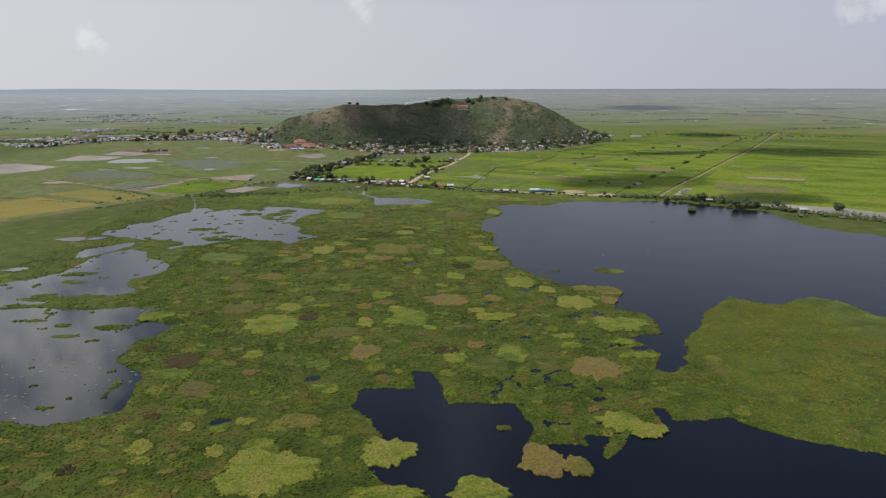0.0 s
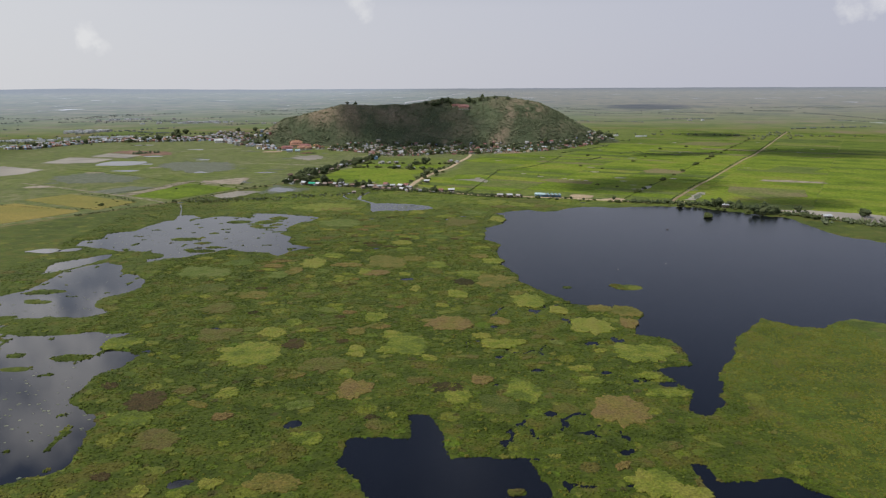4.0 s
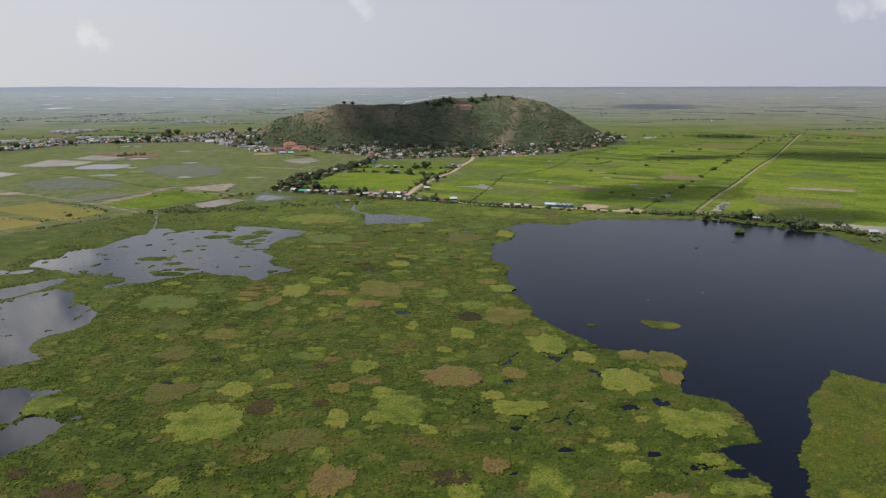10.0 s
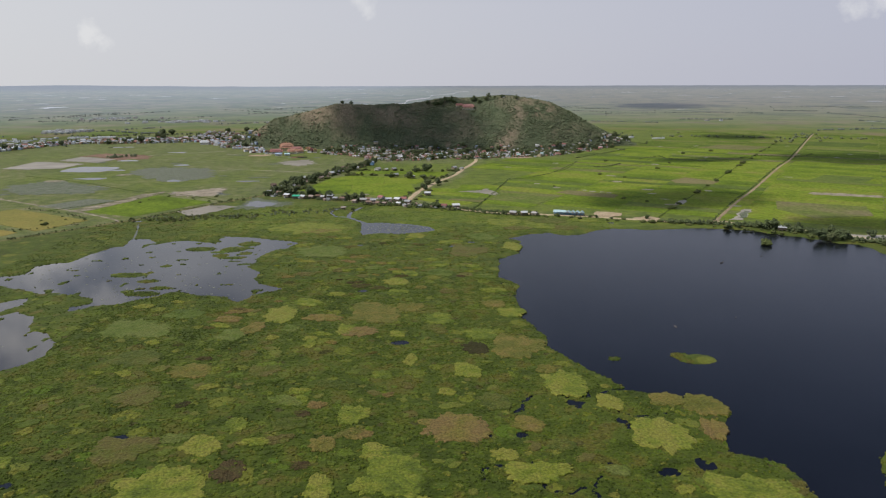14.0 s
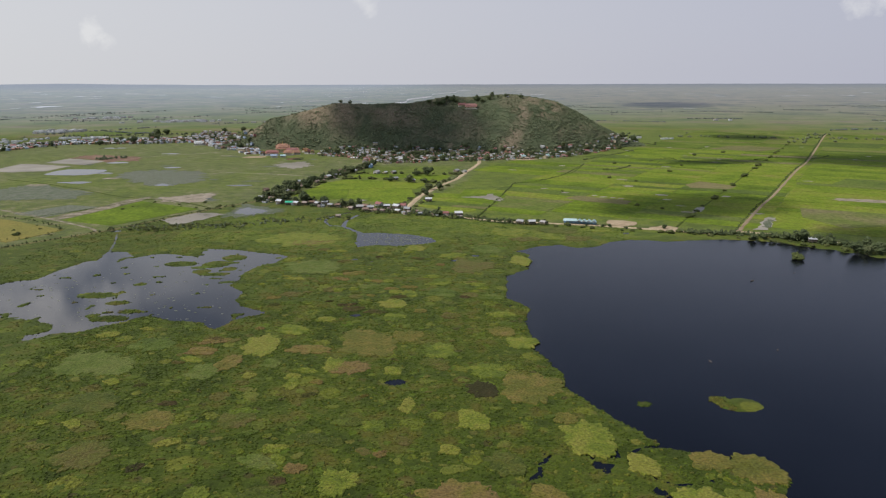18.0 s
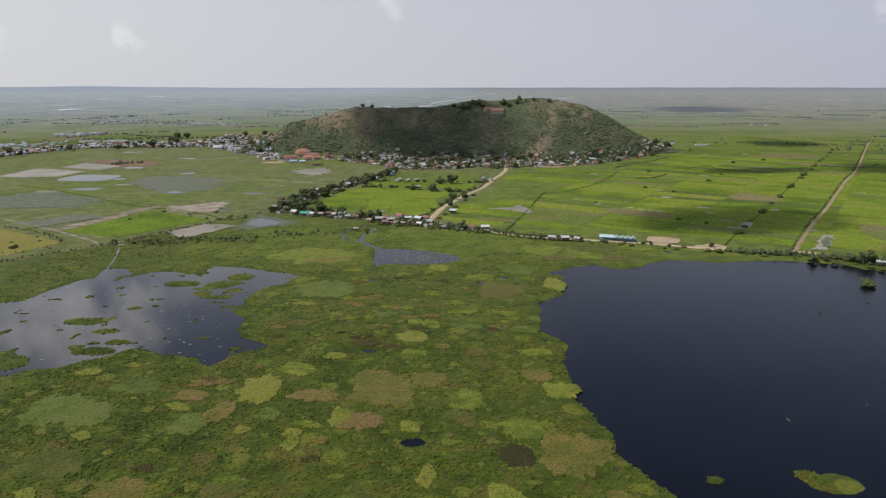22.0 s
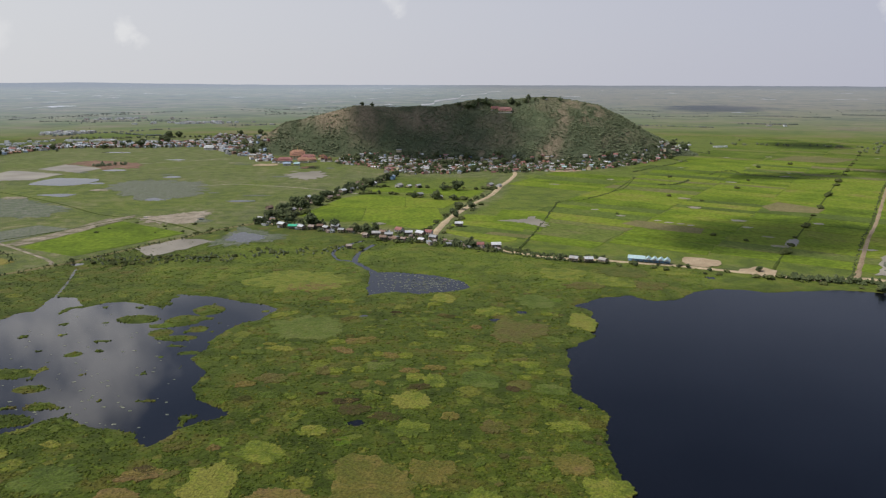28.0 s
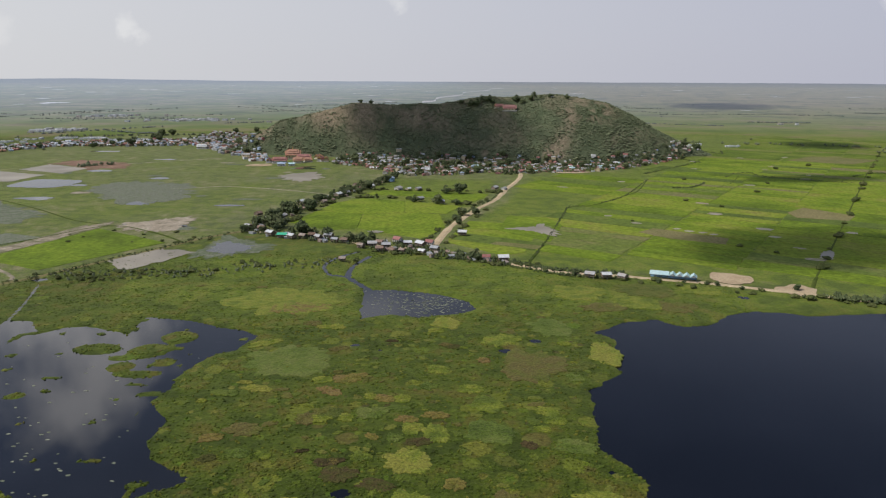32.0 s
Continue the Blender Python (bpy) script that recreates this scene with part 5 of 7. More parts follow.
def prism(profile, x0, x1):
    """A closed profile (y, z) drawn out along x."""
    bm = bmesh.new()
    a = [bm.verts.new((x0, y, z)) for y, z in profile]
    b = [bm.verts.new((x1, y, z)) for y, z in profile]
    bm.faces.new(a[::-1])
    bm.faces.new(b)
    for i in range(len(a)):
        j = (i + 1) % len(a)
        bm.faces.new((a[i], a[j], b[j], b[i]))
    bmesh.ops.recalc_face_normals(bm, faces=bm.faces[:])
    return bm


def gable(half, eave, ridge, thick=0.16):
    return [(-half, eave), (0, ridge), (half, eave), (half, eave - thick), (0, ridge - thick * 1.3), (-half, eave - thick)]


def house(length, width, wall_h, stilt, rise, roof, wall, label, storeys=1):
    """A gabled house, on posts where stilt is given."""
    home = tagged(new("house"), label, "house")
    l, w, top = length / 2, width / 2, stilt + wall_h
    part("wall", prism([(-w, stilt), (-w, top), (0, top + rise * 0.93), (w, top), (w, stilt)], -l, l), wall, home)
    part("roof", prism(gable(w + 0.6, top - rise * 0.6 / w + 0.18, top + rise + 0.18), -l - 0.5, l + 0.5), roof, home)
    part("door", box(bmesh.new(), -0.5, 0.5, -w - 0.06, -w + 0.02, stilt + 0.02, stilt + 2.05), "dark", home)
    for s in range(storeys):
        for x in (-l * 0.6, l * 0.6):
            part("window", box(bmesh.new(), x - 0.55, x + 0.55, -w - 0.05, -w + 0.02, stilt + 1.0 + s * 3, stilt + 2.1 + s * 3), "dark", home)
    if stilt:
        for x in (-l + 0.3, 0, l - 0.3):
            for y in (-w + 0.3, w - 0.3):
                part("post", box(bmesh.new(), x - 0.13, x + 0.13, y - 0.13, y + 0.13, -0.6, stilt), "post", home)
    else:
        part("plinth", box(bmesh.new(), -l - 0.2, l + 0.2, -w - 0.2, w + 0.2, -0.5, 0.15), "post", home)
    return home


HOUSES = {
    "grey": house(8.5, 6.2, 2.7, 1.8, 1.7, "roof_grey", "wall_wood", "wooden stilt house with a grey metal roof"),
    "white": house(8.5, 6.5, 2.8, 1.8, 1.6, "roof_white", "wall_wood", "wooden stilt house with a pale metal roof"),
    "rust": house(8.0, 6.0, 2.6, 1.7, 1.9, "roof_rust", "wall_wood", "wooden stilt house with a rusty brown roof"),
    "red": house(8.0, 6.2, 2.8, 1.7, 2.1, "roof_red", "wall_white", "stilt house with white walls and a red roof"),
    "green": house(10.5, 6.5, 2.8, 1.2, 1.6, "roof_green", "wall_wood", "stilt house with a bright green metal roof"),
    "dark": house(6.5, 5.0, 2.3, 1.4, 1.5, "roof_rust", "wall_wood", "small dark wooden hut on posts"),
    "blue": house(9.0, 6.5, 5.6, 0, 1.5, "roof_blue", "wall_blue", "two-storey house with blue walls and roof", 2),
    "town_grey": house(10.0, 7.0, 3.2, 0, 1.7, "roof_grey", "wall_white", "house with pale walls and a grey metal roof"),
    "town_white": house(9.5, 7.0, 3.1, 0, 1.5, "roof_white", "wall_cream", "house with cream walls and a pale metal roof"),
    "town_red": house(10.0, 7.5, 3.3, 0, 2.3, "roof_red", "wall_white", "house with pale walls and a red tiled roof"),
    "town_rust": house(9.5, 7.0, 3.0, 0, 2.0, "roof_rust", "wall_wood", "wooden house with a rusty roof"),
    "town_orange": house(10.5, 7.5, 3.4, 0, 2.4, "roof_orange", "wall_cream", "house with cream walls and an orange tiled roof"),
    "town_teal": house(9.5, 7.0, 3.1, 0, 1.6, "roof_teal", "wall_white", "house with pale walls and a teal metal roof"),
    "town_tall": house(12.0, 7.0, 6.4, 0, 1.3, "roof_grey", "wall_cream", "two-storey cream house with a grey roof", 2),
    "town_blue": house(10.0, 7.0, 3.1, 0, 1.6, "roof_blue", "wall_white", "house with white walls and a light blue roof"),
}


def settle(kind, x, y, turn, group, size=1.0, z=0.7):
    ob = HOUSES[kind]
    m = pose(x, y, z, 0, 0, turn) @ Matrix.Scale(size, 4)
    made = ob
    if ob in used:
        made = copy_thing(ob, Matrix.Identity(4))
    used.add(ob)
    made.matrix_basis = m
    made["group"] = group
    return made


SHORE_HOUSES = [("grey", -201, 1152), ("rust", -186, 1146), ("white", -171, 1122), ("green", -158, 1115), ("rust", -138, 1112), ("grey", -122, 1107), ("grey", -105, 1097), ("rust", -96, 1095), ("rust", -78, 1075), ("grey", -68, 1078),
                ("grey", -55, 1074), ("rust", -48, 1056), ("dark", -40, 1058), ("white", -36, 1083), ("red", -46, 1094), ("white", -24, 1078), ("red", -16, 1084), ("grey", -11, 1062), ("white", -22, 1053), ("dark", -88, 1027),
                ("red", 33, 1032), ("white", 47, 1028), ("white", 15, 1126), ("grey", -113, 1112), ("white", -148, 1110), ("rust", -130, 1117), ("dark", -60, 1062), ("rust", -62, 1086), ("grey", 110, 980), ("white", 122, 978), ("grey", 134, 976), ("white", 448, 797), ("white", 371, 879)]
r = random.Random(21)
for kind, x, y in SHORE_HOUSES:
    settle(kind, x, y, -20 + r.uniform(-25, 25), "houses along the shore", r.uniform(0.72, 1.0))
TRACK_HOUSES = [("town_white", -178, 1304), ("rust", -208, 1220), ("grey", -178, 1207), ("rust", -149, 1302), ("white", -139, 1350), ("grey", -131, 1367), ("town_rust", -129, 1447), ("town_white", -106, 1430), ("grey", -101, 1459), ("blue", -81, 1492), ("town_red", -97, 1575),
                ("town_grey", -66, 1411), ("town_red", -59, 1583), ("town_blue", 25, 1567), ("town_grey", 79, 1415), ("white", -5, 1304), ("grey", -33, 1321), ("rust", -166, 1268), ("grey", -152, 1334), ("red", -120, 1402), ("town_white", -52, 1408), ("grey", -38, 1404), ("rust", -186, 1180), ("town_red", -66, 1600), ("grey", 66, 1410), ("white", -190, 1196), ("town_rust", -118, 1470)]
for kind, x, y in TRACK_HOUSES:
    settle(kind, x, y, 65 + r.uniform(-25, 25), "houses beside the northern track", r.uniform(0.75, 1.05))
TOWN_KINDS = ["town_grey", "town_white", "town_red", "town_rust", "town_white", "town_teal", "town_grey", "town_grey", "town_rust", "town_white", "town_tall", "town_red"]
VILLAGE = [(-205, 1700), (-150, 1668), (-100, 1600), (-60, 1545), (20, 1560), (60, 1600), (95, 1560), (150, 1592), (240, 1604), (300, 1645), (380, 1718), (440, 1790), (545, 1960), (520, 1985), (440, 1845), (380, 1780), (290, 1732), (200, 1728), (100, 1765), (0, 1785), (-120, 1808), (-205, 1815)]
TOWN_EDGE = [(-470, 1880), (-345, 1765), (-400, 1900), (-450, 2010), (-452, 2160), (-560, 2400), (-640, 2420), (-620, 2200), (-560, 2040)]
TOWN = [(-1000, 1810), (-960, 1985), (-900, 2100), (-800, 2150), (-680, 2170), (-552, 2230), (-440, 2090), (-350, 1830), (-325, 1745), (-360, 1730), (-410, 1850), (-490, 1965), (-560, 2030), (-690, 2000), (-800, 2000), (-850, 1990), (-890, 1900), (-930, 1790)]


def spread(outline, count, gap, seed):
    """Places inside an outline that keep a gap from each other."""
    g = np.random.default_rng(seed)
    x0, x1 = min(p[0] for p in outline), max(p[0] for p in outline)
    y0, y1 = min(p[1] for p in outline), max(p[1] for p in outline)
    x, y = g.uniform(x0, x1, count * 24), g.uniform(y0, y1, count * 24)
    ok = inside_by(x, y, outline) > 1
    got, taken = [], {}
    for px, py in zip(x[ok].tolist(), y[ok].tolist()):
        i, j = int(px // gap), int(py // gap)
        if all((px - a) ** 2 + (py - b) ** 2 > gap * gap for u in (-1, 0, 1) for v in (-1, 0, 1) for a, b in taken.get((i + u, j + v), ())):
            got.append((px, py))
            taken.setdefault((i, j), []).append((px, py))
            if len(got) == count:
                break
    return got


for i, (x, y) in enumerate(spread(VILLAGE, 240, 8.5, 31)):
    settle(TOWN_KINDS[r.randrange(12)], x, y, r.choice((0, 90, 15, 70, -20)) + r.uniform(-12, 12), "village houses at the hill's foot", r.uniform(0.58, 0.95), max(0.6, float(hill_height(np.array([x]), np.array([y]))[0])))
for i, (x, y) in enumerate(spread(TOWN, 90, 13, 37)):
    settle(("town_grey", "town_white", "town_rust", "town_tall", "town_grey", "town_white", "town_blue", "town_red", "town_orange", "town_tall")[r.randrange(10)], x, y, r.choice((0, 90, 30)) + r.uniform(-12, 12), "town houses beyond the meadow", r.uniform(0.8, 1.25), max(0.6, float(hill_height(np.array([x]), np.array([y]))[0])))
for i, (x, y) in enumerate(spread(VILLAGE, 120, 10, 43)):
    plant(TREES, r.randrange(4), x + 6, y - 5, r.uniform(0.7, 1.35), r.uniform(0, 360), "trees among the village houses", max(0.4, float(hill_height(np.array([x]), np.array([y]))[0])))
for i, (x, y) in enumerate(spread(TOWN, 60, 15, 47)):
    plant(TREES, r.randrange(4), x + 6, y - 5, r.uniform(0.7, 1.25), r.uniform(0, 360), "trees among the town houses", max(0.4, float(hill_height(np.array([x]), np.array([y]))[0])))


HAMLET = [(-212, 1158), (-206, 1138), (-140, 1104), (-90, 1084), (-40, 1050), (30, 1022), (56, 1014), (58, 1026), (20, 1050), (-30, 1092), (-90, 1108), (-150, 1128), (-185, 1158), (-160, 1260), (-120, 1380), (-80, 1500), (-95, 1504), (-140, 1380), (-188, 1250)]


def lean_tos():
    """Small sheds, awnings and yards between the village houses."""
    for name, outline, n, seed, material, label in (("town_sheds", TOWN, 200, 79, "roof_white", "small pale sheds and shop roofs in the town"), ("town_sheds", TOWN, 110, 77, "roof_blue", "small blue sheds and shop roofs in the town"), ("town_sheds", TOWN, 110, 75, "roof_orange", "small orange sheds and shop roofs in the town"), ("town_sheds", TOWN, 180, 81, "roof_rust", "small rusty sheds and shop roofs in the town"), ("village_sheds", VILLAGE, 150, 57, "roof_red", "small red-roofed sheds between the houses"), ("village_sheds", VILLAGE, 80, 59, "roof_white", "small pale sheds and awnings between the houses"), ("village_sheds", VILLAGE, 60, 55, "roof_blue", "small blue sheds between the houses"), ("village_sheds", VILLAGE, 160, 61, "roof_grey", "small grey sheds and awnings between the houses"), ("village_sheds", VILLAGE, 150, 63, "roof_rust", "small rusty sheds and awnings between the houses"), ("town_sheds", TOWN, 170, 67, "roof_grey", "small grey sheds and shop roofs in the town"), ("town_sheds", TOWN, 60, 68, "roof_red", "small red sheds and shop roofs in the town"), ("town_sheds", TOWN, 40, 69, "roof_blue", "small blue sheds and shop roofs in the town"), ("village_sheds", VILLAGE, 80, 75, "roof_red", "small red sheds between the houses"), ("village_sheds", VILLAGE, 90, 77, "roof_orange", "small orange-tiled sheds between the houses"), ("town_sheds", TOWN_EDGE, 110, 85, "roof_grey", "small grey sheds at the town's edge"), ("town_sheds", TOWN_EDGE, 110, 87, "roof_rust", "small rusty sheds at the town's edge"), ("hamlet_sheds", HAMLET, 46, 71, "roof_rust", "small rusty sheds and awnings in the hamlet"), ("hamlet_sheds", HAMLET, 30, 73, "roof_grey", "small grey sheds and awnings in the hamlet")):
        q = random.Random(seed)
        bm = bmesh.new()
        for x, y in spread(outline, n, 7, seed):
            z = max(0.5, float(hill_height(np.array([x]), np.array([y]))[0]))
            big = 1.7 if name == "town_sheds" else 1.0
            a, l, w, h = q.uniform(0, 3.14), q.uniform(1.4, 3.2) * big, q.uniform(1.0, 2.2) * big, q.uniform(1.8, 3.0) * big
            u, v = Vector((math.cos(a), math.sin(a), 0)), Vector((-math.sin(a), math.cos(a), 0))
            c = Vector((x, y, z))
            top = [bm.verts.new(c + u * l * i + v * w * j + Vector((0, 0, h + 0.5 * j))) for i, j in ((-1, -1), (1, -1), (1, 1), (-1, 1))]
            low = [bm.verts.new(t.co * 1.0 - Vector((0, 0, t.co.z - z + 0.4))) for t in top]
            bm.faces.new(top)
            for i in range(4):
                bm.faces.new((top[i], low[i], low[(i + 1) % 4], top[(i + 1) % 4]))
        tagged(part(name, bm, material, None), label, "sheds", kind="stuff")


lean_tos()


def temple_hall(length, width, wall_h, roof, wall, label, tiers=2, spire=False):
    """A monastery hall: plinth, walls, tiered roofs with gilt gables, and a spire where it has one."""
    home = tagged(new("temple_hall"), label, "temple")
    l, w = length / 2, width / 2
    part("plinth", box(bmesh.new(), -l - 1, l + 1, -w - 1, w + 1, -0.5, 1.0), "wall_white", home)
    part("wall", box(bmesh.new(), -l + 1, l - 1, -w + 1, w - 1, 1.0, wall_h + 1), wall, home)
    base = wall_h + 0.6
    for k in range(tiers):
        s = 1 - 0.24 * k
        part("roof", prism(gable(w * s + 0.8, base + 0.2, base + w * s * 0.85 + 0.6, 0.3), -l * s - 0.5, l * s + 0.5), roof, home)
        for x in (-l * s - 0.62, l * s + 0.50):
            part("gable_board", prism([(-w * s - 0.8, base + 0.25), (0, base + w * s * 0.85 + 1.1), (w * s + 0.8, base + 0.25), (0, base + w * s * 0.85 + 0.2)], x, x + 0.12), "gold", home)
        base += w * s * 0.42
    for x in np.linspace(-l + 1.6, l - 1.6, 5):
        part("window", box(bmesh.new(), x - 0.5, x + 0.5, -w + 0.92, -w + 1.02, 1.9, wall_h - 0.2), "dark", home)
    if spire:
        bm = bmesh.new()
        limb(bm, Vector((0, 0, base + 1)), Vector((0, 0, base + 4)), 1.3, 0.7, 8)
        limb(bm, Vector((0, 0, base + 4)), Vector((0, 0, base + 8)), 0.5, 0.05, 8)
        part("spire", bm, "gold", home)
    return home


main_hall = temple_hall(28, 17, 7, "roof_orange", "wall_cream", "large cream temple hall with tiered orange roofs and a gilt spire", 3, True)
main_hall.matrix_basis = pose(-287, 1778, 0.8, 0, 0, 10)
long_hall = temple_hall(26, 11, 4, "roof_red", "wall_white", "long monastery hall with a red tiled roof", 2)
long_hall.matrix_basis = pose(-297, 1712, 0.8, 0, 0, 8)
for x, y, a, s in ((-263, 1760, 5, 1.0), (-229, 1746, 80, 0.8), (-318, 1720, 90, 0.7)):
    copy_thing(long_hall, pose(x, y, 0.8, 0, 0, a) @ Matrix.Scale(s, 4))
side_hall = temple_hall(18, 10, 4, "roof_orange", "wall_cream", "monastery hall with an orange tiled roof", 2)
side_hall.matrix_basis = pose(-265, 1716, 0.8, 0, 0, 12)
for x, y, a, s in ((-219, 1740, 95, 0.8), (-250, 1730, 20, 0.8), (-240, 1780, 60, 0.8)):
    copy_thing(side_hall, pose(x, y, 0.8, 0, 0, a) @ Matrix.Scale(s, 4))
settle("town_blue", -285, 1672, 5, "houses beside the monastery", 1.3)
settle("town_teal", -268, 1676, 5, "houses beside the monastery", 1.1)
puddle("bare_yard", [(-345, 1665), (-340, 1692), (-308, 1695), (-306, 1668)], "pale paved yard beside the monastery", "earth", 1.0, "yard")
white_hall = temple_hall(34, 16, 7, "roof_white", "wall_white", "bright white temple hall with a pale roof in the town", 2, True)
white_hall.matrix_basis = pose(-520, 1962, 0.8, 0, 0, 4) @ Matrix.Scale(0.62, 4)
crest_hall = temple_hall(26, 12, 4, "roof_red", "wall_cream", "red-roofed monastery hall among trees on the hill", 2)
crest_hall.matrix_basis = pose(124, 1858, float(hill_height(np.array([124.0]), np.array([1852.0]))[0]) + 0.5, 0, 0, -5)
copy_thing(crest_hall, pose(104, 1866, float(hill_height(np.array([104.0]), np.array([1860.0]))[0]) + 0.5, 0, 0, 12) @ Matrix.Scale(0.7, 4))
for x, y, s in ((172, 1868, 1.3), (166, 1872, 0.9), (150, 1870, 0.8), (60, 1872, 1.1), (70, 1876, 1.2), (48, 1875, 1.0), (84, 1880, 1.0), (92, 1874, 0.9), (205, 1872, 0.8), (238, 1872, 0.7), (-170, 1880, 0.7), (-150, 1882, 0.6), (30, 1880, 0.9), (186, 1866, 0.7), (140, 1880, 1.0)):
    plant(TREES, r.choice((0, 2, 1)), x, y, s * 1.5, r.uniform(0, 360), "trees on the hill's crest", float(hill_height(np.array([float(x)]), np.array([float(y)]))[0]) - 0.2)

settle("town_white", 207, 1874, -10, "houses on the hill", 0.8, float(hill_height(np.array([207.0]), np.array([1868.0]))[0]))
for x, y, s in ((-741, 2025, 1.8), (-700, 2027, 1.6), (-706, 2170, 2.3), (-690, 2160, 2.0), (-737, 2300, 2.6), (-715, 2310, 2.4), (-762, 1981, 1.5), (-873, 1975, 1.6), (-568, 2380, 2.2), (-523, 2420, 2.2), (-427, 2180, 2.0), (-422, 1878, 1.5), (-410, 1900, 1.7), (-440, 1990, 1.8), (-470, 2060, 1.8), (-398, 1862, 1.5)):
    plant(TREES, r.choice((0, 1, 3)), x, y, s, r.uniform(0, 360), "tall trees over the town")


def market_shed():
    """Long open shed: one plain half and four zigzag gables, all light blue."""
    home = tagged(new("market_shed"), "long open roadside shed with light blue metal roofs", "shed")
    part("roof", prism([(-4, 3.6), (3.4, 4.9), (3.4, 4.75), (-4, 3.45)], -17.5, -3.2), "roof_teal", home, "plain pale blue metal roof")
    for k in range(4):
        x = -0.6 + k * 5.1
        bm = bmesh.new()
        a = [bm.verts.new((x + dx, -4, z)) for dx, z in ((-2.6, 3.3), (0, 5.4), (2.6, 3.3), (2.6, 3.15), (0, 5.2), (-2.6, 3.15))]
        b = [bm.verts.new((v.co.x, 4, v.co.z)) for v in a]
        bm.faces.new(a)
        bm.faces.new(b[::-1])
        for i in range(6):
            bm.faces.new((a[i], a[(i + 1) % 6], b[(i + 1) % 6], b[i]))
        bmesh.ops.recalc_face_normals(bm, faces=bm.faces[:])
        roof = part("gable_roof", bm, "roof_teal", home)
        bm = bmesh.new()
        bm.faces.new([bm.verts.new((x + dx, -4.05, z)) for dx, z in ((-2.3, 3.35), (2.3, 3.35), (0, 5.15))])
        bmesh.ops.solidify(bm, geom=bm.faces[:], thickness=0.05)
        part("gable_panel", bm, "roof_white", roof)
    for x in np.linspace(-17, 17, 9):
        for y in (-3.6, 3.4):
            part("post", box(bmesh.new(), x - 0.12, x + 0.12, y - 0.12, y + 0.12, -0.4, 3.5), "post", home)
    part("back_wall", box(bmesh.new(), -17.3, 17.3, 3.45, 3.6, -0.4, 3.2), "wall_blue", home)
    home.matrix_basis = pose(173, 976, 1.0, 0, 0, -19.5)


market_shed()


def boat(label):
    """A slim wooden boat with rising ends."""
    home = tagged(new("boat"), label, "boat")
    bm = bmesh.new()
    rings = []
    for t in np.linspace(-1, 1, 9):
        w, lift = 0.75 * (1 - t * t) ** 0.6 + 0.03, 0.45 * t * t
        rings.append([bm.verts.new((t * 4.2, y * w, z + lift)) for y, z in ((-1, 0.45), (-0.75, 0.0), (0, -0.15), (0.75, 0.0), (1, 0.45))])
    for p, q in zip(rings, rings[1:]):
        for k in range(4):
            bm.faces.new((p[k], p[k + 1], q[k + 1], q[k]))
    bmesh.ops.solidify(bm, geom=bm.faces[:], thickness=0.06)
    part("hull", bm, "wall_wood", home)
    for x in (-1.6, 0.2, 1.9):
        part("thwart", box(bmesh.new(), x - 0.12, x + 0.12, -0.6, 0.6, 0.3, 0.36), "bark", home)
    return home


first = boat("slim dark wooden boat afloat on the lake")
first.matrix_basis = pose(256, 757, 0.05, 0, 0, 35) @ Matrix.Scale(0.6, 4)
for x, y, a in ((160, 603, 100), (205, 618, 60), (300, 778, 20), (-66, 1016, 70), (209, 933, 80), (214, 929, 30)):
    copy_thing(first, pose(x, y, 0.05, 0, 0, a) @ Matrix.Scale(0.6, 4))


# ---- woods on the hill ----
def woods():
    q = np.random.default_rng(12)
    n = 66000
    x, y = q.uniform(-470, 545, n), q.uniform(1675, 1960, n)
    z = hill_height(x, y)
    thick = np.clip((cloudy_noise(x, y, 38, 4, 97) - 0.30) * 3.2, 0.55, 1)
    keep = (z > 1.5) & (q.random(n) < np.clip(1.2 - 1.05 * bareness(x, y), 0.14, 1) * thick)
    x, y, z = x[keep], y[keep], z[keep]
    s = 0.82 * np.clip(np.exp(q.normal(0.24, 0.38, len(x))), 0.6, 3.0) * (0.65 + 0.6 * thick[keep]) * np.clip(1.2 - z / 260, 0.6, 1.2)
    base = np.array([(1, 0, 0), (0, 1, 0), (-1, 0, 0), (0, -1, 0), (0, 0, 1.0), (0, 0, -0.6), (0.75, 0.75, 0.45), (-0.7, -0.75, 0.5), (0.75, -0.7, 0.55), (-0.75, 0.7, 0.5)], float)
    tri = np.array([(0, 6, 4), (6, 1, 4), (1, 9, 4), (9, 2, 4), (2, 7, 4), (7, 3, 4), (3, 8, 4), (8, 0, 4), (0, 1, 6), (1, 2, 9), (2, 3, 7), (3, 0, 8), (1, 0, 5), (2, 1, 5), (3, 2, 5), (0, 3, 5)])
    turn = q.uniform(0, 6.28, len(x))
    jit = q.uniform(0.65, 1.3, (len(x), len(base)))
    p = base[None] * jit[..., None] * s[:, None, None]
    c, d = np.cos(turn)[:, None], np.sin(turn)[:, None]
    vx, vy = p[..., 0] * c - p[..., 1] * d, p[..., 0] * d + p[..., 1] * c
    v = np.stack([vx + x[:, None], vy + y[:, None], p[..., 2] * 0.75 + z[:, None] + s[:, None] * 0.3], -1).reshape(-1, 3)
    f = (tri[None] + (np.arange(len(x)) * len(base))[:, None, None]).reshape(-1, 3)
    ob = sheet("hill_woods", v, f, "wood_leaf")
    return tagged(ob, "dense dark green scrub forest on the hill", "forest", kind="stuff")


woods()


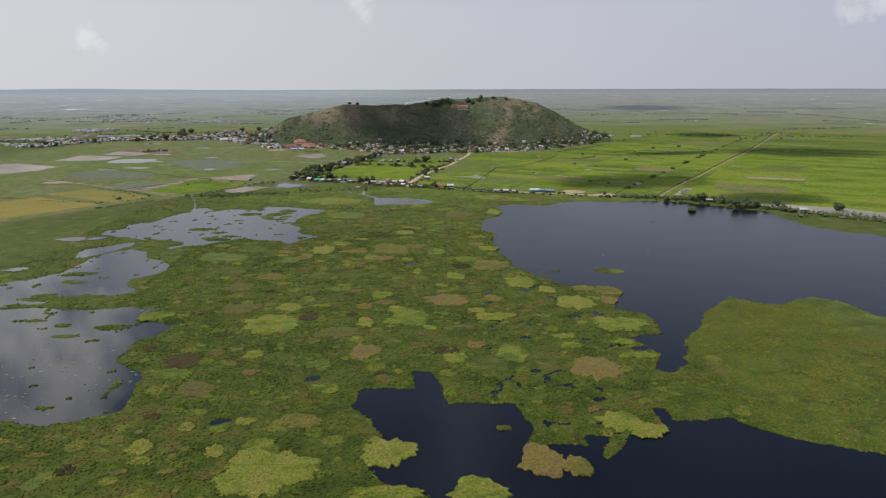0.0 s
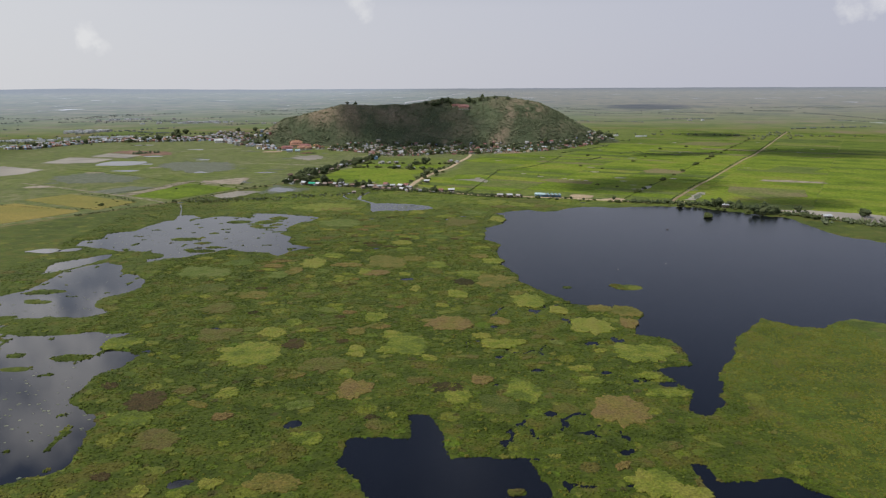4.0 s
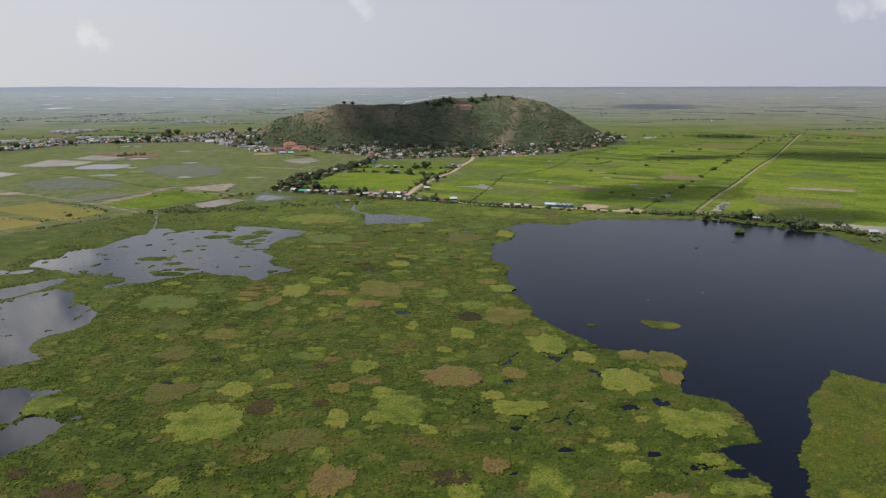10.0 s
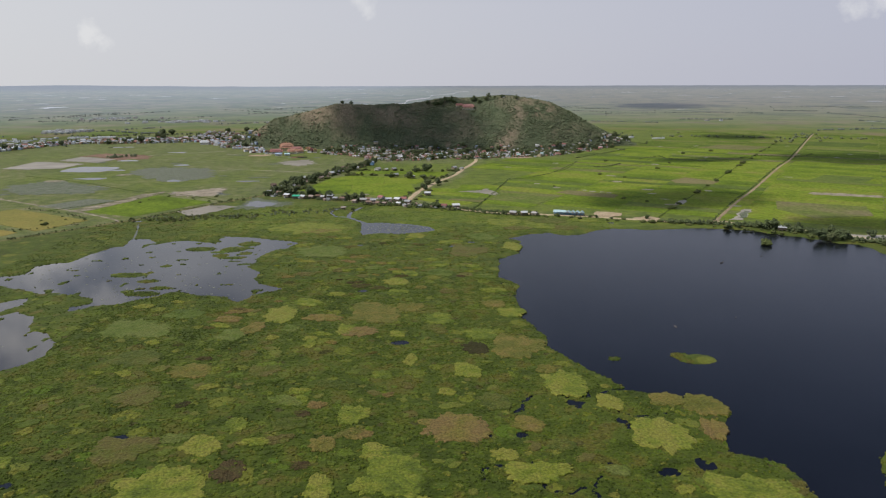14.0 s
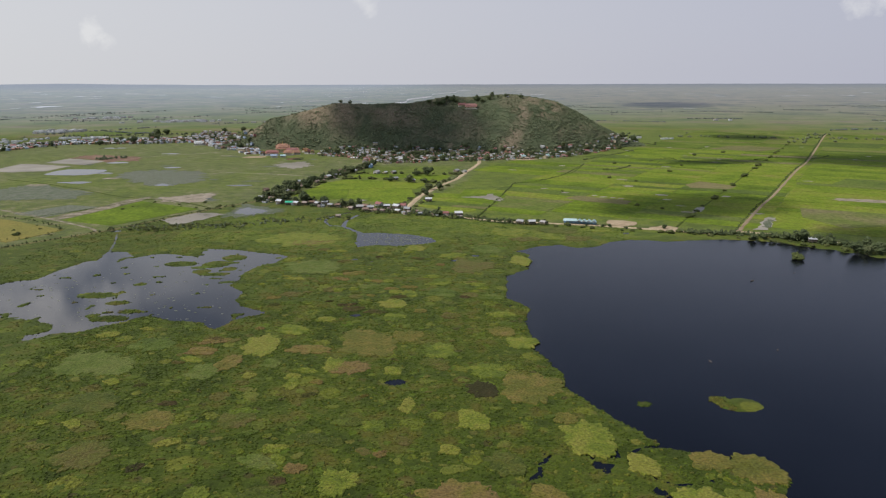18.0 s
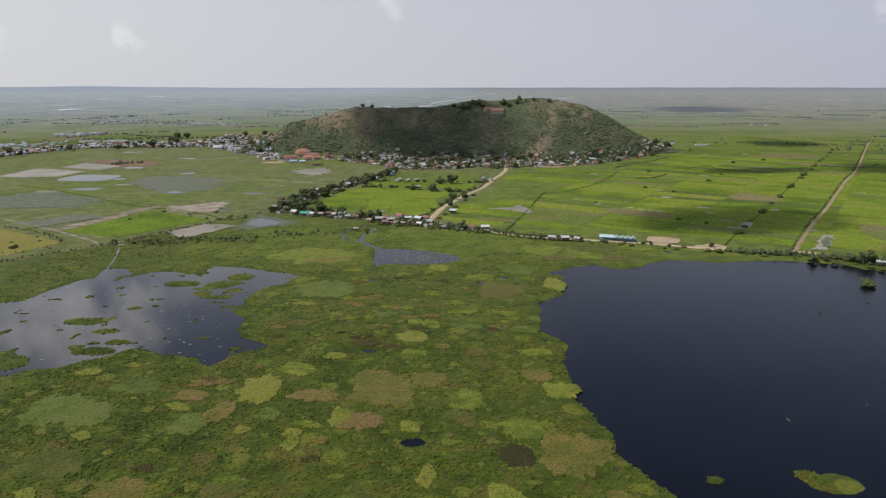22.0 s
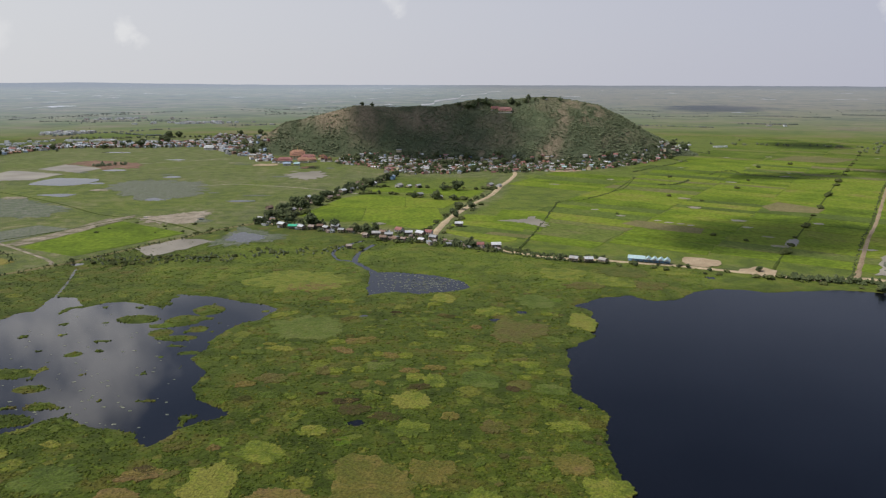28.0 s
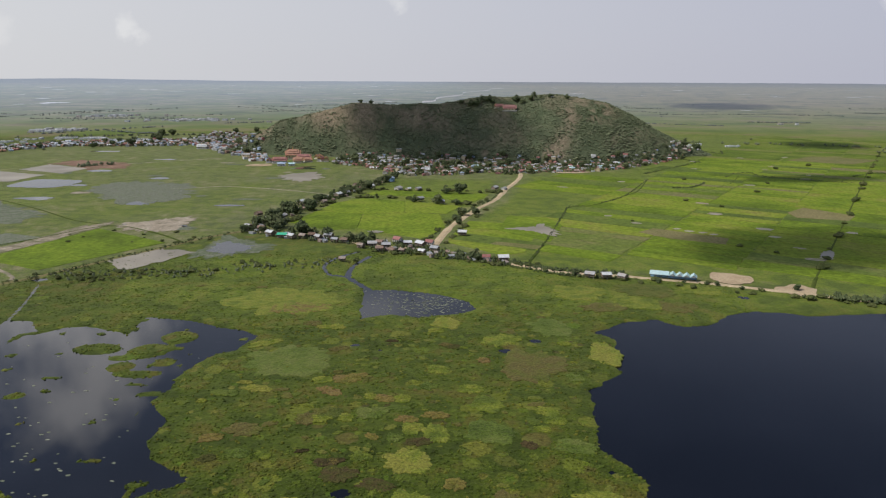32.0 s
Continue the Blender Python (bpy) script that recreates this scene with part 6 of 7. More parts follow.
def far_clumps():
    """Tree rows and copses on the far fields and beside the roads."""
    q = np.random.default_rng(17)
    spots = []
    for (ax, ay), (bx, by), n in (((560, 2150), (1500, 1900), 60), ((700, 2500), (1700, 2300), 70), ((-900, 2500), (-200, 2600), 60), ((-1500, 2150), (-950, 1950), 80), ((-1000, 2250), (-450, 2350), 60), ((440, 790), (900, 470), 120), ((900, 1900), (1400, 2550), 40), ((-640, 1640), (-560, 1690), 16), ((300, 2750), (1300, 2850), 70), ((-1100, 2750), (-100, 2850), 90)):
        t = q.random(n)
        spots.append(np.stack([ax + (bx - ax) * t + q.normal(0, 14, n), ay + (by - ay) * t + q.normal(0, 10, n)], -1))
    n = 90
    spots.append(np.stack([q.uniform(-1800, 1900, n), q.uniform(1900, 2900, n)], -1))
    xy = np.concatenate(spots)
    xy = xy[~((np.abs(xy[:, 0]) < 560) & (xy[:, 1] > 1600) & (xy[:, 1] < 2250))]
    k = 5
    xy = np.repeat(xy, k, 0) + q.normal(0, 2.0, (len(xy) * k, 2))
    s = q.uniform(1.2, 3.2, len(xy))
    base = np.array([(1, 0, 0), (0, 1, 0), (-1, 0, 0), (0, -1, 0), (0, 0, 1.1), (0, 0, -0.8)], float)
    tri = np.array([(0, 1, 4), (1, 2, 4), (2, 3, 4), (3, 0, 4), (1, 0, 5), (2, 1, 5), (3, 2, 5), (0, 3, 5)])
    p = base[None] * q.uniform(0.6, 1.3, (len(xy), 6))[..., None] * s[:, None, None]
    p[..., 0] += xy[:, :1]
    p[..., 1] += xy[:, 1:]
    p[..., 2] += (s * q.uniform(0.6, 1.6, len(xy)))[:, None]
    f = (tri[None] + (np.arange(len(xy)) * 6)[:, None, None]).reshape(-1, 3)
    tagged(sheet("far_trees", p.reshape(-1, 3), f, "wood_leaf"), "distant rows of dark trees between the fields", "trees", kind="stuff")


def far_place(bearing, d):
    """Place, height and shrinking of what stands at a true distance on the folded plain."""
    r = FAR_FROM + np.log(d / FAR_FROM) / math.log(39000 / FAR_FROM) * (FAR_TO - FAR_FROM)
    z, _ = plain_rise(r)
    return EYE[0] + r * np.sin(bearing), EYE[1] + r * np.cos(bearing), z + 1.0, r / d


def plain_clumps():
    """Woods, tree rows and pale roofs far out on the plain."""
    q = np.random.default_rng(29)
    b, d = [], []
    for _ in range(38):        # rows along fields and roads
        n = int(q.integers(40, 110))
        b0, d0, slope = q.uniform(-0.62, 0.62), FAR_FROM * math.exp(q.uniform(0.02, 0.85)), q.normal(0, 0.12)
        t = q.uniform(-1, 1, n) * q.uniform(0.02, 0.09)
        b.append(b0 + t)
        d.append(d0 * (1 + slope * t * 8 + q.normal(0, 0.0012, n)))
    b.append(q.uniform(-0.62, 0.62, 60))
    d.append(FAR_FROM * np.exp(q.uniform(0.01, 0.8, 60)))
    b, d = np.concatenate(b), np.clip(np.concatenate(d), FAR_FROM * 1.01, 14000)
    x, y, z, k = far_place(b, d)
    clear = ~((np.abs(x) < 560) & (y < 2300))
    x, y, z, k = x[clear], y[clear], z[clear], k[clear]
    s = q.uniform(1.4, 3.2, len(x)) * k
    base = np.array([(1.6, 0, 0), (0, 1, 0), (-1.6, 0, 0), (0, -1, 0), (0, 0, 1.2), (0, 0, -0.8)], float)
    tri = np.array([(0, 1, 4), (1, 2, 4), (2, 3, 4), (3, 0, 4), (1, 0, 5), (2, 1, 5), (3, 2, 5), (0, 3, 5)])
    p = base[None] * q.uniform(0.6, 1.3, (len(x), 6))[..., None] * s[:, None, None] + np.stack([x, y, z + s * 0.6], -1)[:, None]
    f = (tri[None] + (np.arange(len(x)) * 6)[:, None, None]).reshape(-1, 3)
    tagged(sheet("plain_woods", p.reshape(-1, 3), f, "far_leaf"), "rows and copses of trees far out on the plain, painted pale for haze", "trees", kind="stuff")
    for mat, seed, label in (("roof_white", 41, "pale roofs of villages far out on the plain"), ("roof_grey", 43, "grey roofs of villages far out on the plain")):
        g = np.random.default_rng(seed)
        bm = bmesh.new()
        for b0, d0, n, wide in ((-0.455, 2480, 26, 0.030), (-0.31, 2900, 34, 0.045), (-0.40, 3300, 16, 0.05), (0.41, 2900, 1, 0.03), (0.10, 5200, 30, 0.05), (-0.17, 2700, 10, 0.03)):
            for _ in range(n):
                x, y, z, k = far_place(np.array(b0 + g.normal(0, wide * 0.5)), np.array(d0 * (1 + g.normal(0, 0.012))))
                l, w, h = g.uniform(4, 10) * k, g.uniform(3, 6) * k, g.uniform(3, 6) * k
                box(bm, float(x - l), float(x + l), float(y - w), float(y + w), float(z - 2), float(z + h))
        tagged(part("plain_houses", bm, mat, None), label, "houses", kind="stuff")


far_clumps()
plain_clumps()


def far_river():
    """A pale braided river beyond the hill."""
    t = np.linspace(0, 1, 40)
    b, d = -0.03 + 0.105 * t + 0.006 * np.sin(t * 19), 4800 + 6500 * t ** 1.4
    wide = 110 + 160 * lattice_noise(t * 40, t * 0, 3.0, 5)
    rims = []
    for sign in (-1, 1):
        x, y, z, _ = far_place(b, d + sign * wide)
        rims.append(np.stack([x, y, z + 1.2], -1))
    i = np.arange(39)
    ob = sheet("river", np.concatenate(rims), np.stack([i, i + 1, i + 41, i + 40], -1), "pale_water", True)
    return tagged(ob, "pale winding river far out on the plain", "river", kind="structure")


far_river()


def settled_greenery():
    """Low trees and hedges that fill the yards of the village, the town and the hamlet."""
    for outline, n, seed, big in ((VILLAGE, 1500, 91, 1.05), (TOWN, 760, 93, 1.35), (HAMLET, 520, 95, 0.85)):
        xy = np.array(spread(outline, n, 2.2, seed))
        q = np.random.default_rng(seed)
        k = 3
        z0 = np.maximum(hill_height(xy[:, 0], xy[:, 1]), 0.4)
        z0 = np.repeat(z0, k)
        xy = np.repeat(xy, k, 0) + q.normal(0, 1.2 * big, (len(xy) * k, 2))
        s = q.uniform(0.8, 1.9, len(xy)) * big
        base = np.array([(1, 0, 0), (0, 1, 0), (-1, 0, 0), (0, -1, 0), (0, 0, 1.1), (0, 0, -0.8)], float)
        tri = np.array([(0, 1, 4), (1, 2, 4), (2, 3, 4), (3, 0, 4), (1, 0, 5), (2, 1, 5), (3, 2, 5), (0, 3, 5)])
        p = base[None] * q.uniform(0.6, 1.3, (len(xy), 6))[..., None] * s[:, None, None]
        p[..., 0] += xy[:, :1]
        p[..., 1] += xy[:, 1:]
        p[..., 2] += (z0 + s * q.uniform(0.4, 1.9, len(xy)))[:, None]
        f = (tri[None] + (np.arange(len(xy)) * 6)[:, None, None]).reshape(-1, 3)
        tagged(sheet("yard_trees", p.reshape(-1, 3), f, "bush"), "low green trees and hedges between the houses", "trees", kind="stuff")


settled_greenery()


def hedge(name, line, n, size, wide, label, seed, material="bush"):
    """Bushes grown together along a line."""
    q = np.random.default_rng(seed)
    pts = np.array(smooth_line(line, 2))
    xy = pts[q.integers(0, len(pts), n)] + q.normal(0, wide, (n, 2))
    s = q.uniform(*size, n)
    base = np.array([(1, 0, 0), (0, 1, 0), (-1, 0, 0), (0, -1, 0), (0, 0, 1.1), (0, 0, -0.8)], float)
    tri = np.array([(0, 1, 4), (1, 2, 4), (2, 3, 4), (3, 0, 4), (1, 0, 5), (2, 1, 5), (3, 2, 5), (0, 3, 5)])
    p = base[None] * q.uniform(0.6, 1.3, (n, 6))[..., None] * s[:, None, None]
    p[..., 0] += xy[:, :1]
    p[..., 1] += xy[:, 1:]
    p[..., 2] += (0.5 + s * q.uniform(0.4, 1.5, n))[:, None]
    f = (tri[None] + (np.arange(n) * 6)[:, None, None]).reshape(-1, 3)
    tagged(sheet(name, p.reshape(-1, 3), f, material), label, "hedge", kind="stuff")


hedge("roadside_bushes", [(270, 928), (330, 912), (376, 880), (420, 832), (462, 784), (520, 720)], 900, (0.8, 2.2), 3.2, "dense dark bushes along the lake road", 201)
hedge("roadside_bushes", [(136, 990), (93, 998), (51, 1026), (10, 1052)], 420, (0.6, 1.6), 2.0, "dense bushes along the shore road", 203)
hedge("roadside_bushes", [(136, 976), (93, 986), (51, 1013), (0, 1042)], 260, (0.5, 1.3), 1.6, "low bushes along the shore road", 205)
hedge("dike_bushes", [(-205, 1140), (-236, 1103), (-279, 1032), (-318, 970), (-400, 878)], 300, (0.4, 1.1), 2.5, "low bushes along the marsh dike", 207)
hedge("dike_bushes", [(-568, 973), (-412, 926), (-372, 984), (-480, 1060)], 160, (0.4, 1.1), 1.5, "low bushes round the ripe fields", 209)
hedge("dike_bushes", [(-20, 1108), (0, 1175), (34, 1280), (58, 1336), (76, 1424)], 220, (0.4, 1.1), 1.2, "low bushes beside the village road", 211)
hedge("dike_bushes", [(66, 1018), (77, 1053), (101, 1129), (135, 1250), (146, 1283), (172, 1293), (191, 1312), (234, 1368), (305, 1518)], 420, (0.3, 0.9), 0.9, "low bushes along the field ditch", 213)
hedge("dike_bushes", [(319, 930), (411, 1072), (474, 1163), (630, 1400), (750, 1575), (1101, 2131)], 900, (0.4, 1.1), 0.9, "low bushes beside the straight road", 215)
for k, line in enumerate(DITCHES):
    hedge("ditch_bushes", line, 130, (0.5, 1.3), 1.2, "low dark bushes along a field ditch", 221 + k)
hedge("marsh_bushes", [(-300, 985), (-262, 990), (-215, 985), (-150, 1008), (-100, 1020)], 200, (0.5, 1.5), 7.0, "low olive-green bushes at the marsh's edge", 217, "wood_leaf")


def far_houses():
    """Pale roofs of settlements on the plain."""
    q = random.Random(9)
    bm = bmesh.new()
    for cx, cy, n, sx, sy in ((-1080, 2080, 40, 60, 40), (-1120, 1900, 34, 60, 30), (-900, 2190, 30, 60, 16), (520, 2080, 9, 30, 20), (650, 2050, 3, 14, 4), (-260, 2200, 10, 60, 10)):
        for _ in range(n):
            x, y = q.gauss(cx, sx), q.gauss(cy, sy)
            l, w, h = q.uniform(3, 8), q.uniform(2.5, 4.5), q.uniform(2.5, 5)
            box(bm, x - l, x + l, y - w, y + w, 0, h)
    tagged(part("far_houses", bm, "roof_white", None), "pale roofs of distant settlements on the plain", "houses", kind="stuff")


far_houses()


# ---- floating mats and marsh plants ----
def mat_mesh(seed, ragged):
    """A low ragged cushion of floating plants, one metre in radius."""
    r = random.Random(seed)
    bm = bmesh.new()
    n = 84
    ph = [r.uniform(0, 6.28) for _ in range(5)]

    def rim(a):
        c = Vector((math.cos(a), math.sin(a), seed * 1.7))
        return 1 + 0.10 * math.sin(2 * a + ph[0]) + 0.07 * math.sin(3 * a + ph[1]) + 0.34 * noise.noise(c * 1.6) + 0.20 * noise.noise(c * 3.0) + ragged * 3.2 * noise.noise(c * 5) + ragged * 2.4 * noise.noise(c * 12)
    rings = []
    for s, z in ((1.0, -0.10), (0.985, 0.26), (0.95, 0.42), (0.88, 0.46), (0.78, 0.48), (0.66, 0.50), (0.54, 0.52), (0.42, 0.52), (0.28, 0.53), (0.14, 0.54)):
        ring = []
        for k in range(n):
            a = k * 2 * math.pi / n
            d = rim(a) * s
            p = Vector((math.cos(a) * d, math.sin(a) * d, 0))
            lump = 0.24 * noise.noise(p * 9 + Vector((0, 0, seed))) + 0.15 * noise.noise(p * 22) if z > 0.1 else 0
            ring.append(bm.verts.new((p.x, p.y, z + lump)))
        rings.append(ring)
    top = bm.verts.new((0, 0, 0.6))
    for p, q in zip(rings, rings[1:]):
        for k in range(n):
            bm.faces.new((p[k], p[(k + 1) % n], q[(k + 1) % n], q[k]))
    for k in range(n):
        bm.faces.new((rings[-1][k], rings[-1][(k + 1) % n], top))
    me = bpy.data.meshes.new("plant_mat")
    bm.to_mesh(me)
    bm.free()
    return me


MAT_KINDS = (("mat", "pale yellow-green mat of floating marsh plants"), ("mat_tan", "tan drying mat of floating marsh plants"), ("mat_olive", "dull olive mat of floating marsh plants"),
             ("mat_pale", "soft green mat of floating marsh plants"), ("mat_dead", "dark brown mat of dead marsh plants"))
MATS = []
for material, _ in MAT_KINDS:
    MATS.append([])
    for k in range(4):
        me = mat_mesh(50 + k, 0.026 + 0.010 * k)
        me.materials.append(M[material])
        MATS[-1].append(me)


def lay_mat(x, y, rx, ry, kind, k, turn=0.0, group="plant mats in the marsh", z=0.40):
    ob = new("plant_mat", MATS[kind][k % 4])
    ob.matrix_basis = pose(x, y, z, 0, 0, turn) @ Matrix.Diagonal((rx, ry, 1.0, 1.0))
    return tagged(ob, MAT_KINDS[kind][1], "plant mat", group)


# middle, half width, half depth and kind: yellow-green, tan, olive, pale green, dead brown
BIG_MATS = [(16, 238, 12, 9, 0), (-18, 238, 12, 6, 0), (-66, 254, 20, 18, 0), (56, 254, 6, 8, 1), (43, 259, 10, 12, 1), (-119, 266, 4, 4, 0), (-19, 268, 12, 12, 0), (-91, 272, 4, 6, 0), (-123, 277, 6, 6, 0), (-74, 278, 6, 5, 0), (94, 281, 9, 7, 0), (84, 290, 10, 10, 0), (-109, 294, 4, 4, 0), (-60, 298, 10, 8, 1), (-84, 298, 5, 4, 0), (-53, 332, 8, 6, 0)]
BIG_MATS += [(-117, 334, 11, 9, 2), (89, 352, 12, 18, 1), (-94, 354, 5, 4, 1), (-136, 354, 12, 8, 0), (33, 359, 10, 11, 2), (117, 368, 10, 6, 0), (15, 369, 7, 8, 0), (-135, 373, 10, 12, 4), (47, 374, 10, 12, 0), (-98, 380, 5, 8, 0), (-36, 380, 9, 12, 1), (69, 380, 6, 6, 2), (-120, 384, 6, 5, 2), (83, 385, 6, 6, 0), (28, 388, 6, 6, 1), (115, 389, 6, 5, 0)]
BIG_MATS += [(-42, 400, 5, 6, 0), (-55, 414, 12, 12, 2), (123, 420, 18, 14, 0), (-99, 432, 18, 19, 0), (-39, 432, 6, 9, 0), (-21, 433, 6, 7, 0), (46, 439, 14, 8, 0), (77, 439, 5, 4, 3), (-11, 442, 13, 18, 0), (-76, 446, 6, 10, 4), (-177, 452, 12, 10, 0), (34, 453, 6, 5, 0), (-19, 458, 7, 7, 0), (59, 460, 6, 6, 2), (-124, 464, 14, 12, 2), (-42, 465, 6, 7, 1), (-93, 466, 10, 8, 0)]
BIG_MATS += [(104, 468, 12, 18, 0), (129, 470, 6, 10, 1), (15, 477, 16, 14, 1), (48, 479, 8, 7, 1), (-83, 484, 5, 9, 0), (-31, 491, 8, 10, 0), (133, 494, 11, 12, 1), (90, 499, 7, 8, 0), (118, 501, 8, 9, 1), (-49, 502, 5, 4, 1), (35, 502, 8, 10, 2), (13, 514, 5, 4, 0), (-138, 517, 10, 14, 2), (-60, 518, 6, 4, 0), (73, 521, 12, 16, 0), (-37, 522, 6, 4, 2), (-46, 526, 6, 6, 2), (49, 533, 3, 4, 0)]
BIG_MATS += [(-20, 536, 6, 6, 0), (25, 540, 8, 10, 0), (67, 540, 5, 7, 1), (-82, 544, 9, 8, 2), (-122, 546, 12, 10, 1), (-5, 556, 4, 8, 0), (-157, 566, 13, 14, 2), (57, 572, 16, 19, 1), (32, 572, 8, 10, 4), (-64, 583, 4, 7, 0), (-65, 592, 4, 5, 0), (-88, 594, 4, 4, 0), (37, 595, 10, 11, 0), (-114, 600, 9, 10, 3), (-36, 603, 10, 10, 1), (-45, 606, 6, 10, 0), (-165, 610, 12, 14, 3), (-80, 610, 6, 6, 3)]
BIG_MATS += [(-103, 613, 6, 13, 1), (-181, 615, 16, 18, 3), (12, 625, 10, 12, 0), (-123, 630, 10, 6, 1), (-62, 630, 12, 8, 1), (62, 634, 10, 10, 0), (-91, 638, 11, 18, 0), (-29, 638, 18, 22, 1), (-154, 642, 12, 12, 3), (-5, 648, 10, 10, 1), (51, 654, 9, 9, 1), (-77, 663, 12, 8, 0), (-59, 682, 6, 6, 0), (-15, 683, 8, 8, 0), (55, 686, 10, 6, 0), (-28, 695, 8, 4, 4), (2, 696, 4, 5, 1), (-43, 702, 8, 6, 4)]
BIG_MATS += [(-17, 712, 10, 10, 0), (53, 724, 10, 6, 3), (-13, 728, 6, 4, 4), (-23, 731, 4, 4, 3), (-6, 735, 6, 9, 0), (18, 736, 12, 10, 3), (-90, 738, 8, 7, 2), (-16, 739, 5, 6, 0), (41, 739, 4, 3, 0), (48, 747, 6, 4, 0), (-19, 748, 5, 4, 1), (-58, 748, 6, 4, 0), (-65, 748, 5, 6, 2), (-47, 749, 4, 4, 0), (-6, 752, 6, 4, 1), (-35, 754, 8, 6, 3), (-56, 754, 8, 6, 2), (18, 763, 9, 8, 0)]
BIG_MATS += [(11, 780, 6, 6, 0), (46, 808, 18, 22, 2), (-87, 814, 24, 22, 3), (88, 826, 10, 16, 0), (28, 846, 8, 10, 0), (36, 848, 8, 8, 0), (63, 868, 13, 17, 3), (-1, 876, 10, 10, 0), (-100, 906, 20, 14, 1), (156, 908, 14, 12, 2), (105, 908, 16, 10, 2), (130, 918, 19, 14, 0), (-112, 921, 36, 33, 0), (96, 940, 20, 18, 0), (143, 947, 22, 17, 2), (184, 948, 16, 12, 0)]
for i, (x, y, rx, ry, kind) in enumerate(BIG_MATS):
    afloat = (x, y) in ((16, 238), (56, 254), (43, 259), (-19, 268))
    lay_mat(x, y, rx, ry, kind, i, 37 * i % 24 - 12, "plant mats afloat on the lake" if afloat else "plant mats in the marsh", 0.12 if afloat else 0.42)
lay_mat(31, 287, 3.5, 2.2, 2, 2, 10, "plant mats afloat on the lake", 0.12)
q = random.Random(77)
tries = 0
small = 0
while small < 140 and tries < 4000:
    tries += 1
    x, y = q.uniform(-190, 110), q.uniform(235, 880)
    h, wet = plain_height(np.array([x]), np.array([y]))
    if wet[0] > -6 or any(math.hypot((x - m[0]) / (m[2] + 4), (y - m[1]) / (m[3] + 4)) < 1 for m in BIG_MATS):
        continue
    s = q.uniform(1.8, 5.5) * (1.3 if q.random() < 0.2 else 1)
    lay_mat(x, y, s * q.uniform(0.9, 1.5), s * q.uniform(0.7, 1.1), q.choice((0, 0, 0, 1, 2, 2, 3, 4)), small, q.uniform(-40, 40))
    small += 1


def small_mats(count, seed):
    """Lesser patches of pale plants all over the marsh, joined."""
    g = np.random.default_rng(seed)
    x, y = g.uniform(-215, 150, count), g.uniform(228, 960, count)
    z, wet = plain_height(x, y)
    keep = (wet < -3) & (cloudy_noise(x, y, 60, 3, seed) > 0.40)
    for mx, my, rx, ry, _ in BIG_MATS:
        keep &= np.hypot((x - mx) / (rx + 2), (y - my) / (ry + 2)) > 1
    x, y, z = x[keep], y[keep], z[keep]
    n, k = len(x), 18
    rad = np.clip(np.exp(g.normal(0.35, 0.45, n)), 0.6, 4.0)
    a = np.arange(k) * 2 * math.pi / k
    rim = rad[:, None] * g.uniform(0.78, 1.22, (n, k)) * (1 + 0.25 * np.sin(2 * a[None] + g.uniform(0, 6.28, n)[:, None]))
    rows = []
    for s, h in ((1.0, -0.1), (0.9, 0.22), (0.55, 0.32)):
        rows.append(np.stack([x[:, None] + np.cos(a) * rim * s * 1.25, y[:, None] + np.sin(a) * rim * s, z[:, None] + h + g.uniform(-0.08, 0.12, (n, k))], -1))
    rows.append(np.stack([x, y, z + 0.36], -1)[:, None])
    v = np.concatenate(rows, 1)
    tri = []
    for i in range(k):
        j = (i + 1) % k
        for b in (0, k):
            tri += [(b + i, b + j, b + k + j), (b + i, b + k + j, b + k + i)]
        tri.append((2 * k + i, 2 * k + j, 3 * k))
    f = (np.array(tri)[None] + (np.arange(n) * (3 * k + 1))[:, None, None]).reshape(-1, 3)
    tagged(sheet("small_plant_mats", v.reshape(-1, 3), f, "mat_small"), "small pale patches of floating plants in the marsh", "marsh plants", kind="stuff")


small_mats(1900, 131)


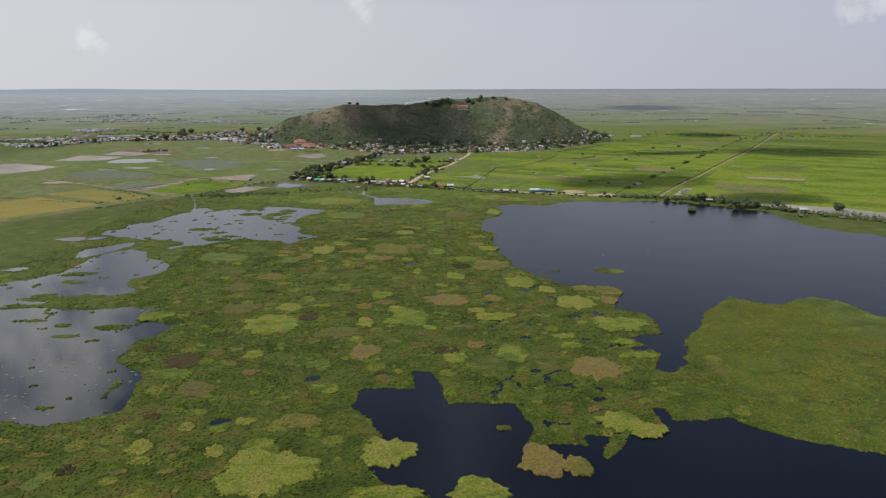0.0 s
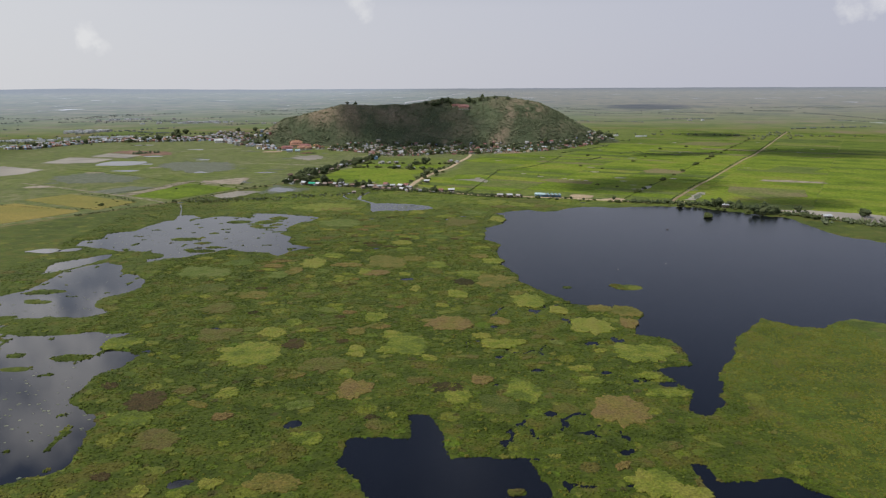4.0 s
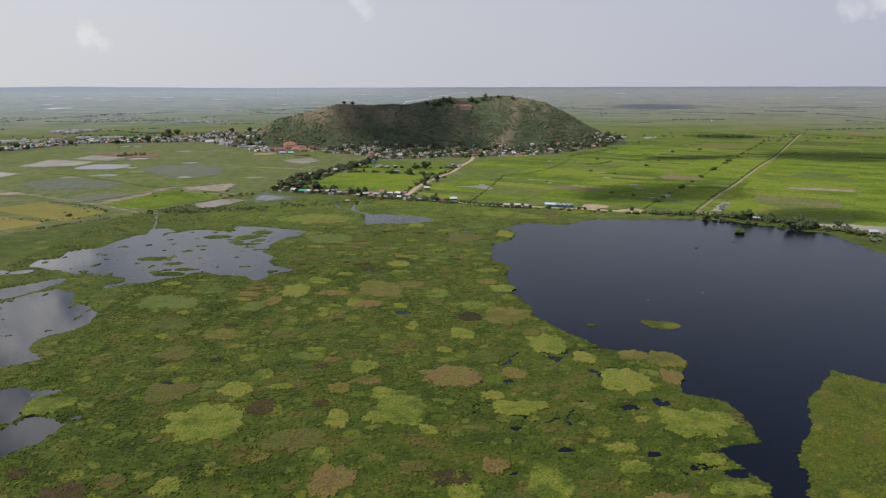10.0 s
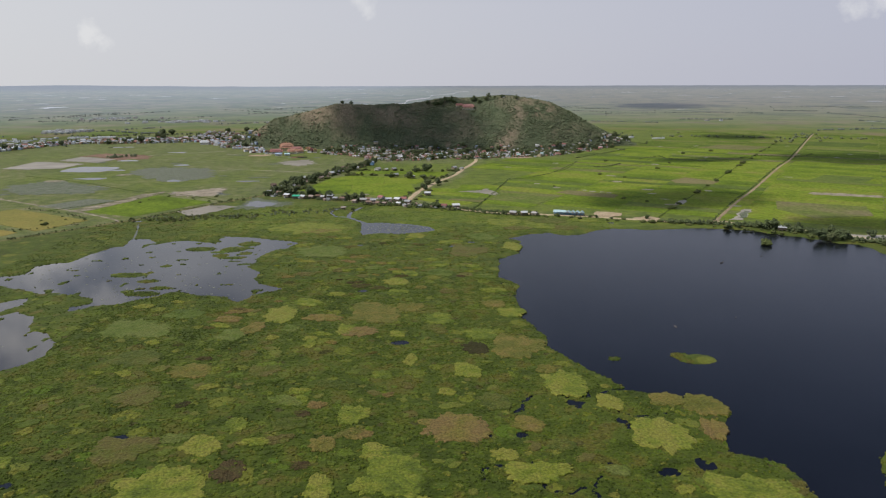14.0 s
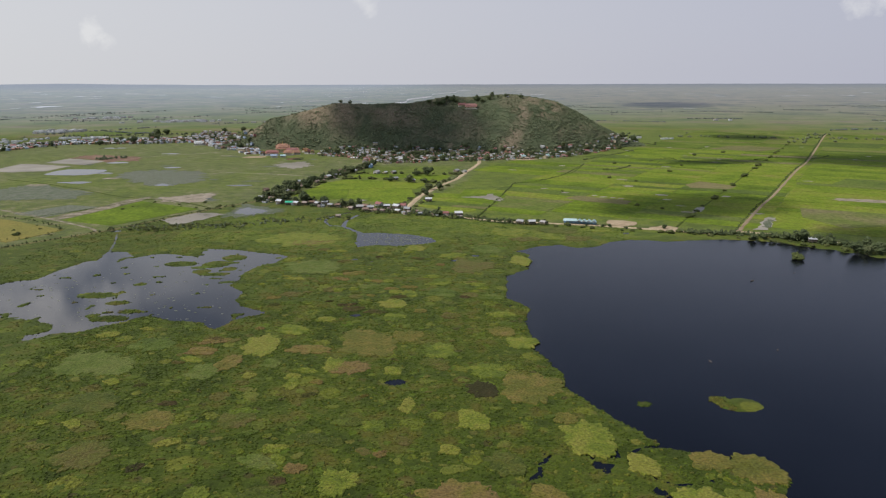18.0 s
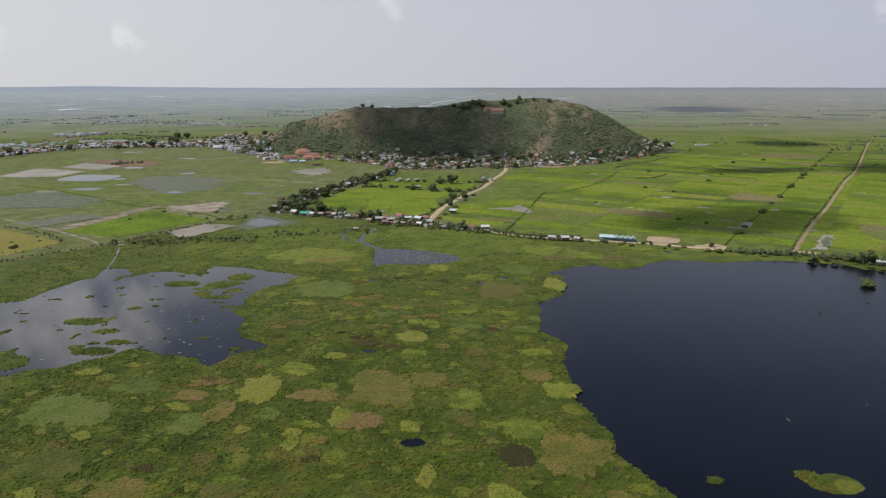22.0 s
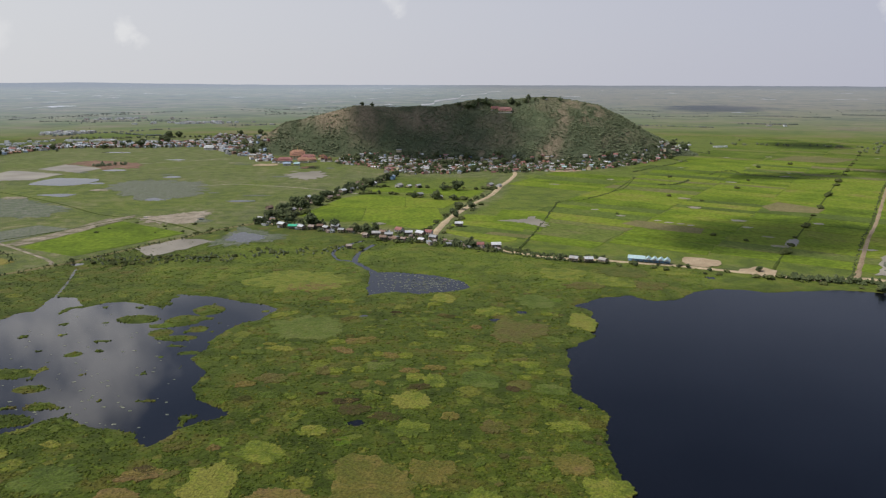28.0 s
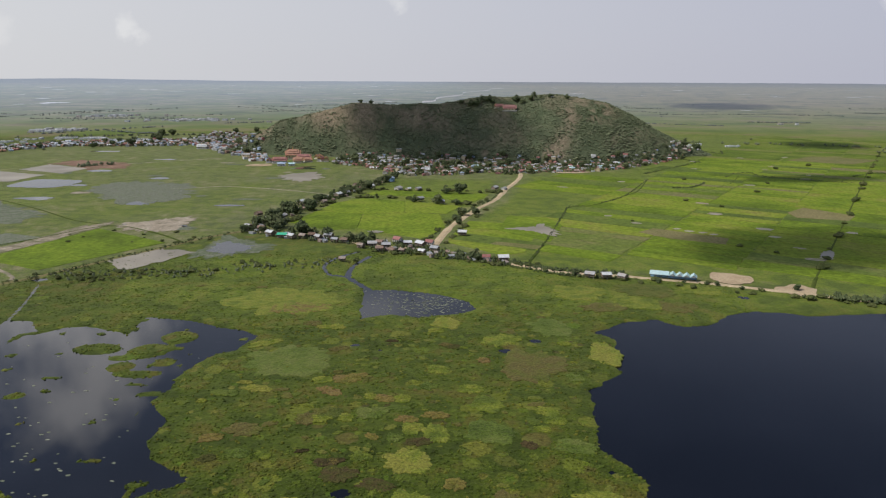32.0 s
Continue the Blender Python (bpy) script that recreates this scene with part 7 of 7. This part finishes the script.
def tufts(name, count, x0, x1, y0, y1, size, height, material, label, seed, shore=0.5, ridge=4):
    """Many low plant cushions, joined."""
    g = np.random.default_rng(seed)
    x, y = g.uniform(x0, x1, count), g.uniform(y0, y1, count)
    z, wet = plain_height(x, y)
    z = np.maximum(z, 0.02)
    dense = cloudy_noise(x, y, 30, 3, seed)
    near = 0.30 + 1.1 * dense
    keep = (wet < shore) & (dryness(x, y) < 0.7) & (g.random(count) < near)
    for mx, my, rx, ry, _ in BIG_MATS:
        away = np.hypot((x - mx) / rx, (y - my) / ry)
        keep &= g.random(count) < np.clip((away - 0.62) / 0.36, 0.12, 1)
    x, y, z = x[keep], y[keep], z[keep]
    n = len(x)
    s = g.uniform(*size, n) * (0.6 + 0.9 * lattice_noise(x, y, 11, seed + 2))
    h = g.uniform(*height, n) * (0.6 + 0.8 * lattice_noise(x, y, 9, seed + 4))
    a = np.arange(ridge) * 2 * math.pi / ridge
    turn = g.uniform(0, 6.28, n)[:, None] + a[None]
    low = s[:, None] * g.uniform(0.7, 1.3, (n, ridge))
    vx, vy = x[:, None] + np.cos(turn) * low, y[:, None] + np.sin(turn) * low * 0.9
    mx, my = x[:, None] + np.cos(turn + 0.4) * low * 0.55, y[:, None] + np.sin(turn + 0.4) * low * 0.5
    mz = z[:, None] + h[:, None] * g.uniform(0.6, 1.1, (n, ridge))
    v = np.concatenate([np.stack([vx, vy, np.repeat(z[:, None] - 0.15, ridge, 1)], -1), np.stack([mx, my, mz], -1), np.stack([x, y, z + h], -1)[:, None]], 1)
    m = 2 * ridge + 1
    tri = []
    for k in range(ridge):
        j = (k + 1) % ridge
        tri += [(k, j, ridge + k), (j, ridge + j, ridge + k), (ridge + k, ridge + j, 2 * ridge)]
    f = (np.array(tri)[None] + (np.arange(n) * m)[:, None, None]).reshape(-1, 3)
    ob = sheet(name, v.reshape(-1, 3), f, material)
    lush = ob.data.attributes.new("lush", "FLOAT", "POINT")
    lush.data.foreach_set("value", np.repeat(lushness(x, y), m).astype(np.float32))
    return tagged(ob, label, "marsh plants", kind="stuff")


tufts("marsh_plants", 92000, -215, 150, 228, 720, (0.35, 1.1), (0.11, 0.44), "tuft", "low dense green cushions of floating marsh plants", 101)
tufts("marsh_plants", 17000, 150, 265, 228, 500, (0.35, 1.0), (0.12, 0.45), "reed", "pale green cushions of floating marsh plants", 105)
tufts("marsh_plants", 26000, -345, 210, 720, 1060, (0.45, 1.2), (0.12, 0.45), "tuft", "low green marsh plants near the road", 109)
tufts("reed_clumps", 7000, -215, 150, 228, 900, (0.4, 1.1), (0.25, 0.7), "reed", "scattered yellowish reed clumps in the marsh", 113)
tufts("marsh_plants", 9000, -345, -180, 430, 800, (0.45, 1.2), (0.12, 0.45), "tuft", "low green marsh plants between the ponds", 117)


def lily_pads():
    """Drifts of pale floating leaves on the calm ponds."""
    g = np.random.default_rng(23)
    pts = []
    for cx, cy, sx, sy, n in ((-205, 350, 34, 36, 260), (-230, 740, 55, 50, 150), (-15, 915, 20, 16, 460), (-250, 520, 30, 30, 60), (-190, 700, 40, 20, 60)):
        pts.append(np.stack([g.normal(cx, sx, n), g.normal(cy, sy, n)], -1))
    xy = np.concatenate(pts)
    _, wet = plain_height(xy[:, 0], xy[:, 1])
    xy = xy[wet > 1.5]
    k = 7
    a = np.arange(k) * 2 * math.pi / k
    rad = g.uniform(0.3, 0.95, len(xy))[:, None] * g.uniform(0.6, 1.25, (len(xy), k))
    v = np.stack([xy[:, :1] + np.cos(a) * rad * 1.3, xy[:, 1:] + np.sin(a) * rad * 0.8, np.full(rad.shape, 0.05)], -1)
    top = np.concatenate([v, v - np.array([0, 0, 0.04])], 1)
    fan = [(0, i, i + 1) for i in range(1, k - 1)] + [(i, k + i, k + (i + 1) % k) for i in range(k)] + [(i, k + (i + 1) % k, (i + 1) % k) for i in range(k)]
    f = (np.array(fan)[None] + (np.arange(len(xy)) * 2 * k)[:, None, None]).reshape(-1, 3)
    tagged(sheet("lily_pads", top.reshape(-1, 3), f, "lily"), "pale lily pads scattered on the calm water", "lily pads", kind="stuff")


lily_pads()


# ---- clouds overhead ----
def cloud(x, y, rx, ry, seed, z=0.0, high=900.0):
    """A thin drifting cloud whose shade falls on (x, y) at height z."""
    bm = bmesh.new()
    bmesh.ops.create_icosphere(bm, subdivisions=4, radius=1.0)
    for v in bm.verts:
        v.co *= 1 + 0.16 * noise.noise(v.co * 2.2 + Vector((seed, 0, 0)))
    ob = part("cloud", bm, "cloud", None, "thin white cloud drifting over the plain", True)
    at = Vector((x, y, z)) + SUN_WAY * ((high - z) / SUN_WAY.z)
    ob.matrix_basis = pose(*at, 0, 0, seed * 67 % 40 - 20) @ Matrix.Diagonal((rx, ry, 24.0, 1.0))
    return tagged(ob, category="cloud", kind="structure")


for i, (x, y, rx, ry, z) in enumerate(((-5, 1838, 235, 170, 45), (335, 1085, 165, 108, 0), (465, 905, 95, 62, 0), (860, 1535, 210, 150, 0), (560, 1535, 150, 55, 0), (870, 2090, 120, 130, 0), (1000, 2950, 230, 150, 0))):
    cloud(x, y, rx, ry, 3 + i, z)
